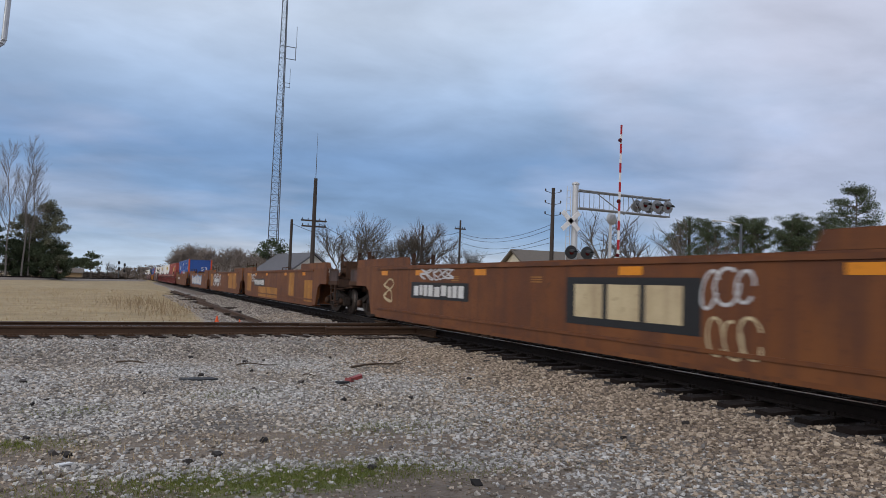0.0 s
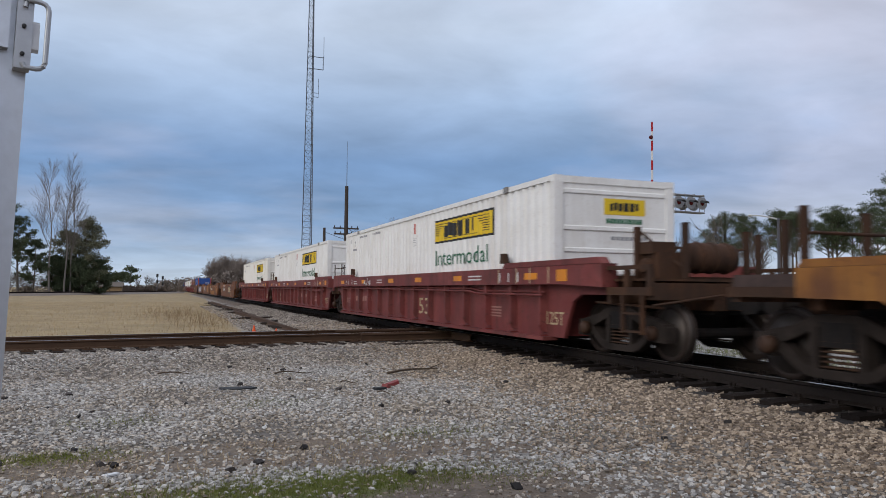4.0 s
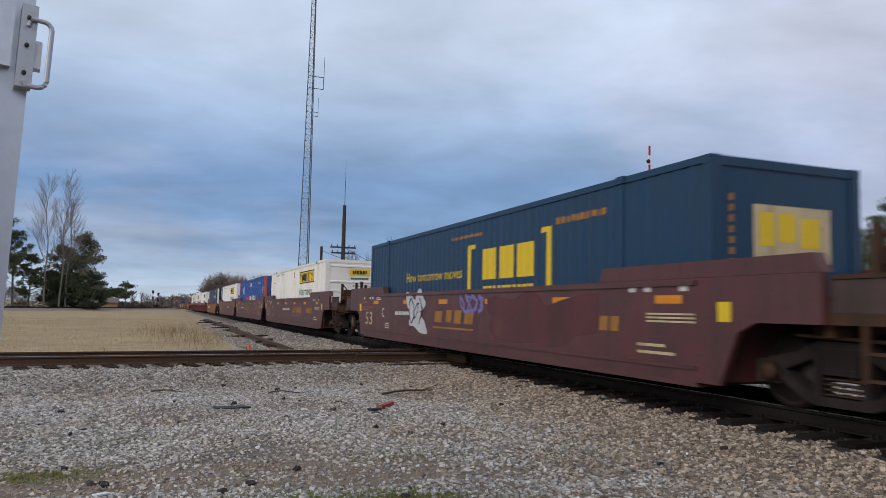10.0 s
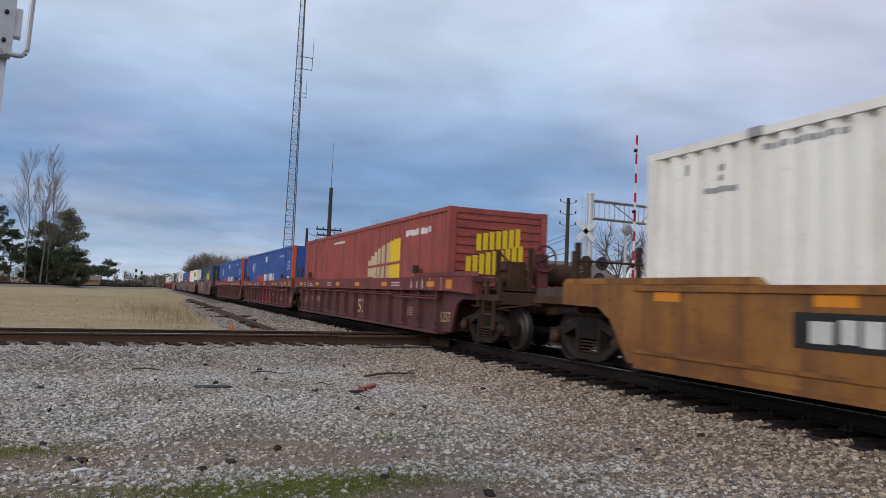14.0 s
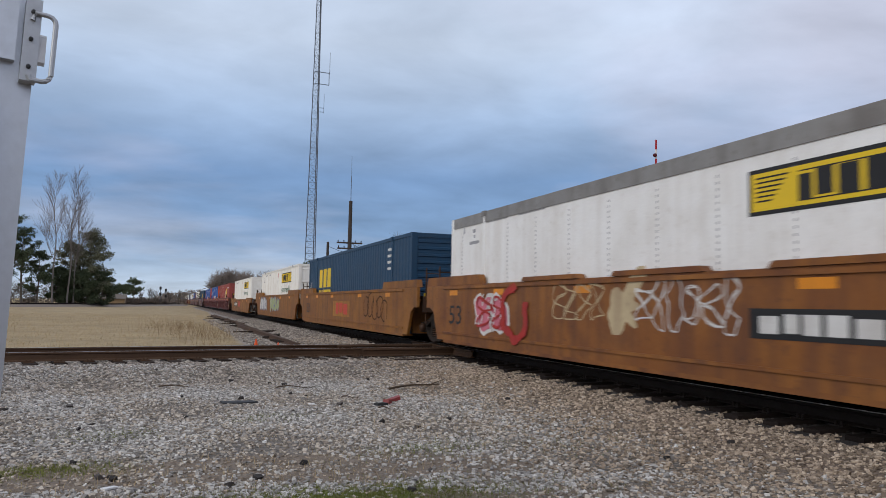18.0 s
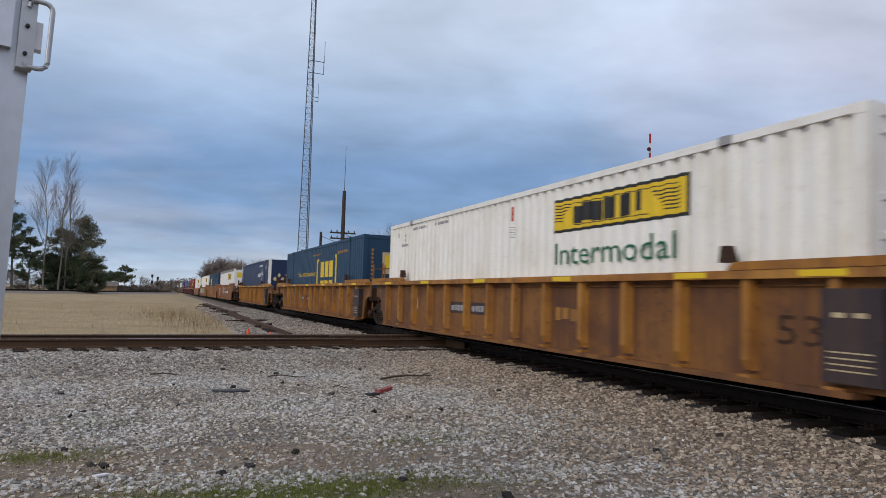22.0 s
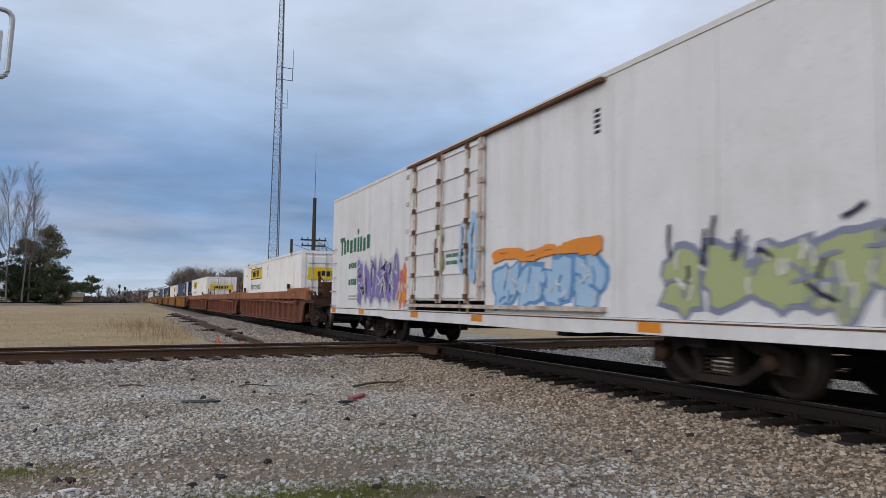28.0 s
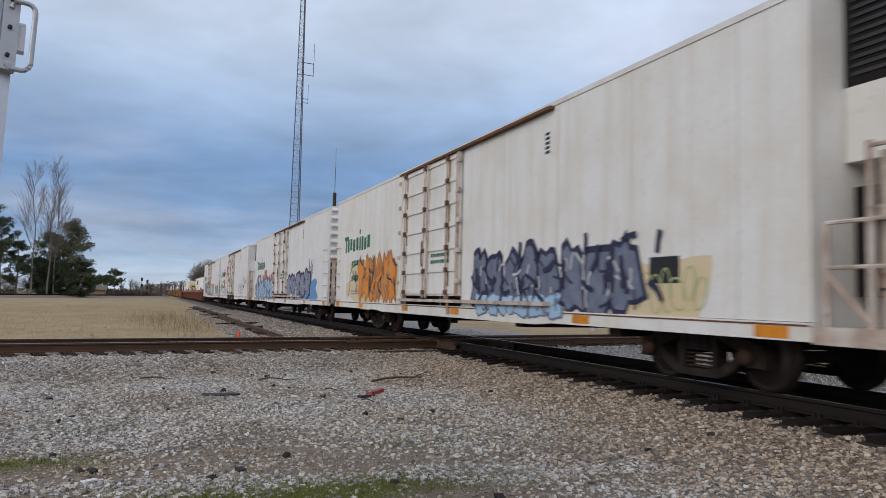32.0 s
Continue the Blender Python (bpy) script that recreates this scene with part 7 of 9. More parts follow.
lump("red_fragment", "debris_red", "orange-red plastic shard leaning on stones", "debris", -10.75, 3.16, [(-0.04, -0.07), (0.05, -0.06), (0.04, 0.09), (-0.05, 0.06)], 0.06, 50, -12)
lump("rubber_scrap", "rubber", "small dark rubber chip beside red plastic", "debris", -10.6, 3.02, [(-0.05, -0.09), (0.05, -0.07), (0.04, 0.1), (-0.05, 0.07)], 0.035, 10)
lump("white_litter", "gate_white", "scrap of white litter on the gravel", "litter", -6.35, -0.35, [(-0.03, -0.06), (0.03, -0.05), (0.02, 0.06), (-0.03, 0.05)], 0.012, 30)
lump("white_litter", "gate_white", "small white scrap of litter on stones", "litter", -10.9, 2.05, [(-0.03, -0.04), (0.02, -0.03), (0.03, 0.05), (-0.02, 0.03)], 0.015)


def stick(x, y, length, turn, r=0.014, fork=False):
    bm = bmesh.new()
    pts = [Vector((length * (i / 6 - 0.5), 0.05 * length * math.sin(2.2 * i / 3 + x), 0.015 + 0.02 * math.sin(i))) for i in range(7)]
    run(bm, pts, [r * (1 - 0.1 * i) for i in range(7)], 6)
    if fork:
        tube(bm, pts[3], pts[3] + Vector((0.28 * length, 0.14 * length, 0.03)), r * 0.6, r * 0.3, 5)
    ob = new("twig", shell("twig", bm, "twig"))
    ob.matrix_basis = pose(x, y, float(ground_z(np.array(x), np.array(y))) + 0.02, 0, 0, turn)
    return tagged(ob, "dead brown twig lying on the gravel", "twig", "twigs on the gravel")


stick(-12.6, 4.55, 2.0, 112, 0.02, True)
stick(-13.6, 0.3, 0.75, 75)
stick(-13.2, 2.2, 0.7, 95)
stick(-11.4, 2.75, 0.3, 100, 0.01)
stick(-10.2, 3.0, 0.25, 80, 0.01)


def cone(x, y, h):
    c = thing("marker_cone", "small orange marker cone standing by the siding", "traffic cone", "orange marker cones", pose(x, y, float(ground_z(np.array(x), np.array(y)))))
    bm = bmesh.new()
    lathe(bm, [(h * 0.27, 0.02), (h * 0.25, 0.05), (h * 0.07, h), (h * 0.05, h + 0.01)], "z", sides=16)
    part("cone_body", bm, "cone", c)
    bm = bmesh.new()
    box(bm, -h * 0.33, h * 0.33, -h * 0.33, h * 0.33, 0, 0.025)
    bevelled(bm, 0.008)
    part("cone_base", bm, "cone", c)


cone(-23.88, 2.68, 0.29)
cone(-23.8, 3.36, 0.21)

# old siding: lifted rails and ties lying beside the main line
siding = thing("lifted_siding", "dark lifted rails and old ties lying in ballast", "scrap rails", "", pose(-50, 4.1, float(ground_z(np.array(-50.0), np.array(4.1))) - 0.02))
for k, (a, b, oy, tw) in enumerate(((-26, 4, 0.0, 0.6), (-27, -2, 0.35, -0.3), (1, 26.5, 0.1, -0.5), (6, 25.5, -0.25, 0.4))):
    part("rail", rail_mesh(b - a), "rail", siding, "", pose(a, oy, 0.05, 0, 0, -90 + tw))
for k in range(11):
    part("tie", TIES[k % 5], "tie", siding, "", pose(-24 + 4.7 * k, 0.1 * math.sin(3 * k), 0.13, 0, 0, 70 + 35 * math.sin(2.1 * k)))

# far connecting curve on its low bank
curve_pts = [(-92, -62), (-106, -38), (-123, -21), (-150, -12), (-188, -1.5), (-225, 3.2)]
bank_v, bank_f, rail_v, rail_f = [], [], [], []
dense = []
for (a, b), (c, d) in zip(curve_pts, curve_pts[1:]):
    for i in range(8):
        dense.append((a + (c - a) * i / 8, b + (d - b) * i / 8))
for i, (a, b) in enumerate(dense):
    c, d = dense[min(i + 1, len(dense) - 1)] if i < len(dense) - 1 else (a + a - dense[i - 1][0], b + b - dense[i - 1][1])
    n = Vector((-(d - b), c - a)).normalized()
    g = float(ground_z(np.array(a), np.array(b)))
    for o, z in ((-3.6, -0.05), (-1.7, 0.34), (1.7, 0.34), (3.6, -0.05)):
        bank_v.append((a + n.x * o, b + n.y * o, g + z))
    for o in (-0.85, -0.65, 0.65, 0.85):
        for z in (0.33, 0.56):
            rail_v.append((a + n.x * o, b + n.y * o, g + z))
for i in range(len(dense) - 1):
    bank_f += [(4 * i + k, 4 * i + 4 + k, 4 * i + 5 + k, 4 * i + 1 + k) for k in range(3)]
    for s in (0, 4):
        q = 8 * i + s
        rail_f += [(q, q + 8, q + 9, q + 1), (q + 1, q + 9, q + 11, q + 3), (q + 3, q + 11, q + 10, q + 2)]
curve = thing("connecting_track", "distant curved track on a pale gravel bank", "railway track", kind="structure")
part("bank", quick("bank", bank_v, bank_f, "brown_stone"), "brown_stone", curve)
# borrows the dark tie colour for the thin black rails
part("rail", quick("rail", rail_v, rail_f, "shaded_tie"), "rail", curve)

# ---- equipment shelter beside the camera ----
shelter = thing("equipment_shelter", "tall brushed-aluminium equipment shelter with a looped handle", "equipment cabinet", "", pose(-2.36, -0.455, float(ground_z(np.array(-2.36), np.array(-0.41))) - 0.03, -1.7, 0, 14))
bm = bmesh.new()
box(bm, -1.7, 0.0, -1.6, 0.0, 0.0, 2.95)
bevelled(bm, 0.018)
part("cabinet_body", bm, "polished", shelter)
bm = bmesh.new()
for y0, y1, z0, z1 in ((-1.45, -0.075, 0.25, 2.13),):
    box(bm, 0.001, 0.022, y0, y1, z0, z1)
bmesh.ops.bevel(bm, geom=[e for e in bm.edges if abs((e.verts[0].co - e.verts[1].co).x) > 0.01], offset=0.06, segments=5, affect="EDGES")
bevelled(bm, 0.005)
part("door", bm, "polished", shelter, "brushed metal door with rounded corners")
bm = bmesh.new()
box(bm, 0.001, 0.03, -1.5, -0.05, 2.19, 2.9)
bevelled(bm, 0.02)
part("upper_panel", bm, "polished", shelter)
bm = bmesh.new()
box(bm, 0.0, 0.045, -0.035, 0.006, 2.135, 2.375)
bevelled(bm, 0.006)
part("handle_plate", bm, "steel", shelter)
bm = bmesh.new()
arc = [(-0.015, 2.15), (-0.01, 2.138), (0.02, 2.138)] + [(0.02 + 0.022 * math.sin(a), 2.16 - 0.022 * math.cos(a)) for a in (0.5, 1.0, 1.5)] + [(0.043, 2.31)] + [(0.021 + 0.022 * math.cos(a), 2.31 + 0.022 * math.sin(a)) for a in (0.5, 1.0, 1.5)] + [(-0.01, 2.332), (-0.016, 2.31)]
run(bm, [(0.05, a, b) for a, b in arc], 0.0072, 10)
part("loop_handle", bm, "steel", shelter, "bent steel loop handle")
bm = bmesh.new()
prism(bm, [(0.005, 2.28), (0.005, 2.21), (0.018, 2.185), (0.024, 2.195), (0.02, 2.27)], 0.004, 0.024)
part("latch", bm, "mast", shelter, "", pose(0.02, 0, 0, 0, 0, 0))
for z in (2.175, 2.255, 2.335):
    bm = bmesh.new()
    lathe(bm, [(0.006, 0), (0.006, 0.008), (0.003, 0.01)], "x", (0.045, -0.016, z), 10)
    part("bolt", bm, "rubber", shelter)

# ---- lattice tower ----
tower = thing("radio_tower", "slender grey lattice radio tower with side antennas", "radio tower", "", pose(-88.55, 16.05, 0.3))


def tower_half(z):
    return 0.80 - 0.0125 * z


TOP = 56.0
for k in range(3):
    bm = bmesh.new()
    a = 2 * math.pi * k / 3 + 0.5
    run(bm, [(tower_half(z0) * math.cos(a), tower_half(z0) * math.sin(a), z0) for z0 in (0, TOP)], 0.055, 6)
    part("tower_leg", bm, "tower", tower)
bm = bmesh.new()
z, i = 0.0, 0
while z < TOP - 0.6:
    r0, r1 = tower_half(z), tower_half(z + 0.72)
    for k in range(3):
        a, b = 2 * math.pi * k / 3 + 0.5, 2 * math.pi * (k + 1) / 3 + 0.5
        if i % 2:
            a, b = b, a
        tube(bm, (r0 * math.cos(a), r0 * math.sin(a), z), (r1 * math.cos(b), r1 * math.sin(b), z + 0.72), 0.018, sides=4)
        tube(bm, (r0 * math.cos(a), r0 * math.sin(a), z), (r0 * math.cos(b), r0 * math.sin(b), z), 0.018, sides=4)
    z += 0.72
    i += 1
tagged(part("lacing", bm, "tower", tower), kind="stuff")
bm = bmesh.new()
for z in (29.7, 28.2):
    tube(bm, (0, -0.3, z), (0.2, 1.45, z - 0.1), 0.05, sides=6)
tube(bm, (0.2, 1.45, 28.05), (0.2, 1.45, 29.7), 0.05, sides=6)
tube(bm, (0.2, 1.5, 29.6), (0.2, 1.5, 32.2), 0.03, sides=6)
part("side_antenna", bm, "tower", tower)
bm = bmesh.new()
tube(bm, (0, 0.3, 25.2), (0, 0.95, 25.2), 0.04, sides=6)
tube(bm, (0, 0.3, 24.7), (0, 0.95, 24.7), 0.04, sides=6)
tube(bm, (0, 0.95, 24.6), (0, 0.95, 27.0), 0.025, sides=6)
part("side_antenna", bm, "tower", tower)


# ---- poles and wires ----
def utility_pole(x, y, h, r, arms, label, antenna=0.0, lean=0.0, turn=0.0):
    p = thing("utility_pole", label, "utility pole", "", pose(x, y, 0.1, 0, lean, turn))
    bm = bmesh.new()
    tube(bm, (0, 0, 0), (0, 0, h), r, r * 0.7, 10)
    part("pole", bm, "wood_pole", p)
    for z, w in arms:
        bm = bmesh.new()
        box(bm, -0.06, 0.06, -w, w, z - 0.06, z + 0.06)
        bevelled(bm, 0.01)
        a = part("crossarm", bm, "wood_pole", p)
        for k in range(5):
            yy = -w + 0.1 + k * (2 * w - 0.2) / 4
            if abs(yy) > 0.2:
                bm = bmesh.new()
                lathe(bm, [(0.02, 0.06), (0.05, 0.1), (0.035, 0.14), (0.05, 0.18), (0.02, 0.22)], "z", (0, yy, z), 8)
                part("insulator", bm, "rubber", a)
    if antenna:
        bm = bmesh.new()
        tube(bm, (0, 0, h), (0, 0, h + antenna * 0.55), 0.03, sides=6)
        tube(bm, (0, 0, h + antenna * 0.55), (0, 0, h + antenna), 0.015, sides=6)
        part("whip_antenna", bm, "tower", p)
    return p


utility_pole(-58.43, 13.68, 9.8, 0.2, ((6.36, 1.05), (5.9, 1.0)), "dark wooden pole with two crossarms and whip antenna", 3.7)
utility_pole(-60.77, 12.38, 6.55, 0.15, (), "short dark wooden pole beside the line")
utility_pole(-44.26, 27.3, 8.65, 0.17, (), "weathered wooden pole carrying wires on brackets")
utility_pole(-68.24, 31.15, 8.3, 0.13, ((7.4, 0.6),), "thin distant wooden pole with a short crossarm")
utility_pole(-69.8, 27.45, 7.6, 0.15, (), "leaning bare wooden pole near the trees", 0, 4)
utility_pole(-56.3, 50.3, 9.0, 0.14, (), "dark pole standing among the pines")
for z in (8.4, 7.6, 6.8):
    bm = bmesh.new()
    for s in (-1, 1):
        tube(bm, (0, 0, z - 0.15), (0.12 * s, 0.55 * s, z), 0.02, sides=5)
        lathe(bm, [(0.05, 0), (0.05, 0.15), (0.02, 0.18)], "z", (0.12 * s, 0.55 * s, z), 8)
    tagged(new("insulator_bracket", shell("insulator_bracket", bm, "wood_pole")), "insulator bracket on the wooden pole", "bracket", "pole brackets").matrix_basis = pose(-44.26, 27.3, 0.1)


def wire(p, q, sag, r=0.018):
    bm = bmesh.new()
    p, q = Vector(p), Vector(q)
    n = 14
    pts = [p.lerp(q, i / n) - Vector((0, 0, sag * 4 * (i / n) * (1 - i / n))) for i in range(n + 1)]
    run(bm, pts, r, 4)
    tagged(new("overhead_wire", shell("overhead_wire", bm, "rubber")), "thin dark overhead wire sagging between poles", "wire", "overhead wires")


for z in (6.2, 5.9, 5.3):
    wire((-44.26, 27.3, z), (-68.24, 31.15, z + 0.9), 0.8)
wire((-44.26, 27.3, 4.9), (-90, 36, 5.6), 0.6)
wire((-58.43, 13.7, 6.5), (-69.8, 27.45, 5.0), 0.9)
wire((-60.77, 12.4, 6.3), (-53.8, 22.0, 3.4), 0.4)
wire((-69.8, 27.45, 6.6), (-68.24, 31.15, 7.2), 0.2)

# ---- crossing signals ----
gantry = thing("signal_gantry", "aluminium cantilever crossing signal with three lamp pairs", "crossing signal", "", pose(-28.4, 18.7, 0.2))
bm = bmesh.new()
tube(bm, (0, 0, 0), (0, 0, 6.2), 0.16, 0.14, 16)
lathe(bm, [(0.17, 6.2), (0.17, 6.28), (0.05, 6.34)], "z", sides=12)
part("mast", bm, "mast", gantry)
for z, x in ((5.95, 0.18), (5.95, -0.18), (5.14, 0.18), (5.14, -0.18)):
    bm = bmesh.new()
    tube(bm, (x, 0.1, z), (x * 0.6, 5.35, z - 0.05), 0.04, sides=8)
    part("arm_tube", bm, "grey_steel", gantry)
for k in range(10):
    bm = bmesh.new()
    y = 0.35 + 0.55 * k
    for x in (0.17, -0.17):
        tube(bm, (x, y, 5.13), (x, y, 5.95), 0.014, sides=6)
    tube(bm, (0.17, y, 5.95), (-0.17, y, 5.95), 0.02, sides=6)
    part("arm_brace", bm, "grey_steel", gantry)
for y0, y1, z0, z1 in ((1.0, 2.6, 5.9, 5.0), (2.6, 3.4, 5.0, 5.9), (3.0, 3.6, 5.9, 5.05)):
    bm = bmesh.new()
    tube(bm, (0.18, y0, z0), (0.17, y1, z1), 0.025, sides=6)
    part("arm_diagonal", bm, "grey_steel", gantry)
bm = bmesh.new()
for y in (-0.45, -0.25):
    tube(bm, (0.0, y, 0.6), (0.0, y, 6.1), 0.018, sides=6)
for z in np.arange(0.8, 6.1, 0.3):
    tube(bm, (0.0, -0.45, z), (0.0, -0.25, z), 0.012, sides=5)
part("ladder", bm, "steel", gantry)


def flasher(parent, x, y, z, r=0.26, back="grey_steel"):
    bm = bmesh.new()
    lathe(bm, [(0.12, -0.32), (0.17, -0.28), (0.19, -0.02), (r, -0.01), (r, 0.012), (0.13, 0.014), (0.12, 0.03)], "x", (x, y, z), 20)
    lamp = part("lamp_housing", bm, back, parent)
    bm = bmesh.new()
    lathe(bm, [(0.115, 0.0), (0.11, 0.02), (0.06, 0.045), (0.01, 0.05)], "x", (x + 0.032, y, z), 16)
    part("lens", bm, "lens", lamp)
    bm = bmesh.new()
    n = 10
    a = [2.6 * (i / n - 0.5) for i in range(n + 1)]
    v = [(x + dx, y + 0.15 * math.sin(t), z + 0.15 * math.cos(t) + dz) for dx, dz in ((0.02, 0), (0.36, -0.07)) for t in a]
    part("visor", quick("visor", v, [(i, i + 1, n + 2 + i, n + 1 + i) for i in range(n)], "rubber"), "rubber", lamp)


for y in (3.75, 4.45, 5.1):
    flasher(gantry, 0.25, y, 5.53, 0.30)
    flasher(gantry, -0.35, y, 5.53, 0.30)
for y in (-0.5, 0.35):
    flasher(gantry, 0.55, y, 3.06, 0.31, "rubber")
    flasher(gantry, 0.35, y, 2.35, 0.31, "rubber")
for s in (-1, 1):
    bm = bmesh.new()
    box(bm, 0.2, 0.23, -0.6, 0.6, -0.11, 0.11)
    part("crossbuck", bm, "gate_white", gantry, "white crossbuck board", pose(0, -0.35, 4.5, 42 * s, 0, 0))
gate = thing("crossing_gate", "raised red and white striped crossing gate", "crossing gate", "", pose(-25.73, 19.05, 0.2))
bm = bmesh.new()
tube(bm, (0, 0, 0), (0, 0, 2.6), 0.08, sides=10)
box(bm, -0.3, 0.15, -0.25, 0.25, 0.7, 1.3)
part("gate_post", bm, "mast", gate)
z, i = 1.1, 0
while z < 8.2:
    bm = bmesh.new()
    w = 0.058 - 0.003 * (z - 1)
    box(bm, 0.10, 0.14, -w + 0.0, w, z, z + 0.405)
    part("gate_stripe", bm, "gate_red" if i % 2 else "gate_white", gate, "", pose(0, 0, 0, 0, 0.35, 0))
    z += 0.41
    i += 1
for zz in (2.9, 5.2, 7.8):
    bm = bmesh.new()
    lathe(bm, [(0.05, 0), (0.08, 0.05), (0.08, 0.12), (0.04, 0.14)], "x", (0.15, -0.1, zz), 12)
    part("gate_lamp", bm, "lens", gate)
post = thing("bell_post", "slim aluminium post with a round crossing bell", "signal post", "", pose(-29.12, 21.2, 0.2))
bm = bmesh.new()
tube(bm, (0, 0, 0), (0, 0, 4.75), 0.07, sides=10)
part("post", bm, "mast", post)
bm = bmesh.new()
lathe(bm, [(0.05, -0.1), (0.26, -0.06), (0.30, 0.0), (0.2, 0.08), (0.05, 0.12)], "x", (0.08, 0, 4.85), 18)
part("bell", bm, "steel", post)
lamp = thing("street_light", "tall street light with a long curved arm", "street lamp", "", pose(-42.2, 42.7, 0.2))
bm = bmesh.new()
tube(bm, (0, 0, 0), (0, 0, 6.9), 0.14, 0.09, 10)
part("lamp_post", bm, "tower", lamp)
bm = bmesh.new()
run(bm, [(-1.25 * k / 6, -1.3 * k / 6, 6.8 + 0.35 * math.sin(1.6 * k / 6)) for k in range(7)], 0.05, 6)
part("lamp_arm", bm, "mast", lamp)
bm = bmesh.new()
lathe(bm, [(0.05, 0), (0.16, 0.04), (0.18, 0.12), (0.06, 0.2)], "z", (-1.35, -1.4, 7.05), 12)
part("lamp_head", bm, "mast", lamp)


# ---- buildings beyond the line ----
def house(x, y, w, d, wall_h, roof_h, wall, roof, label, turn=0, gable="x"):
    h = thing("house", label, "house", "", pose(x, y, 0.2, 0, 0, turn))
    bm = bmesh.new()
    o = [(-w / 2, 0), (-w / 2, wall_h), (0, wall_h + roof_h), (w / 2, wall_h), (w / 2, 0)]
    prism(bm, o, -d / 2, d / 2)
    part("wall", bm, wall, h)
    for s in (-1, 1):
        bm = bmesh.new()
        a = (s * (w / 2 + 0.35), wall_h - roof_h * 0.7 / w + 0.06)
        prism(bm, [(0, wall_h + roof_h + 0.03), (0, wall_h + roof_h + 0.2), (a[0], a[1] + 0.17), a], -d / 2 - 0.35, d / 2 + 0.35)
        r = part("roof", bm, roof, h)
    for k in range(2):
        bm = bmesh.new()
        box(bm, -w / 4 + k * w / 2 - 0.45, -w / 4 + k * w / 2 + 0.45, -d / 2 - 0.03, -d / 2 + 0.02, 1.0, 2.2)
        wi = part("window", bm, "dark_glass", h)
        bm = bmesh.new()
        c = -w / 4 + k * w / 2
        for bx in ((c - 0.52, c - 0.45, 0.93, 2.27), (c + 0.45, c + 0.52, 0.93, 2.27), (c - 0.45, c + 0.45, 0.93, 1.0), (c - 0.45, c + 0.45, 2.2, 2.27)):
            box(bm, bx[0], bx[1], -d / 2 - 0.05, -d / 2 + 0.01, bx[2], bx[3])
        part("window_frame", bm, "gate_white", wi)
    return h


house(-73.1, 15.4, 4.5, 8.0, 2.3, 1.65, "siding", "shingle", "small white building with a grey shingle gable roof", 103)
house(-53.2, 32.6, 6.0, 6.4, 2.9, 1.55, "cream_siding", "brown_roof", "low cream house with a brown shingle roof", -4)
house(-62.0, 25.5, 6.0, 8.0, 1.9, 0.7, "cream_siding", "brown_roof", "low distant house with a dull brown roof", 80)
far_house = house(-186, -12.4, 4.5, 6.5, 1.5, 0.9, "weed", "brown_roof", "distant low tan house across the field", 0)


# ---- trees ----
def branch(verts, faces, p, d, length, r, depth, rnd, spread, sides=4, droop=0.0):
    steps = 3
    ring_prev = None
    for k in range(steps + 1):
        t = k / steps
        rad = r * (1 - 0.45 * t)
        x = d.orthogonal().normalized()
        y = d.cross(x)
        n = len(verts)
        for i in range(sides):
            a = 2 * math.pi * i / sides
            verts.append(tuple(p + (x * math.cos(a) + y * math.sin(a)) * rad))
        if ring_prev is not None:
            for i in range(sides):
                faces.append((ring_prev + i, ring_prev + (i + 1) % sides, n + (i + 1) % sides, n + i))
        ring_prev = n
        if k < steps:
            p = p + d * (length / steps)
            d = (d + Vector((rnd.gauss(0, 0.10), rnd.gauss(0, 0.10), rnd.gauss(0.04, 0.06) - droop))).normalized()
            if depth > 0 and k > 0 or depth > 0 and r < 0.1:
                for _ in range(rnd.choice((1, 2, 2))):
                    q = (d + Vector((rnd.gauss(0, spread), rnd.gauss(0, spread), rnd.gauss(0.12, spread * 0.6)))).normalized()
                    branch(verts, faces, p, q, length * rnd.uniform(0.5, 0.75), rad * 0.55, depth - 1, rnd, spread, 3, droop)
    if depth > 0:
        for _ in range(2):
            q = (d + Vector((rnd.gauss(0, spread), rnd.gauss(0, spread), 0.15))).normalized()
            branch(verts, faces, p, q, length * 0.7, r * 0.5, depth - 1, rnd, spread, 3, droop)


def bare_tree(x, y, h, seed, label, mat="bark", spread=0.5, first=0.32, thick=0.018, depth=4, stems=1, z=0.15, group="bare winter trees"):
    rnd = random.Random(seed)
    t = thing("bare_tree", label, "tree", group, pose(x, y, z))
    for s in range(stems):
        verts, faces = [], []
        lean = Vector((rnd.gauss(0, 0.05), rnd.gauss(0, 0.05), 1)).normalized()
        off = Vector((rnd.uniform(-0.5, 0.5), rnd.uniform(-0.9, 0.9), 0)) * (stems > 1)
        branch(verts, faces, off, lean, h * first * rnd.uniform(0.95, 1.1), h * thick, depth, rnd, spread)
        zs = max(v[2] for v in verts)
        k = h / zs * (1 if s == 0 else rnd.uniform(0.85, 1.0))
        verts = [(off.x + (a - off.x) * k, off.y + (b - off.y) * k, c * k) for a, b, c in verts]
        part("trunk", quick("trunk", verts, faces, mat), mat, t)
    return t


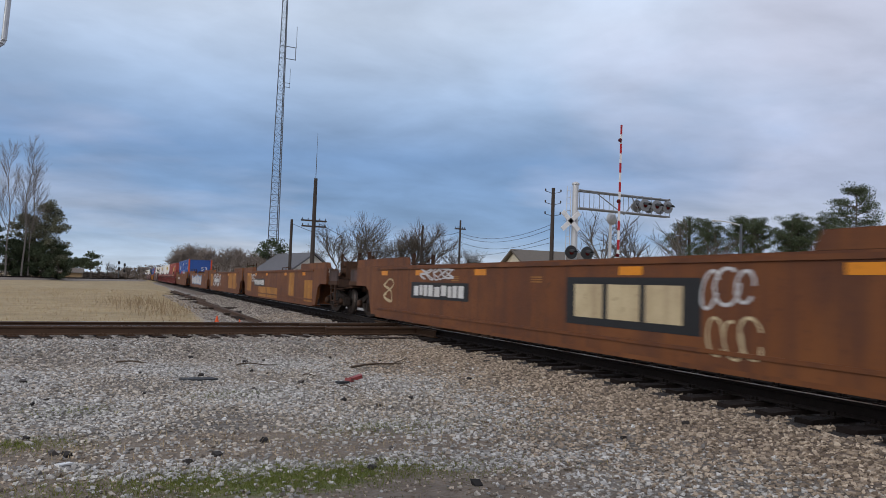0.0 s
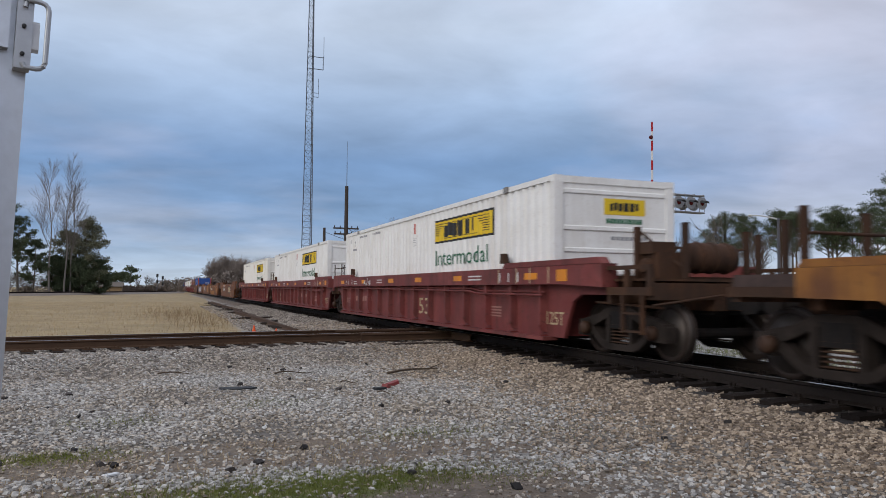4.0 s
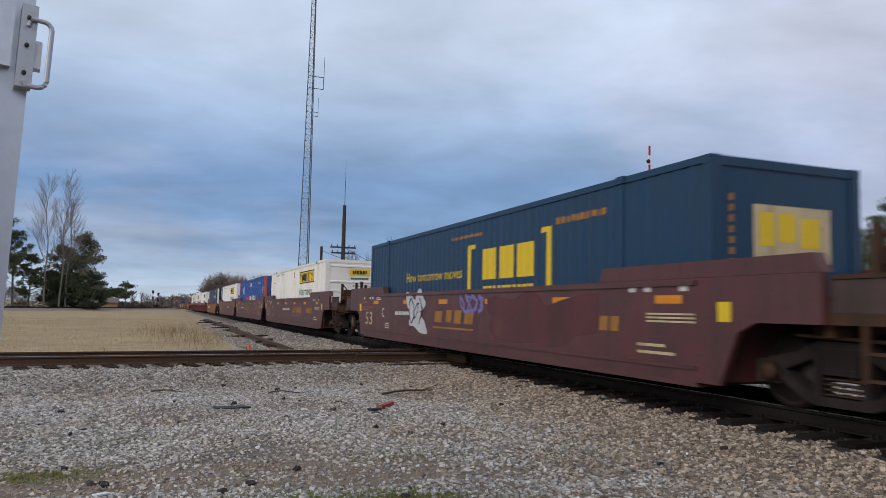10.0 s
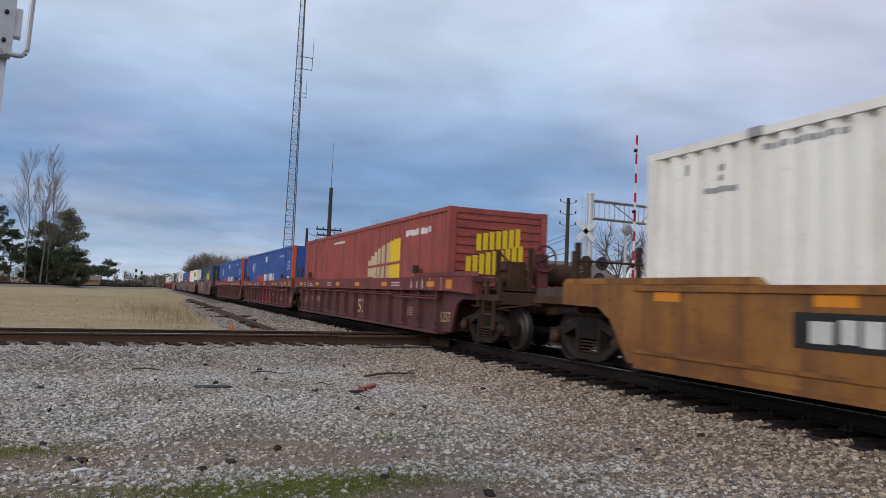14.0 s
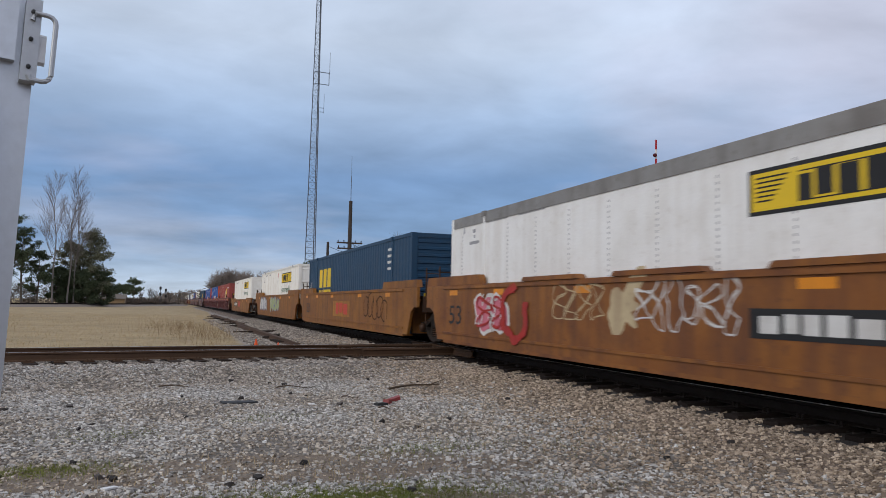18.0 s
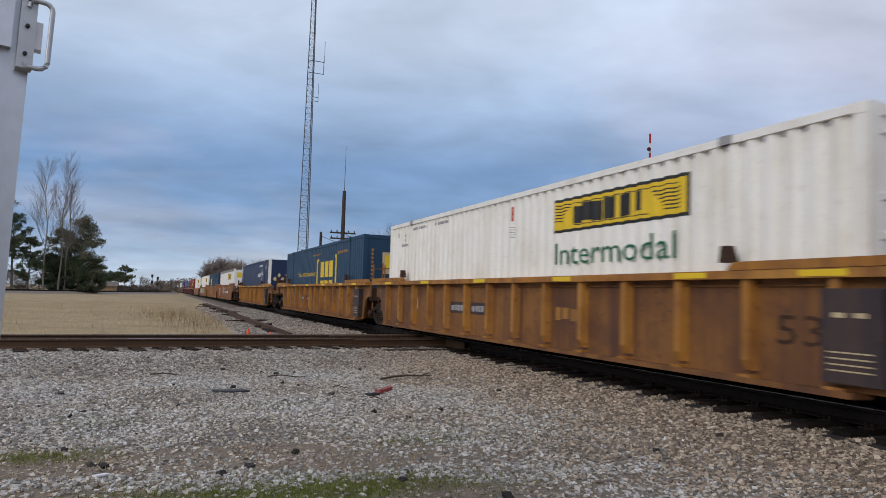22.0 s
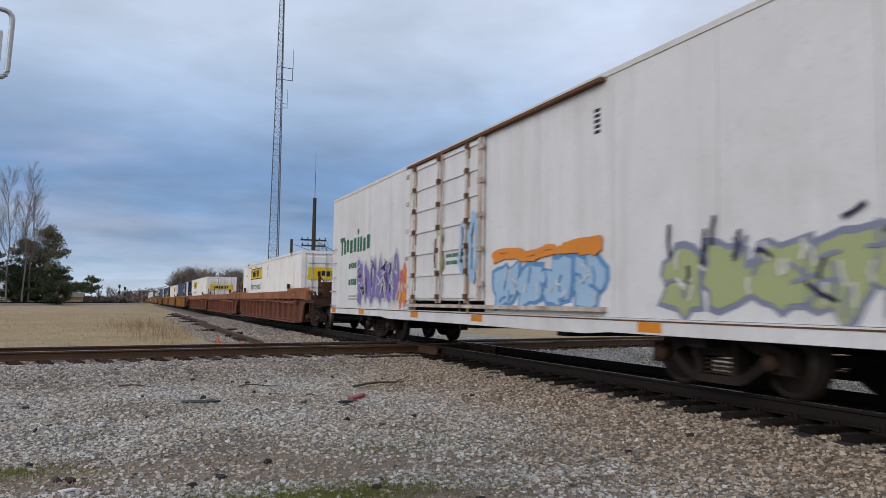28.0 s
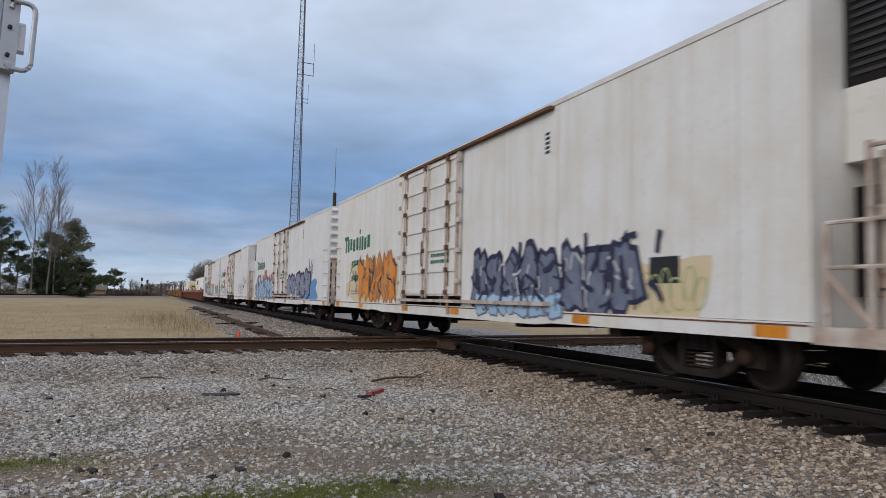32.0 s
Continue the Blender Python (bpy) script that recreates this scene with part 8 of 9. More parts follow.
def leaf_cloud(centres, radii, count, size, rnd, flat=0.6):
    verts, faces = [], []
    for c, r in zip(centres, radii):
        for _ in range(count):
            d = Vector((rnd.gauss(0, 0.5), rnd.gauss(0, 0.5), rnd.gauss(0, 0.5))) * r
            p = c + Vector((d.x, d.y, d.z * flat))
            u = Vector((rnd.gauss(0, 1), rnd.gauss(0, 1), rnd.gauss(0, 0.6))).normalized()
            v = u.orthogonal().normalized()
            s = size * rnd.uniform(0.6, 1.4)
            n = len(verts)
            verts += [tuple(p - u * s), tuple(p + v * s * 0.4), tuple(p + u * s), tuple(p - v * s * 0.4)]
            faces.append((n, n + 1, n + 2, n + 3))
    return verts, faces


def tufts(verts, faces, c, rx, rz, count, size, rnd):
    """One bough's foliage: needle tufts over a flattened lump, denser on top."""
    for _ in range(count):
        d = Vector((rnd.gauss(0, 1), rnd.gauss(0, 1), rnd.gauss(0.25, 1))).normalized() * rnd.uniform(0.35, 1.05)
        p = c + Vector((d.x * rx, d.y * rx, d.z * rz))
        u = (d * 0.7 + Vector((rnd.gauss(0, 0.6), rnd.gauss(0, 0.6), rnd.gauss(0.2, 0.5)))).normalized()
        v = u.orthogonal().normalized()
        w = u.cross(v)
        a = rnd.uniform(0, 6.28)
        v = v * math.cos(a) + w * math.sin(a)
        k = size * rnd.uniform(0.6, 1.4)
        n = len(verts)
        verts += [tuple(p - u * k * 0.6), tuple(p + v * k * 0.38), tuple(p + u * k), tuple(p - v * k * 0.38)]
        faces.append((n, n + 1, n + 2, n + 3))


def pine(x, y, h, crown_from, width, seed, label, mat="needles", z=0.15, style="umbrella", limbs=26, count=52, group="evergreen trees", size=0.16, lump_size=0.30):
    """An evergreen: a bare trunk, rising limbs and a lumpy crown. style: umbrella, layered or round."""
    rnd = random.Random(seed)
    t = thing("pine_tree", label, "tree", group, pose(x, y, z))
    bend = (rnd.uniform(-0.03, 0.03) * h, rnd.uniform(-0.03, 0.03) * h)

    def stem(f):
        return Vector((bend[0] * math.sin(2.2 * f), bend[1] * math.sin(2.6 * f), h * f))

    bm = bmesh.new()
    run(bm, [stem(k / 7 * 0.97) for k in range(8)], [h * 0.017 * (1 - k / 8.2) for k in range(8)], 7)
    part("trunk", bm, "bark", t)
    bm = bmesh.new()
    verts, faces = [], []
    for i in range(limbs):
        if style == "layered":
            tier = i % 10
            f = (tier + rnd.uniform(-0.3, 0.3)) / 9.4
            reach = width * (0.92 + 0.3 * f - 0.95 * max(f, 0) ** 1.8) * (0.72 + 0.28 * ((tier * 7) % 3) / 2) * rnd.uniform(0.6, 1.1)
            rise, thin = 0.02, 0.5
        elif style == "round":
            f = rnd.random()
            reach = width * math.sqrt(max(0.06, 1 - (1.75 * (f - 0.4)) ** 2)) * rnd.uniform(0.6, 1.05)
            rise, thin = 0.05, 0.75
        else:
            f = rnd.random() ** 0.75
            reach = width * math.sqrt(max(0.08, 1 - (1.5 * (f - 0.38)) ** 2)) * rnd.uniform(0.45, 1.05)
            rise, thin = 0.10, 0.55
        f = min(max(f, 0.0), 1.0)
        zz = crown_from + (0.97 - crown_from) * f
        a = 2.4 * i + rnd.uniform(-0.4, 0.4)
        root = stem(max(zz - rise, 0.05))
        tip = stem(zz) + Vector((reach * math.cos(a), reach * math.sin(a), rnd.uniform(-0.01, 0.02) * h))
        tube(bm, root, tip, h * 0.0055 * (1.2 - 0.7 * f), h * 0.0015, 4)
        for k in (1.0, 0.62):
            r = width * lump_size * rnd.uniform(0.75, 1.25) * (0.8 if k < 1 else 1)
            tufts(verts, faces, root.lerp(tip, k) + Vector((0, 0, 0.25 * r)), r, r * thin, count, size, rnd)
    tufts(verts, faces, stem(0.97), width * lump_size, width * lump_size * 0.6, count, size, rnd)
    part("limb", bm, "bark", t)
    tagged(part("crown", quick("crown", verts, faces, mat), mat, t), kind="stuff")
    return t


# across the field
def stem_tree(x, y, h, seed, label, z=0.4, lean=0.0):
    """A tall winter tree: one straight stem with many rising side twigs."""
    rnd = random.Random(seed)
    t = thing("bare_tree", label, "tree", "bare winter trees", pose(x, y, z))
    verts, faces = [], []
    d = Vector((rnd.gauss(0, 0.02), lean, 1)).normalized()
    stem = [d * (h * k / 12) + Vector((0, 0.02 * h * math.sin(k * 0.9 + seed) * k / 12, 0)) for k in range(13)]
    for k in range(12):
        r0, r1 = h * 0.0115 * (1 - k / 13) + 0.02, h * 0.0115 * (1 - (k + 1) / 13) + 0.02
        n = len(verts)
        for p, r in ((stem[k], r0), (stem[k + 1], r1)):
            verts += [tuple(p + Vector((math.cos(a), math.sin(a), 0)) * r * 0.55) for a in (0, 1.257, 2.513, 3.77, 5.027)]
        faces += [(n + i, n + (i + 1) % 5, n + 5 + (i + 1) % 5, n + 5 + i) for i in range(5)]
    for k in range(34):
        f = rnd.uniform(0.33, 0.97)
        i = min(int(f * 12), 11)
        p = stem[i].lerp(stem[i + 1], f * 12 - i)
        a = rnd.uniform(0, 6.28)
        q = Vector((math.cos(a) * 0.5, math.sin(a) * 0.5, 1.0)).normalized()
        branch(verts, faces, p, q, h * 0.17 * (1.15 - f) * rnd.uniform(0.7, 1.3) + 0.4, 0.032 * (1.2 - f) + 0.010, 2, rnd, 0.24, 3)
    part("trunk", quick("trunk", verts, faces, "pale_bark"), "pale_bark", t)
    return t


stem_tree(-138.8, -18.1, 22.0, 3, "tall pale bare tree at the field's edge", 0.4, -0.01)
stem_tree(-140.1, -16.0, 22.8, 5, "slender bare tree with upright twigs", 0.4, 0.02)
stem_tree(-141.2, -15.2, 19.0, 8, "pale bare tree leaning over the cedars", 0.4, 0.02)
pine(-145.5, -13.6, 13.2, 0.16, 4.6, 1, "broad rounded evergreen with vines, across the field", "cedar", 0.3, "round", 64, 130, "evergreens across the field", 0.19, 0.22)
pine(-146.5, -16.6, 11.2, 0.14, 3.6, 2, "rounded dull green evergreen behind bare stems", "cedar", 0.3, "round", 46, 130, "evergreens across the field", 0.19, 0.24)
for x, y, h, w, k in ((-143.5, -17.6, 6.6, 2.8, 3), (-143.2, -13.4, 6.2, 3.0, 14), (-143.0, -15.6, 5.6, 2.8, 15), (-145.0, -11.0, 5.8, 2.5, 19)):
    pine(x, y, h, 0.06, w, k, "dense dark cedar with drooping foliage", "needles", 0.3, "round", 36, 120, "cedars across the field", 0.18, 0.28)
for x, y, h, c, w, k in ((-138.5, -22.6, 13.0, 0.3, 2.9, 4), (-137.8, -24.6, 15.5, 0.3, 3.2, 5), (-140, -20.6, 9.0, 0.2, 2.6, 6), (-139, -27, 13.5, 0.3, 3.3, 7), (-141, -30, 14.5, 0.3, 3.3, 71)):
    pine(x, y, h, c, w, k, "ragged dark pine at the field's edge", "needles", 0.3, "umbrella", 36, 110, "pines across the field", 0.16, 0.25)
for x, y, h, w, k in ((-224.5, -15.0, 5.6, 2.4, 8), (-221.6, -12.8, 5.4, 2.6, 9), (-223.7, -10.9, 5.4, 2.4, 10), (-219.8, -8.8, 7.0, 2.7, 16), (-228, -17.4, 6.0, 2.8, 18)):
    pine(x, y, h, 0.34, w, k, "small far pine beyond the curve", "needles", 0.2, "umbrella", 18, 40, "far pines", 0.32, 0.34)
for i, (x, y, h) in enumerate(((-225, -5.2, 5.2), (-228, -3.2, 4.6), (-236, 0.5, 4.4), (-233, -7.0, 4.2), (-245, 3.4, 5.0))):
    bare_tree(x, y, h, 60 + i, "small far bare tree behind the curve", "bark", 0.55, 0.3, 0.02, 3)
# distant line-side signals
for sx, sy, sh in ((-235.0, -2.0, 5.1), (-242.0, -0.5, 4.6)):
    sg = thing("railway_signal", "distant dark railway signal on a slim mast", "railway signal", "railway signals", pose(sx, sy, 0.2))
    bm = bmesh.new()
    tube(bm, (0, 0, 0), (0, 0, sh), 0.09, sides=8)
    part("mast", bm, "tower", sg)
    for z in (sh - 0.1, sh - 1.9):
        bm = bmesh.new()
        box(bm, 0.1, 0.3, -0.3, 0.3, z - 0.45, z + 0.45)
        bevelled(bm, 0.1)
        part("signal_head", bm, "d_black", sg)
# beyond the line
pine(-78.8, 14.0, 5.7, 0.12, 2.3, 11, "dense green cedar beside the tower", "needles", 0.2, "round", 34, 70, size=0.15, lump_size=0.27)
pine(-33.4, 43.7, 8.9, 0.30, 2.7, 12, "tall spreading pine above the line", "needles", 0.2, "layered", 90, 120, size=0.065, lump_size=0.21)
pine(-30.9, 45.6, 7.6, 0.36, 2.3, 13, "pine with layered boughs", "needles", 0.2, "layered", 70, 120, size=0.065, lump_size=0.22)
ry = random.Random(4)
for i in range(15):
    a = 0.16 + 0.86 * i / 14
    px, py = -57.5 + 11.5 * a, 48.5 + 9.5 * a
    pine(px + ry.uniform(-1, 1), py + ry.uniform(-1, 1), ry.uniform(7.8, 9.2), 0.58, ry.uniform(1.6, 2.3), 30 + i, "dark pine in the row behind the road", "needles", 0.2, "umbrella", 24, 190, "pine row", 0.058, 0.27)
for i, (x, y, h, d) in enumerate(((-91, 26.8, 10.8, 4), (-91.6, 24.4, 9.2, 4), (-90, 29.3, 8.6, 4), (-88.5, 34.3, 10.0, 4), (-87.7, 36.4, 10.2, 4), (-89.2, 32.7, 9.0, 4), (-87, 39.4, 7.0, 4), (-86, 41.0, 6.5, 4), (-92, 22.4, 6.0, 4))):
    bare_tree(x, y, h, 80 + i, "bare spreading winter tree beyond the line", "bark", 0.5, 0.3, 0.016, d)
for i, (x, y, h) in enumerate(((-40.9, 29.0, 7.4), (-39.6, 31.2, 6.8), (-38.2, 33.0, 6.6), (-36.8, 34.9, 5.6))):
    bare_tree(x, y, h, 100 + i, "bare branching tree behind the crossing signals", "bark", 0.62, 0.24, 0.013, 3)
for i in range(52):
    a = i / 51
    bare_tree(-180 + 60 * a * a + ry.uniform(-3, 3), 11 + 17 * a + ry.uniform(-1.5, 1.5), ry.uniform(7.0, 10.0) * (1 - 0.25 * a), 130 + i, "brown bare tree in the wood along the line", "scrub", 0.55, 0.26, 0.03, 4, group="bare wood along the line")
# low scrub that closes the view behind the line
for i, (x, y, w, h) in enumerate(((-83, 20, 4, 3.6), (-84, 25, 4.5, 3.2), (-82, 30, 4.5, 3.8), (-80, 35, 4.5, 3.4), (-78, 40, 4.5, 3.6), (-72, 44, 5, 3.2), (-64, 47, 5, 3.6), (-44, 60, 5, 4.0), (-38, 62, 5, 4.0), (-148, -23, 4.5, 5.0), (-146, -20, 4, 5.5), (-149, -27, 4.5, 5.5), (-150, -33, 4.5, 6), (-230, -20, 8, 3.6), (-231, -9.5, 3.2, 2.6), (-236, -6, 3.4, 2.8), (-240, -2.6, 2.6, 2.6), (-255, -4, 9, 2.6), (-262, 5, 8, 5.0), (-300, 6, 9, 6.5), (-330, 14, 10, 9), (-128, 26, 7, 4.2), (-112, 27, 7, 4.6), (-145, 23, 7, 4), (-172, 13, 6, 5.5), (-164, 16, 6, 6.5), (-154, 19, 6, 6.5), (-142, 21, 6, 6.0), (-131, 23, 6, 5.5))):
    rnd = random.Random(300 + i)
    cs = [Vector((rnd.uniform(-w, w) * 0.6, rnd.uniform(-w, w), rnd.uniform(0.1, 0.7) * h)) for _ in range(26)]
    v, f = leaf_cloud(cs, [w * 0.26] * 26, 75, 0.17 if x > -160 else 0.34, rnd, 0.7 if x > -200 else 0.3)
    tagged(new("scrub", quick("scrub", v, f, "scrub")), "tangled brown winter scrub behind the line", "shrub", "winter scrub", "stuff").matrix_basis = pose(x, y, 0.1)

# ---- the train: roster, front to back ----
def travel(t):
    u = t / 32
    return 572.19 * u - 50.94 * u ** 2 + 78.67 * u ** 3 - 36.53 * u ** 4


TRAIN = []


def on_track(s, up=0.0):
    return pose(s, TRACK_Y, RAIL_Z + up)


def add_car(centre, kind, ends, load=None, seed=1, **marks):
    style, paint, chord, scheme, label, group = {
        "red": ("deep", "red", "red", "deep", "oxide-red ribbed well car rolling on the main line", "red three-unit well cars"),
        "plum": ("deep", "plum", "red", "deep", "plum-red ribbed well car with faded stencils", "plum three-unit well cars"),
        "brown": ("plain", "brown", "brown", "brown", "maroon-brown smooth-sided well car with gold marks", "maroon well cars"),
        "tan": ("plain", "tan", "tan", "tan", "brown-orange smooth well car, dirty and tagged", "orange smooth well cars"),
        "honey": ("plain", "honey", "honey", "bare", "bright amber smooth well car with white and red graffiti", "orange smooth well cars"),
        "amber": ("plain", "amber", "amber", "bare", "amber-brown smooth well car covered in graffiti", "orange smooth well cars"),
        "ochre": ("plain", "ochre", "ochre", "tan", "weathered yellow smooth well car with graffiti", "orange smooth well cars"),
        "yellow": ("ribbed", "rust_panel", "yellow", "yellow", "yellow ribbed well car streaked with rust", "yellow ribbed well cars"),
        "orange": ("deep", "orange", "orange_top", "worn", "faded orange-red ribbed well car", "orange-red three-unit well cars"),
    }[kind]
    car = well_car("well_car", style, paint, chord, ends, label, group, on_track(centre), seed in (19, 20, 23, 15, 26))
    face = car_marks(car, style, scheme, seed, low=kind == "ochre", **marks)
    TRAIN.append((car, centre, 0.0))
    if load:
        m = on_track(centre, 0.23)
        if load == "hunt":
            c = container("white", "white", True, "ribs", "white corrugated container with a yellow company board", "white containers", m)
            hunt_marks(c, True, "side", "ribs")
        elif load == "hunt_cream":
            c = container("cream", "cream", True, "ribs", "off-white corrugated container with a yellow company board", "white containers", m)
            hunt_marks(c, True, "side", "ribs")
        elif load == "hunt_door":
            c = container("white", "white", True, "doors", "white container with barred doors and yellow boards", "white containers", m)
            hunt_marks(c, True, "side", "doors")
        elif load == "hunt_old":
            c = container("white", "white", False, "flat", "older flat-sided white container with a grey top rail", "white containers", m, "grey_rail")
            hunt_marks(c, False, "high", "flat")
        elif load == "navy":
            c = container("navy", "white", False, "flat", "navy blue container with white end posts", "navy containers", m)
            navy_marks(c)
        elif load == "navy_door":
            c = container("navy", "white", False, "doors", "navy blue container with ribbed doors and white posts", "navy containers", m)
            navy_marks(c)
        elif load == "teal":
            c = container("teal", "teal", 0.3, "flat", "dark blue container with bracketed yellow blocks", "dark blue containers", m)
            teal_marks(c, "bracket")
        elif load == "teal_plain":
            c = container("teal", "teal", 0.3, "slats", "dark blue container with large yellow blocks", "dark blue containers", m)
            teal_marks(c, "plain")
        elif load == "blue":
            c = container("blue", "orange_post", True, "flat", "bright blue container with orange corner posts", "bright blue containers", m)
            blue_marks(c)
        elif load == "red":
            c = container("red_box", "red_box", True, "slats", "faded red container with a yellow sunburst", "red containers", m)
            red_marks(c)
        TRAIN.append((c, centre, 0.23))
    return car, face


HALF = BOX_L / 2
# far ahead
ahead = [(-96.5, "tan", "cc", "blue"), (-119.9, "red", "cj", "red"), (-139.2, "red", "jj", "hunt"), (-158.5, "red", "jc", "hunt"), (-181.9, "brown", "cc", "hunt"), (-205.3, "yellow", "cc", "blue"),
         (-228.7, "brown", "cj", "teal"), (-248.0, "brown", "jj", "hunt"), (-267.3, "brown", "jc", "hunt"), (-290.7, "yellow", "cc", "hunt"), (-314.1, "tan", "cc", "blue"), (-337.5, "brown", "cc", "hunt"), (-361.0, "red", "cc", "navy")]
for i, (c, k, e, l) in enumerate(ahead):
    add_car(c, k, e, l, 50 + i)
car, f = add_car(-73.1, "tan", "cj", None, 1)
bubble_letters(car, "g_silver", "g_blue", "d_white", -6.5, 3.5, 0.4, 1.35, f, 9, 6)
car, f = add_car(-53.8, "tan", "jj", None, 2)
for a, b, lo, hi in ((-7.6, -6.2, 0.45, 1.4), (3.2, 6.9, 0.45, 1.42)):
    decal("faded_patch", [(a, b, lo, hi)], "yellow", car, face=f, lift=0.002)
scrawl("graffiti", "g_silver", car, -6, -1, 0.5, 1.4, f, 3, 0.07, 6)
car, f = add_car(-34.5, "tan", "jc", None, 3)
for a, b, lo, hi in ((-7.9, -6.3, 0.45, 1.42), (-3.9, 1.2, 0.24, 0.72), (6.6, 7.9, 0.3, 1.1), (3.6, 4.7, 0.45, 1.4)):
    decal("faded_patch", [(a, b, lo, hi)], "yellow", car, face=f, lift=0.002)
scrawl("graffiti", "d_white", car, -6.6, -5, 0.9, 1.4, f, 4, 0.04, 3)
# the empty brown-orange car
car, f = add_car(-11.1, "tan", "cc", None, 4)
decal("number_board", [(1.4, 4.3, 0.55, 1.25)], "d_black", car, face=f)
decal("logo", blocks(1.62, 4.1, 0.66, 1.15, 3, 0.14, False), "d_cream", car, face=f, lift=0.007, label="plain cream block mark on black")
loops("graffiti", "g_silver", car, 4.3, 5.1, 0.85, 1.45, f, 8, 0.04, 3)
loops("graffiti", "d_cream", car, 4.4, 5.2, 0.3, 0.85, f, 9, 0.035, 3)
scrawl("graffiti", "g_silver", car, -4.8, -2.9, 1.18, 1.45, f, 10, 0.035, 5)
scrawl("graffiti", "d_cream", car, -7.4, -6.6, 0.6, 1.2, f, 11, 0.05, 1)
# three red units
add_car(4.24 + HALF, "red", "cj", "hunt_cream", 5)
add_car(23.7 + HALF, "red", "jj", "hunt", 6, number_at=-5.25)
car, f = add_car(43.2 + HALF, "red", "jc", "hunt", 7)
slashes("graffiti", "g_silver", car, -4.6, -3.7, 1.12, 1.42, -SIDE, 3, 0.06, 14, 0.006)
# a yellow car with a navy box
add_car(66.7 + HALF, "ochre", "cc", "navy_door", 8)
# three maroon units
add_car(90.3 + HALF, "brown", "cj", "hunt", 9, logo_at=-4.2)
add_car(109.6 + HALF, "brown", "jj", "blue", 10)
add_car(128.95 + HALF, "brown", "jc", "hunt_cream", 11, logo_at=1.4)
car, f = add_car(152.3 + HALF, "brown", "cc", "teal", 12)
blotch("graffiti", "g_silver", car, -3.45, -2.1, 0.55, 1.45, f, 5, 0.5)
scrawl("graffiti", "g_dark", car, -3.35, -2.2, 0.7, 1.35, f, 6, 0.04, 3, 2.4, 0.009)
scrawl("graffiti", "g_purple", car, 0.2, 1.55, 0.95, 1.45, f, 7, 0.06, 4, 3.0)
blotch("faded_patch", "plum", car, 1.9, 5.6, 0.45, 1.4, f, 8, 0.3)
# three plum units
add_car(175.6 + HALF, "plum", "cj", "blue", 13)
car, f = add_car(194.9 + HALF, "plum", "jj", "blue", 14, number_at=-5.3)
for a, b in ((-0.55, 0.45), (0.65, 1.65), (1.85, 2.95)):
    decal("primer_patch", [(a, b, 0.27, 1.12)], "d_bright", car, face=f)
add_car(214.05 + HALF, "plum", "jc", "red", 15)
# smooth orange cars
car, f = add_car(237.4 + HALF, "ochre", "cc", "hunt_cream", 16)
decal("logo", blocks(-1.0, 0.9, 0.6, 1.15, 3, 0.2), "d_red", car, face=f)
car, f = add_car(260.7 + HALF, "amber", "cj", "hunt_cream", 17)
bubble_letters(car, "d_white", "g_grey", "d_white", -6.8, -3.2, 0.5, 1.42, f, 3, 4)
bubble_letters(car, "g_green", "g_grey", "g_silver", -1.5, 2.6, 0.5, 1.4, f, 4, 4)
car, f = add_car(280.0 + HALF, "amber", "jj", "teal_plain", 18)
decal("yellow_panel", [(-1.35, 1.5, 0.55, 1.14)], "yellow", car, face=f)
decal("logo", blocks(-0.85, 1.3, 0.64, 1.08, 3, 0.2), "d_red", car, face=f, lift=0.007)
lettering("unit_number", "53", "d_black", car, -7.3, 0.62, 0.45, f, width=0.75)
loops("graffiti", "gear", car, 3.6, 6.4, 0.45, 1.4, f, 19, 0.045, 5)
car, f = add_car(299.3 + HALF, "honey", "jc", "hunt_old", 19)
bubble_letters(car, "g_pink", "d_white", "d_white", -6.0, -4.4, 0.45, 1.4, f, 5, 2)
scrawl("graffiti", "d_bright", car, -5.9, -4.5, 0.5, 1.35, f, 15, 0.05, 2, 2.6, 0.028)
scrawl("graffiti", "d_bright", car, -4.6, -3.6, 0.4, 1.4, f, 6, 0.17, 1, 1.7, 0.03)
blotch("graffiti", "d_cream", car, -0.9, -0.1, 0.75, 1.4, f, 23, 0.6)
scrawl("graffiti", "d_cream", car, -2.6, -1.0, 0.85, 1.45, f, 20, 0.02, 4, 2.6)
scrawl("graffiti", "d_white", car, -0.2, 1.9, 0.75, 1.45, f, 22, 0.022, 6, 3.0)
lettering("unit_number", "53", "d_black", car, -7.6, 0.62, 0.45, f, width=0.75)
decal("number_board", [(2.0, 5.2, 0.73, 1.07)], "d_black", car, face=f)
decal("stencil", blocks(2.15, 5.05, 0.79, 1.01, 9), "d_white", car, face=f, lift=0.006)
for u in (-3.8, -0.8, 2.3, 5.3):
    bm = bmesh.new()
    prism(bm, [(u, 1.523), (u + 0.08, 1.60), (u + 1.98, 1.60), (u + 2.06, 1.523)], f - 0.03, f + 0.14)
    bevelled(bm, 0.01)
    part("guide_lid", bm, "honey", car)
# yellow ribbed cars
add_car(322.7 + HALF, "yellow", "cc", "navy", 20)
add_car(346.05 + HALF, "yellow", "cj", "teal", 21)
add_car(365.35 + HALF, "yellow", "jj", "hunt_cream", 22)
add_car(384.85 + HALF, "yellow", "jc", "navy", 23)
# three orange-red units, the middle one empty
car, f = add_car(408.4 + HALF, "orange", "cj", "hunt_door", 24)
add_car(427.75 + HALF, "orange", "jj", None, 25)
add_car(447.1 + HALF, "orange", "jc", "hunt_door", 26)
# white refrigerator cars
RH = RL / 2
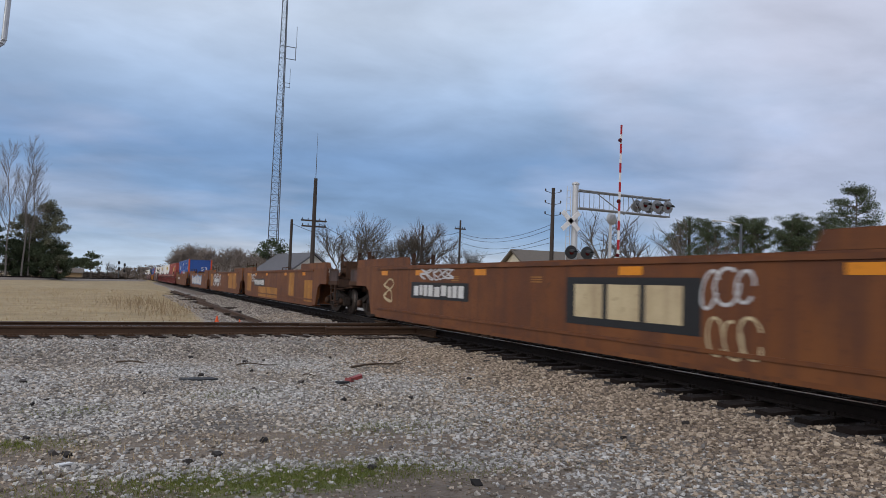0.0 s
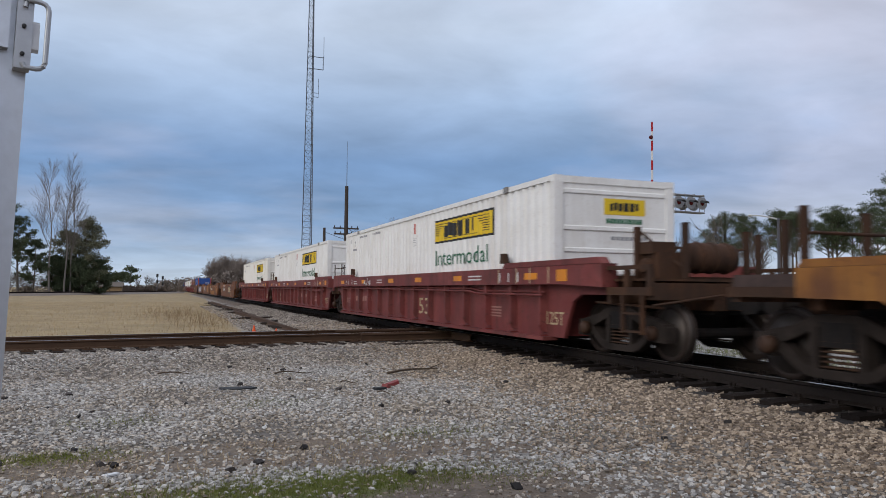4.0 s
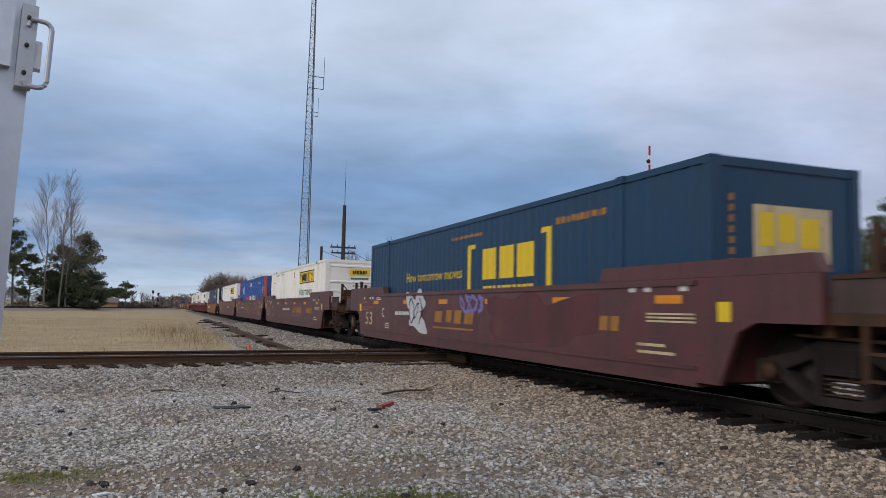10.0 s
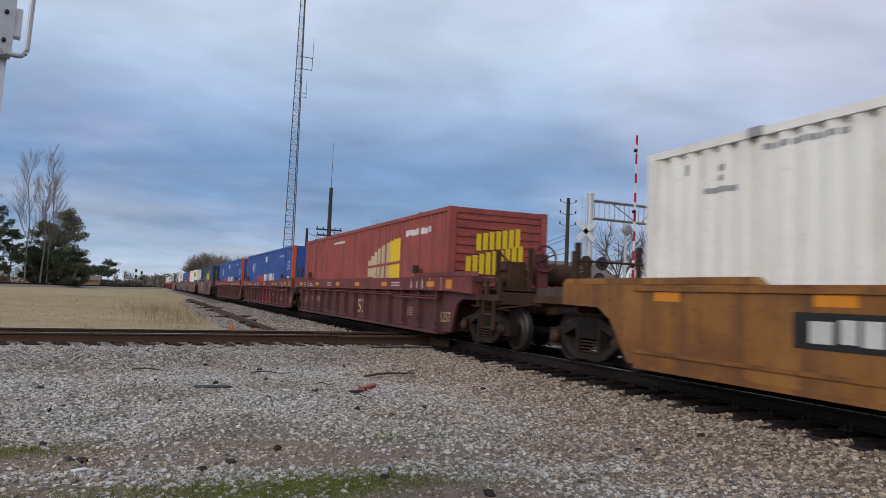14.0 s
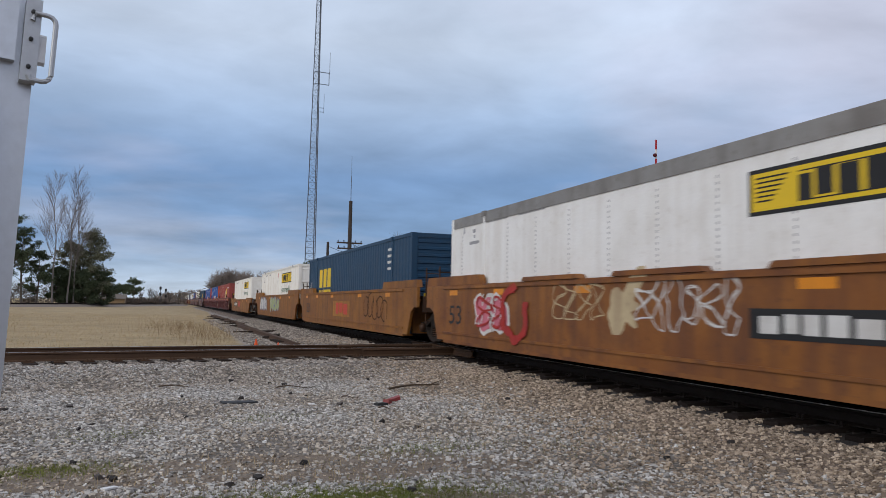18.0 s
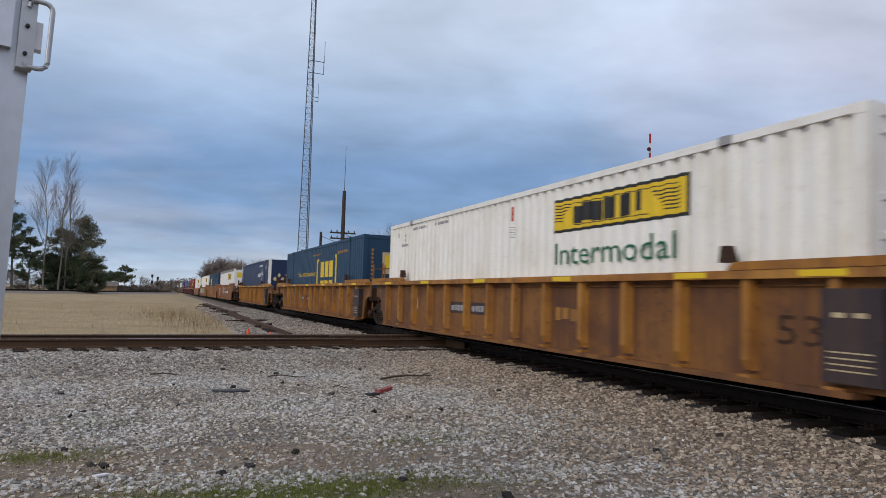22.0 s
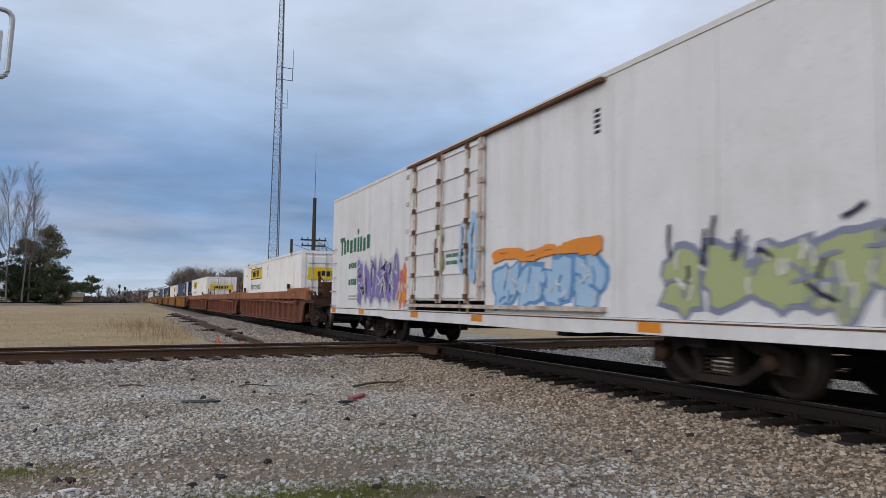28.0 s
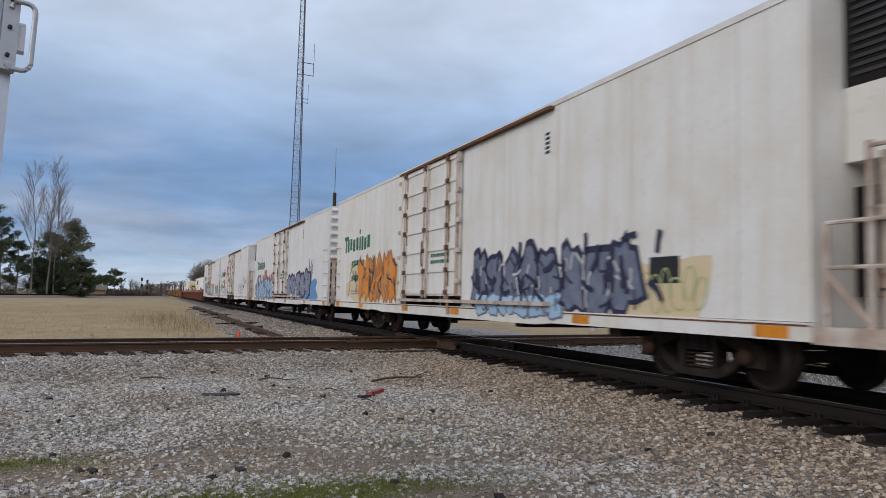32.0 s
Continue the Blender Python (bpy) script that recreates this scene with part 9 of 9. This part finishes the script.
t1 = reefer_car("white refrigerator car with louvred end and graffiti", on_track(469.13 + RH), 7.35, "louvre", "plain", 0.1)
t2 = reefer_car("white refrigerator car with painted orange and black cooling unit", on_track(491.14 + RH), 8.2, "unit", "plain", 0.9, True)
t3 = reefer_car("white refrigerator car with blue and grey graffiti", on_track(515.72 + RH), 7.7, "louvre", "platform", 0.0)
t4 = reefer_car("cream-white refrigerator car with orange and slate graffiti", on_track(537.46 + RH), 7.4, "unit", "plain", 0.25, False, "reefer_cream")
for c, s in ((t1, 469.13), (t2, 491.14), (t3, 515.72), (t4, 537.46)):
    TRAIN.append((c, s + RH, 0.0))
A = -RH
bubble_letters(t1, "g_purple", "g_silver", "d_white", A + 2.9, A + 6.6, 0.95, 2.35, -RW, 31, 6)
slashes("graffiti", "g_dark", t1, A + 3.1, A + 6.4, 0.95, 2.2, -RW, 32, 0.06, 16, 0.026)
bubble_letters(t1, "g_orange", "g_pink", "d_white", A + 6.4, A + 7.2, 0.9, 2.0, -RW, 33, 2)
bubble_letters(t1, "g_pale", "g_blue", "d_white", A + 11.75, A + 15.2, 0.92, 1.9, -RW, 34, 4)
scrawl("graffiti", "g_orange", t1, A + 11.7, A + 15.1, 1.78, 2.0, -RW, 35, 0.09, 3, 1.6, 0.03)
bubble_letters(t1, "g_green", "g_grey", "d_white", A + 16.4, A + 20.0, 0.9, 1.95, -RW, 36, 5)
slashes("graffiti", "g_dark", t1, A + 16.4, A + 19.8, 0.95, 2.1, -RW, 37, 0.05, 14, 0.03)
scrawl("graffiti", "g_green", t1, A + 9.0, A + 9.5, 1.6, 2.6, -RW - 0.09, 38, 0.12, 1)
scrawl("graffiti", "g_pale", t1, A + 10.3, A + 11.2, 1.5, 2.8, -RW - 0.09, 39, 0.12, 2)
# painted fruit with a straw
fruit = bmesh.new()
ring = [fruit.verts.new((A + 6.35 + 0.5 * math.cos(a), -RW - 0.005, 2.88 + 0.55 * math.sin(a))) for a in (2 * math.pi * i / 32 for i in range(32))]
fruit.faces.new(ring)
part("painted_fruit", fruit, "fruit", t2, "painted red-orange fruit")
decal("painted_straw", [(A + 6.5, A + 6.57, 3.4, 4.0)], "d_grey", t2, face=-RW, skew=0.6)
dome = bmesh.new()
arch = [(A + 4.35 + 0.68 * math.cos(a), 1.62 + 0.72 * math.sin(a)) for a in (math.pi * i / 16 for i in range(17))] + [(A + 4.35 - 0.68 + 0.17 * i, 1.56 + 0.06 * (i % 2)) for i in range(1, 8)]
dome.faces.new([dome.verts.new((u, -RW - 0.005, z)) for u, z in arch])
part("graffiti", dome, "g_tan", t2, "rust-brown sprayed dome")
strokes("graffiti", "g_tan", t2, [(A + 5.25, 1.95), (A + 5.2, 2.35), (A + 6.2, 2.42), (A + 6.25, 2.0), (A + 5.75, 1.9), (A + 5.72, 2.36)], 0.08, -RW, 42)
loops("graffiti", "g_dark", t2, A + 0.75, A + 1.75, 1.15, 2.2, -RW, 43, 0.035, 5)
loops("graffiti", "g_dark", t2, A + 0.85, A + 1.65, 1.5, 2.0, -RW, 47, 0.03, 5)
loops("graffiti", "g_dark", t2, A + 1.95, A + 2.75, 0.9, 2.0, -RW, 48, 0.035, 5)
loops("graffiti", "g_dark", t2, A + 0.5, A + 1.3, 2.45, 2.75, -RW, 49, 0.025, 5)
loops("graffiti", "d_red", t2, A + 1.2, A + 1.8, 0.85, 1.1, -RW, 57, 0.022, 4)
loops("graffiti", "g_purple", t2, A + 4.0, A + 7.9, 0.72, 1.75, -RW, 44, 0.04, 10)
strokes("graffiti", "g_dark", t2, [(A + 15.25, 1.86), (A + 15.3, 1.6), (A + 15.5, 1.55), (A + 15.65, 1.65), (A + 15.7, 1.85)], 0.03, -RW, 45)
strokes("graffiti", "g_dark", t2, [(A + 15.5, 1.55), (A + 15.5, 1.2)], 0.03, -RW, 46)
slashes("graffiti", "g_dark", t2, A + 16.3, A + 17.2, 0.72, 1.55, -RW, 70, 0.035, 12, 0.007)
loops("graffiti", "g_dark", t2, A + 16.4, A + 17.3, 1.4, 1.75, -RW, 71, 0.028, 4)
loops("graffiti", "g_dark", t2, A + 17.4, A + 18.0, 0.7, 1.35, -RW, 72, 0.03, 1)
strokes("graffiti", "g_dark", t2, [(A + 17.35, 1.36), (A + 17.5, 1.42), (A + 17.52, 1.75), (A + 17.85, 1.78), (A + 17.88, 1.42), (A + 18.02, 1.36), (A + 17.35, 1.36)], 0.035, -RW, 73)
strokes("graffiti", "g_purple", t2, [(A + 16.6, 1.55), (A + 16.75, 1.85), (A + 16.9, 1.6), (A + 17.05, 1.95), (A + 17.2, 1.65), (A + 17.4, 2.0)], 0.03, -RW, 74)
loops("graffiti", "g_grey", t2, A + 18.2, A + 18.85, 1.75, 2.3, -RW, 75, 0.045, 2)
decal("notice", [(A + 18.35, A + 18.75, 1.45, 1.68)], "d_black", t2, face=-RW)
loops("graffiti", "g_purple", t2, A + 19.05, A + 20.2, 1.72, 2.1, -RW, 76, 0.035, 5)
loops("graffiti", "g_dark", t2, A + 9.3, A + 10.4, 3.35, 3.75, -RW - 0.052, 79, 0.035, 4)
panel_bm = bmesh.new()
box(panel_bm, A + 7.3, A + 8.0, -RW - 0.03, -RW + 0.01, 1.38, 1.8)
bevelled(panel_bm, 0.01)
part("fuse_box", panel_bm, "reefer", t2, "flat white cover on the car side")
loops("graffiti", "g_dark", t2, A + 8.25, A + 8.5, 0.95, 1.6, -RW, 77, 0.03, 3)
strokes("graffiti", "g_dark", t2, [(A + 8.4, 1.05), (A + 8.42, 0.72)], 0.035, -RW, 78)
for u0, u1, lo, hi, k in ((0.3, 1.7, 0.95, 1.75, 50), (3.9, 5.0, 1.7, 2.45, 56), (6.3, 7.5, 1.2, 2.2, 58)):
    blotch("graffiti", "g_tan", t3, A + u0, A + u1, lo, hi, -RW, k, 0.12, 0.002)
blotch("graffiti", "g_blue", t3, A + 1.0, A + 7.5, 0.70, 1.15, -RW, 59, 0.12, 0.003)
bubble_letters(t3, "g_pink", "g_pink", "g_pale", A + 0.9, A + 7.55, 0.85, 2.2, -RW, 51, 6)
bubble_letters(t3, "g_pale", "g_slate", "d_white", A + 1.0, A + 7.5, 0.72, 2.1, -RW - 0.022, 51, 6)
slashes("graffiti", "g_purple", t3, A + 1.0, A + 7.4, 0.75, 2.1, -RW, 52, 0.06, 22, 0.050)
bubble_letters(t3, "g_grey", "g_dark", "g_silver", A + 11.7, A + 17.2, 0.85, 2.2, -RW, 53, 5)
blotch("graffiti", "g_blue", t3, A + 15.4, A + 18.6, 0.72, 1.6, -RW, 54, 0.4, 0.003)
scrawl("graffiti", "g_dark", t3, A + 16.8, A + 17.6, 1.5, 2.6, -RW, 55, 0.04, 3, 2.6)
blotch("graffiti", "g_sand", t4, A + 1.7, A + 7.1, 0.75, 2.2, -RW, 66, 0.22, 0.002)
blotch("graffiti", "g_sand", t4, A + 16.9, A + 18.9, 0.78, 1.6, -RW, 67, 0.16, 0.002)
loops("graffiti", "g_green", t4, A + 17.4, A + 18.9, 0.85, 1.55, -RW, 69, 0.025, 7)
bubble_letters(t4, "g_orange", "g_tan", "d_cream", A + 3.0, A + 6.9, 0.85, 2.35, -RW, 61, 6)
strokes("graffiti", "g_dark", t4, [(A + 1.75, 1.0), (A + 2.0, 1.35), (A + 1.95, 1.7), (A + 2.2, 2.0), (A + 2.9, 2.1), (A + 3.3, 2.35)], 0.04, -RW, 68)
slashes("graffiti", "g_dark", t4, A + 2.6, A + 7.2, 0.9, 2.3, -RW, 62, 0.05, 22, 0.03)
bubble_letters(t4, "g_slate", "g_dark", "g_silver", A + 12.0, A + 17.6, 0.75, 2.05, -RW, 63, 8)
bubble_letters(t4, "g_pale", "g_slate", "g_silver", A + 12.2, A + 15.6, 0.72, 1.2, -RW - 0.02, 65, 6)
slashes("graffiti", "g_dark", t4, A + 12.2, A + 18.4, 0.85, 2.1, -RW, 64, 0.09, 30, 0.033)
decal("notice", [(A + 17.8, A + 18.4, 1.3, 1.65)], "d_black", t4, face=-RW)


def motions():
    """The whole train rolls along the main line."""
    for ob, s, up in TRAIN:
        walk(ob, [(t, pose(s - travel(t), TRACK_Y, RAIL_Z + up)) for t in range(33)])
    # the wheels of the refrigerator cars turn as they roll
    steps = [k / 30 for k in range(961)]
    for car in (t1, t2, t3, t4):
        for ob in car.children_recursive:
            if ob.name.startswith("wheel") and ob.matrix_basis.translation.y < 0:
                home = ob.matrix_basis.copy()
                walk(ob, [(t, home @ pose(0, 0, 0, 0, -math.degrees(travel(t) / 0.43) % 360, 0)) for t in steps])


motions()
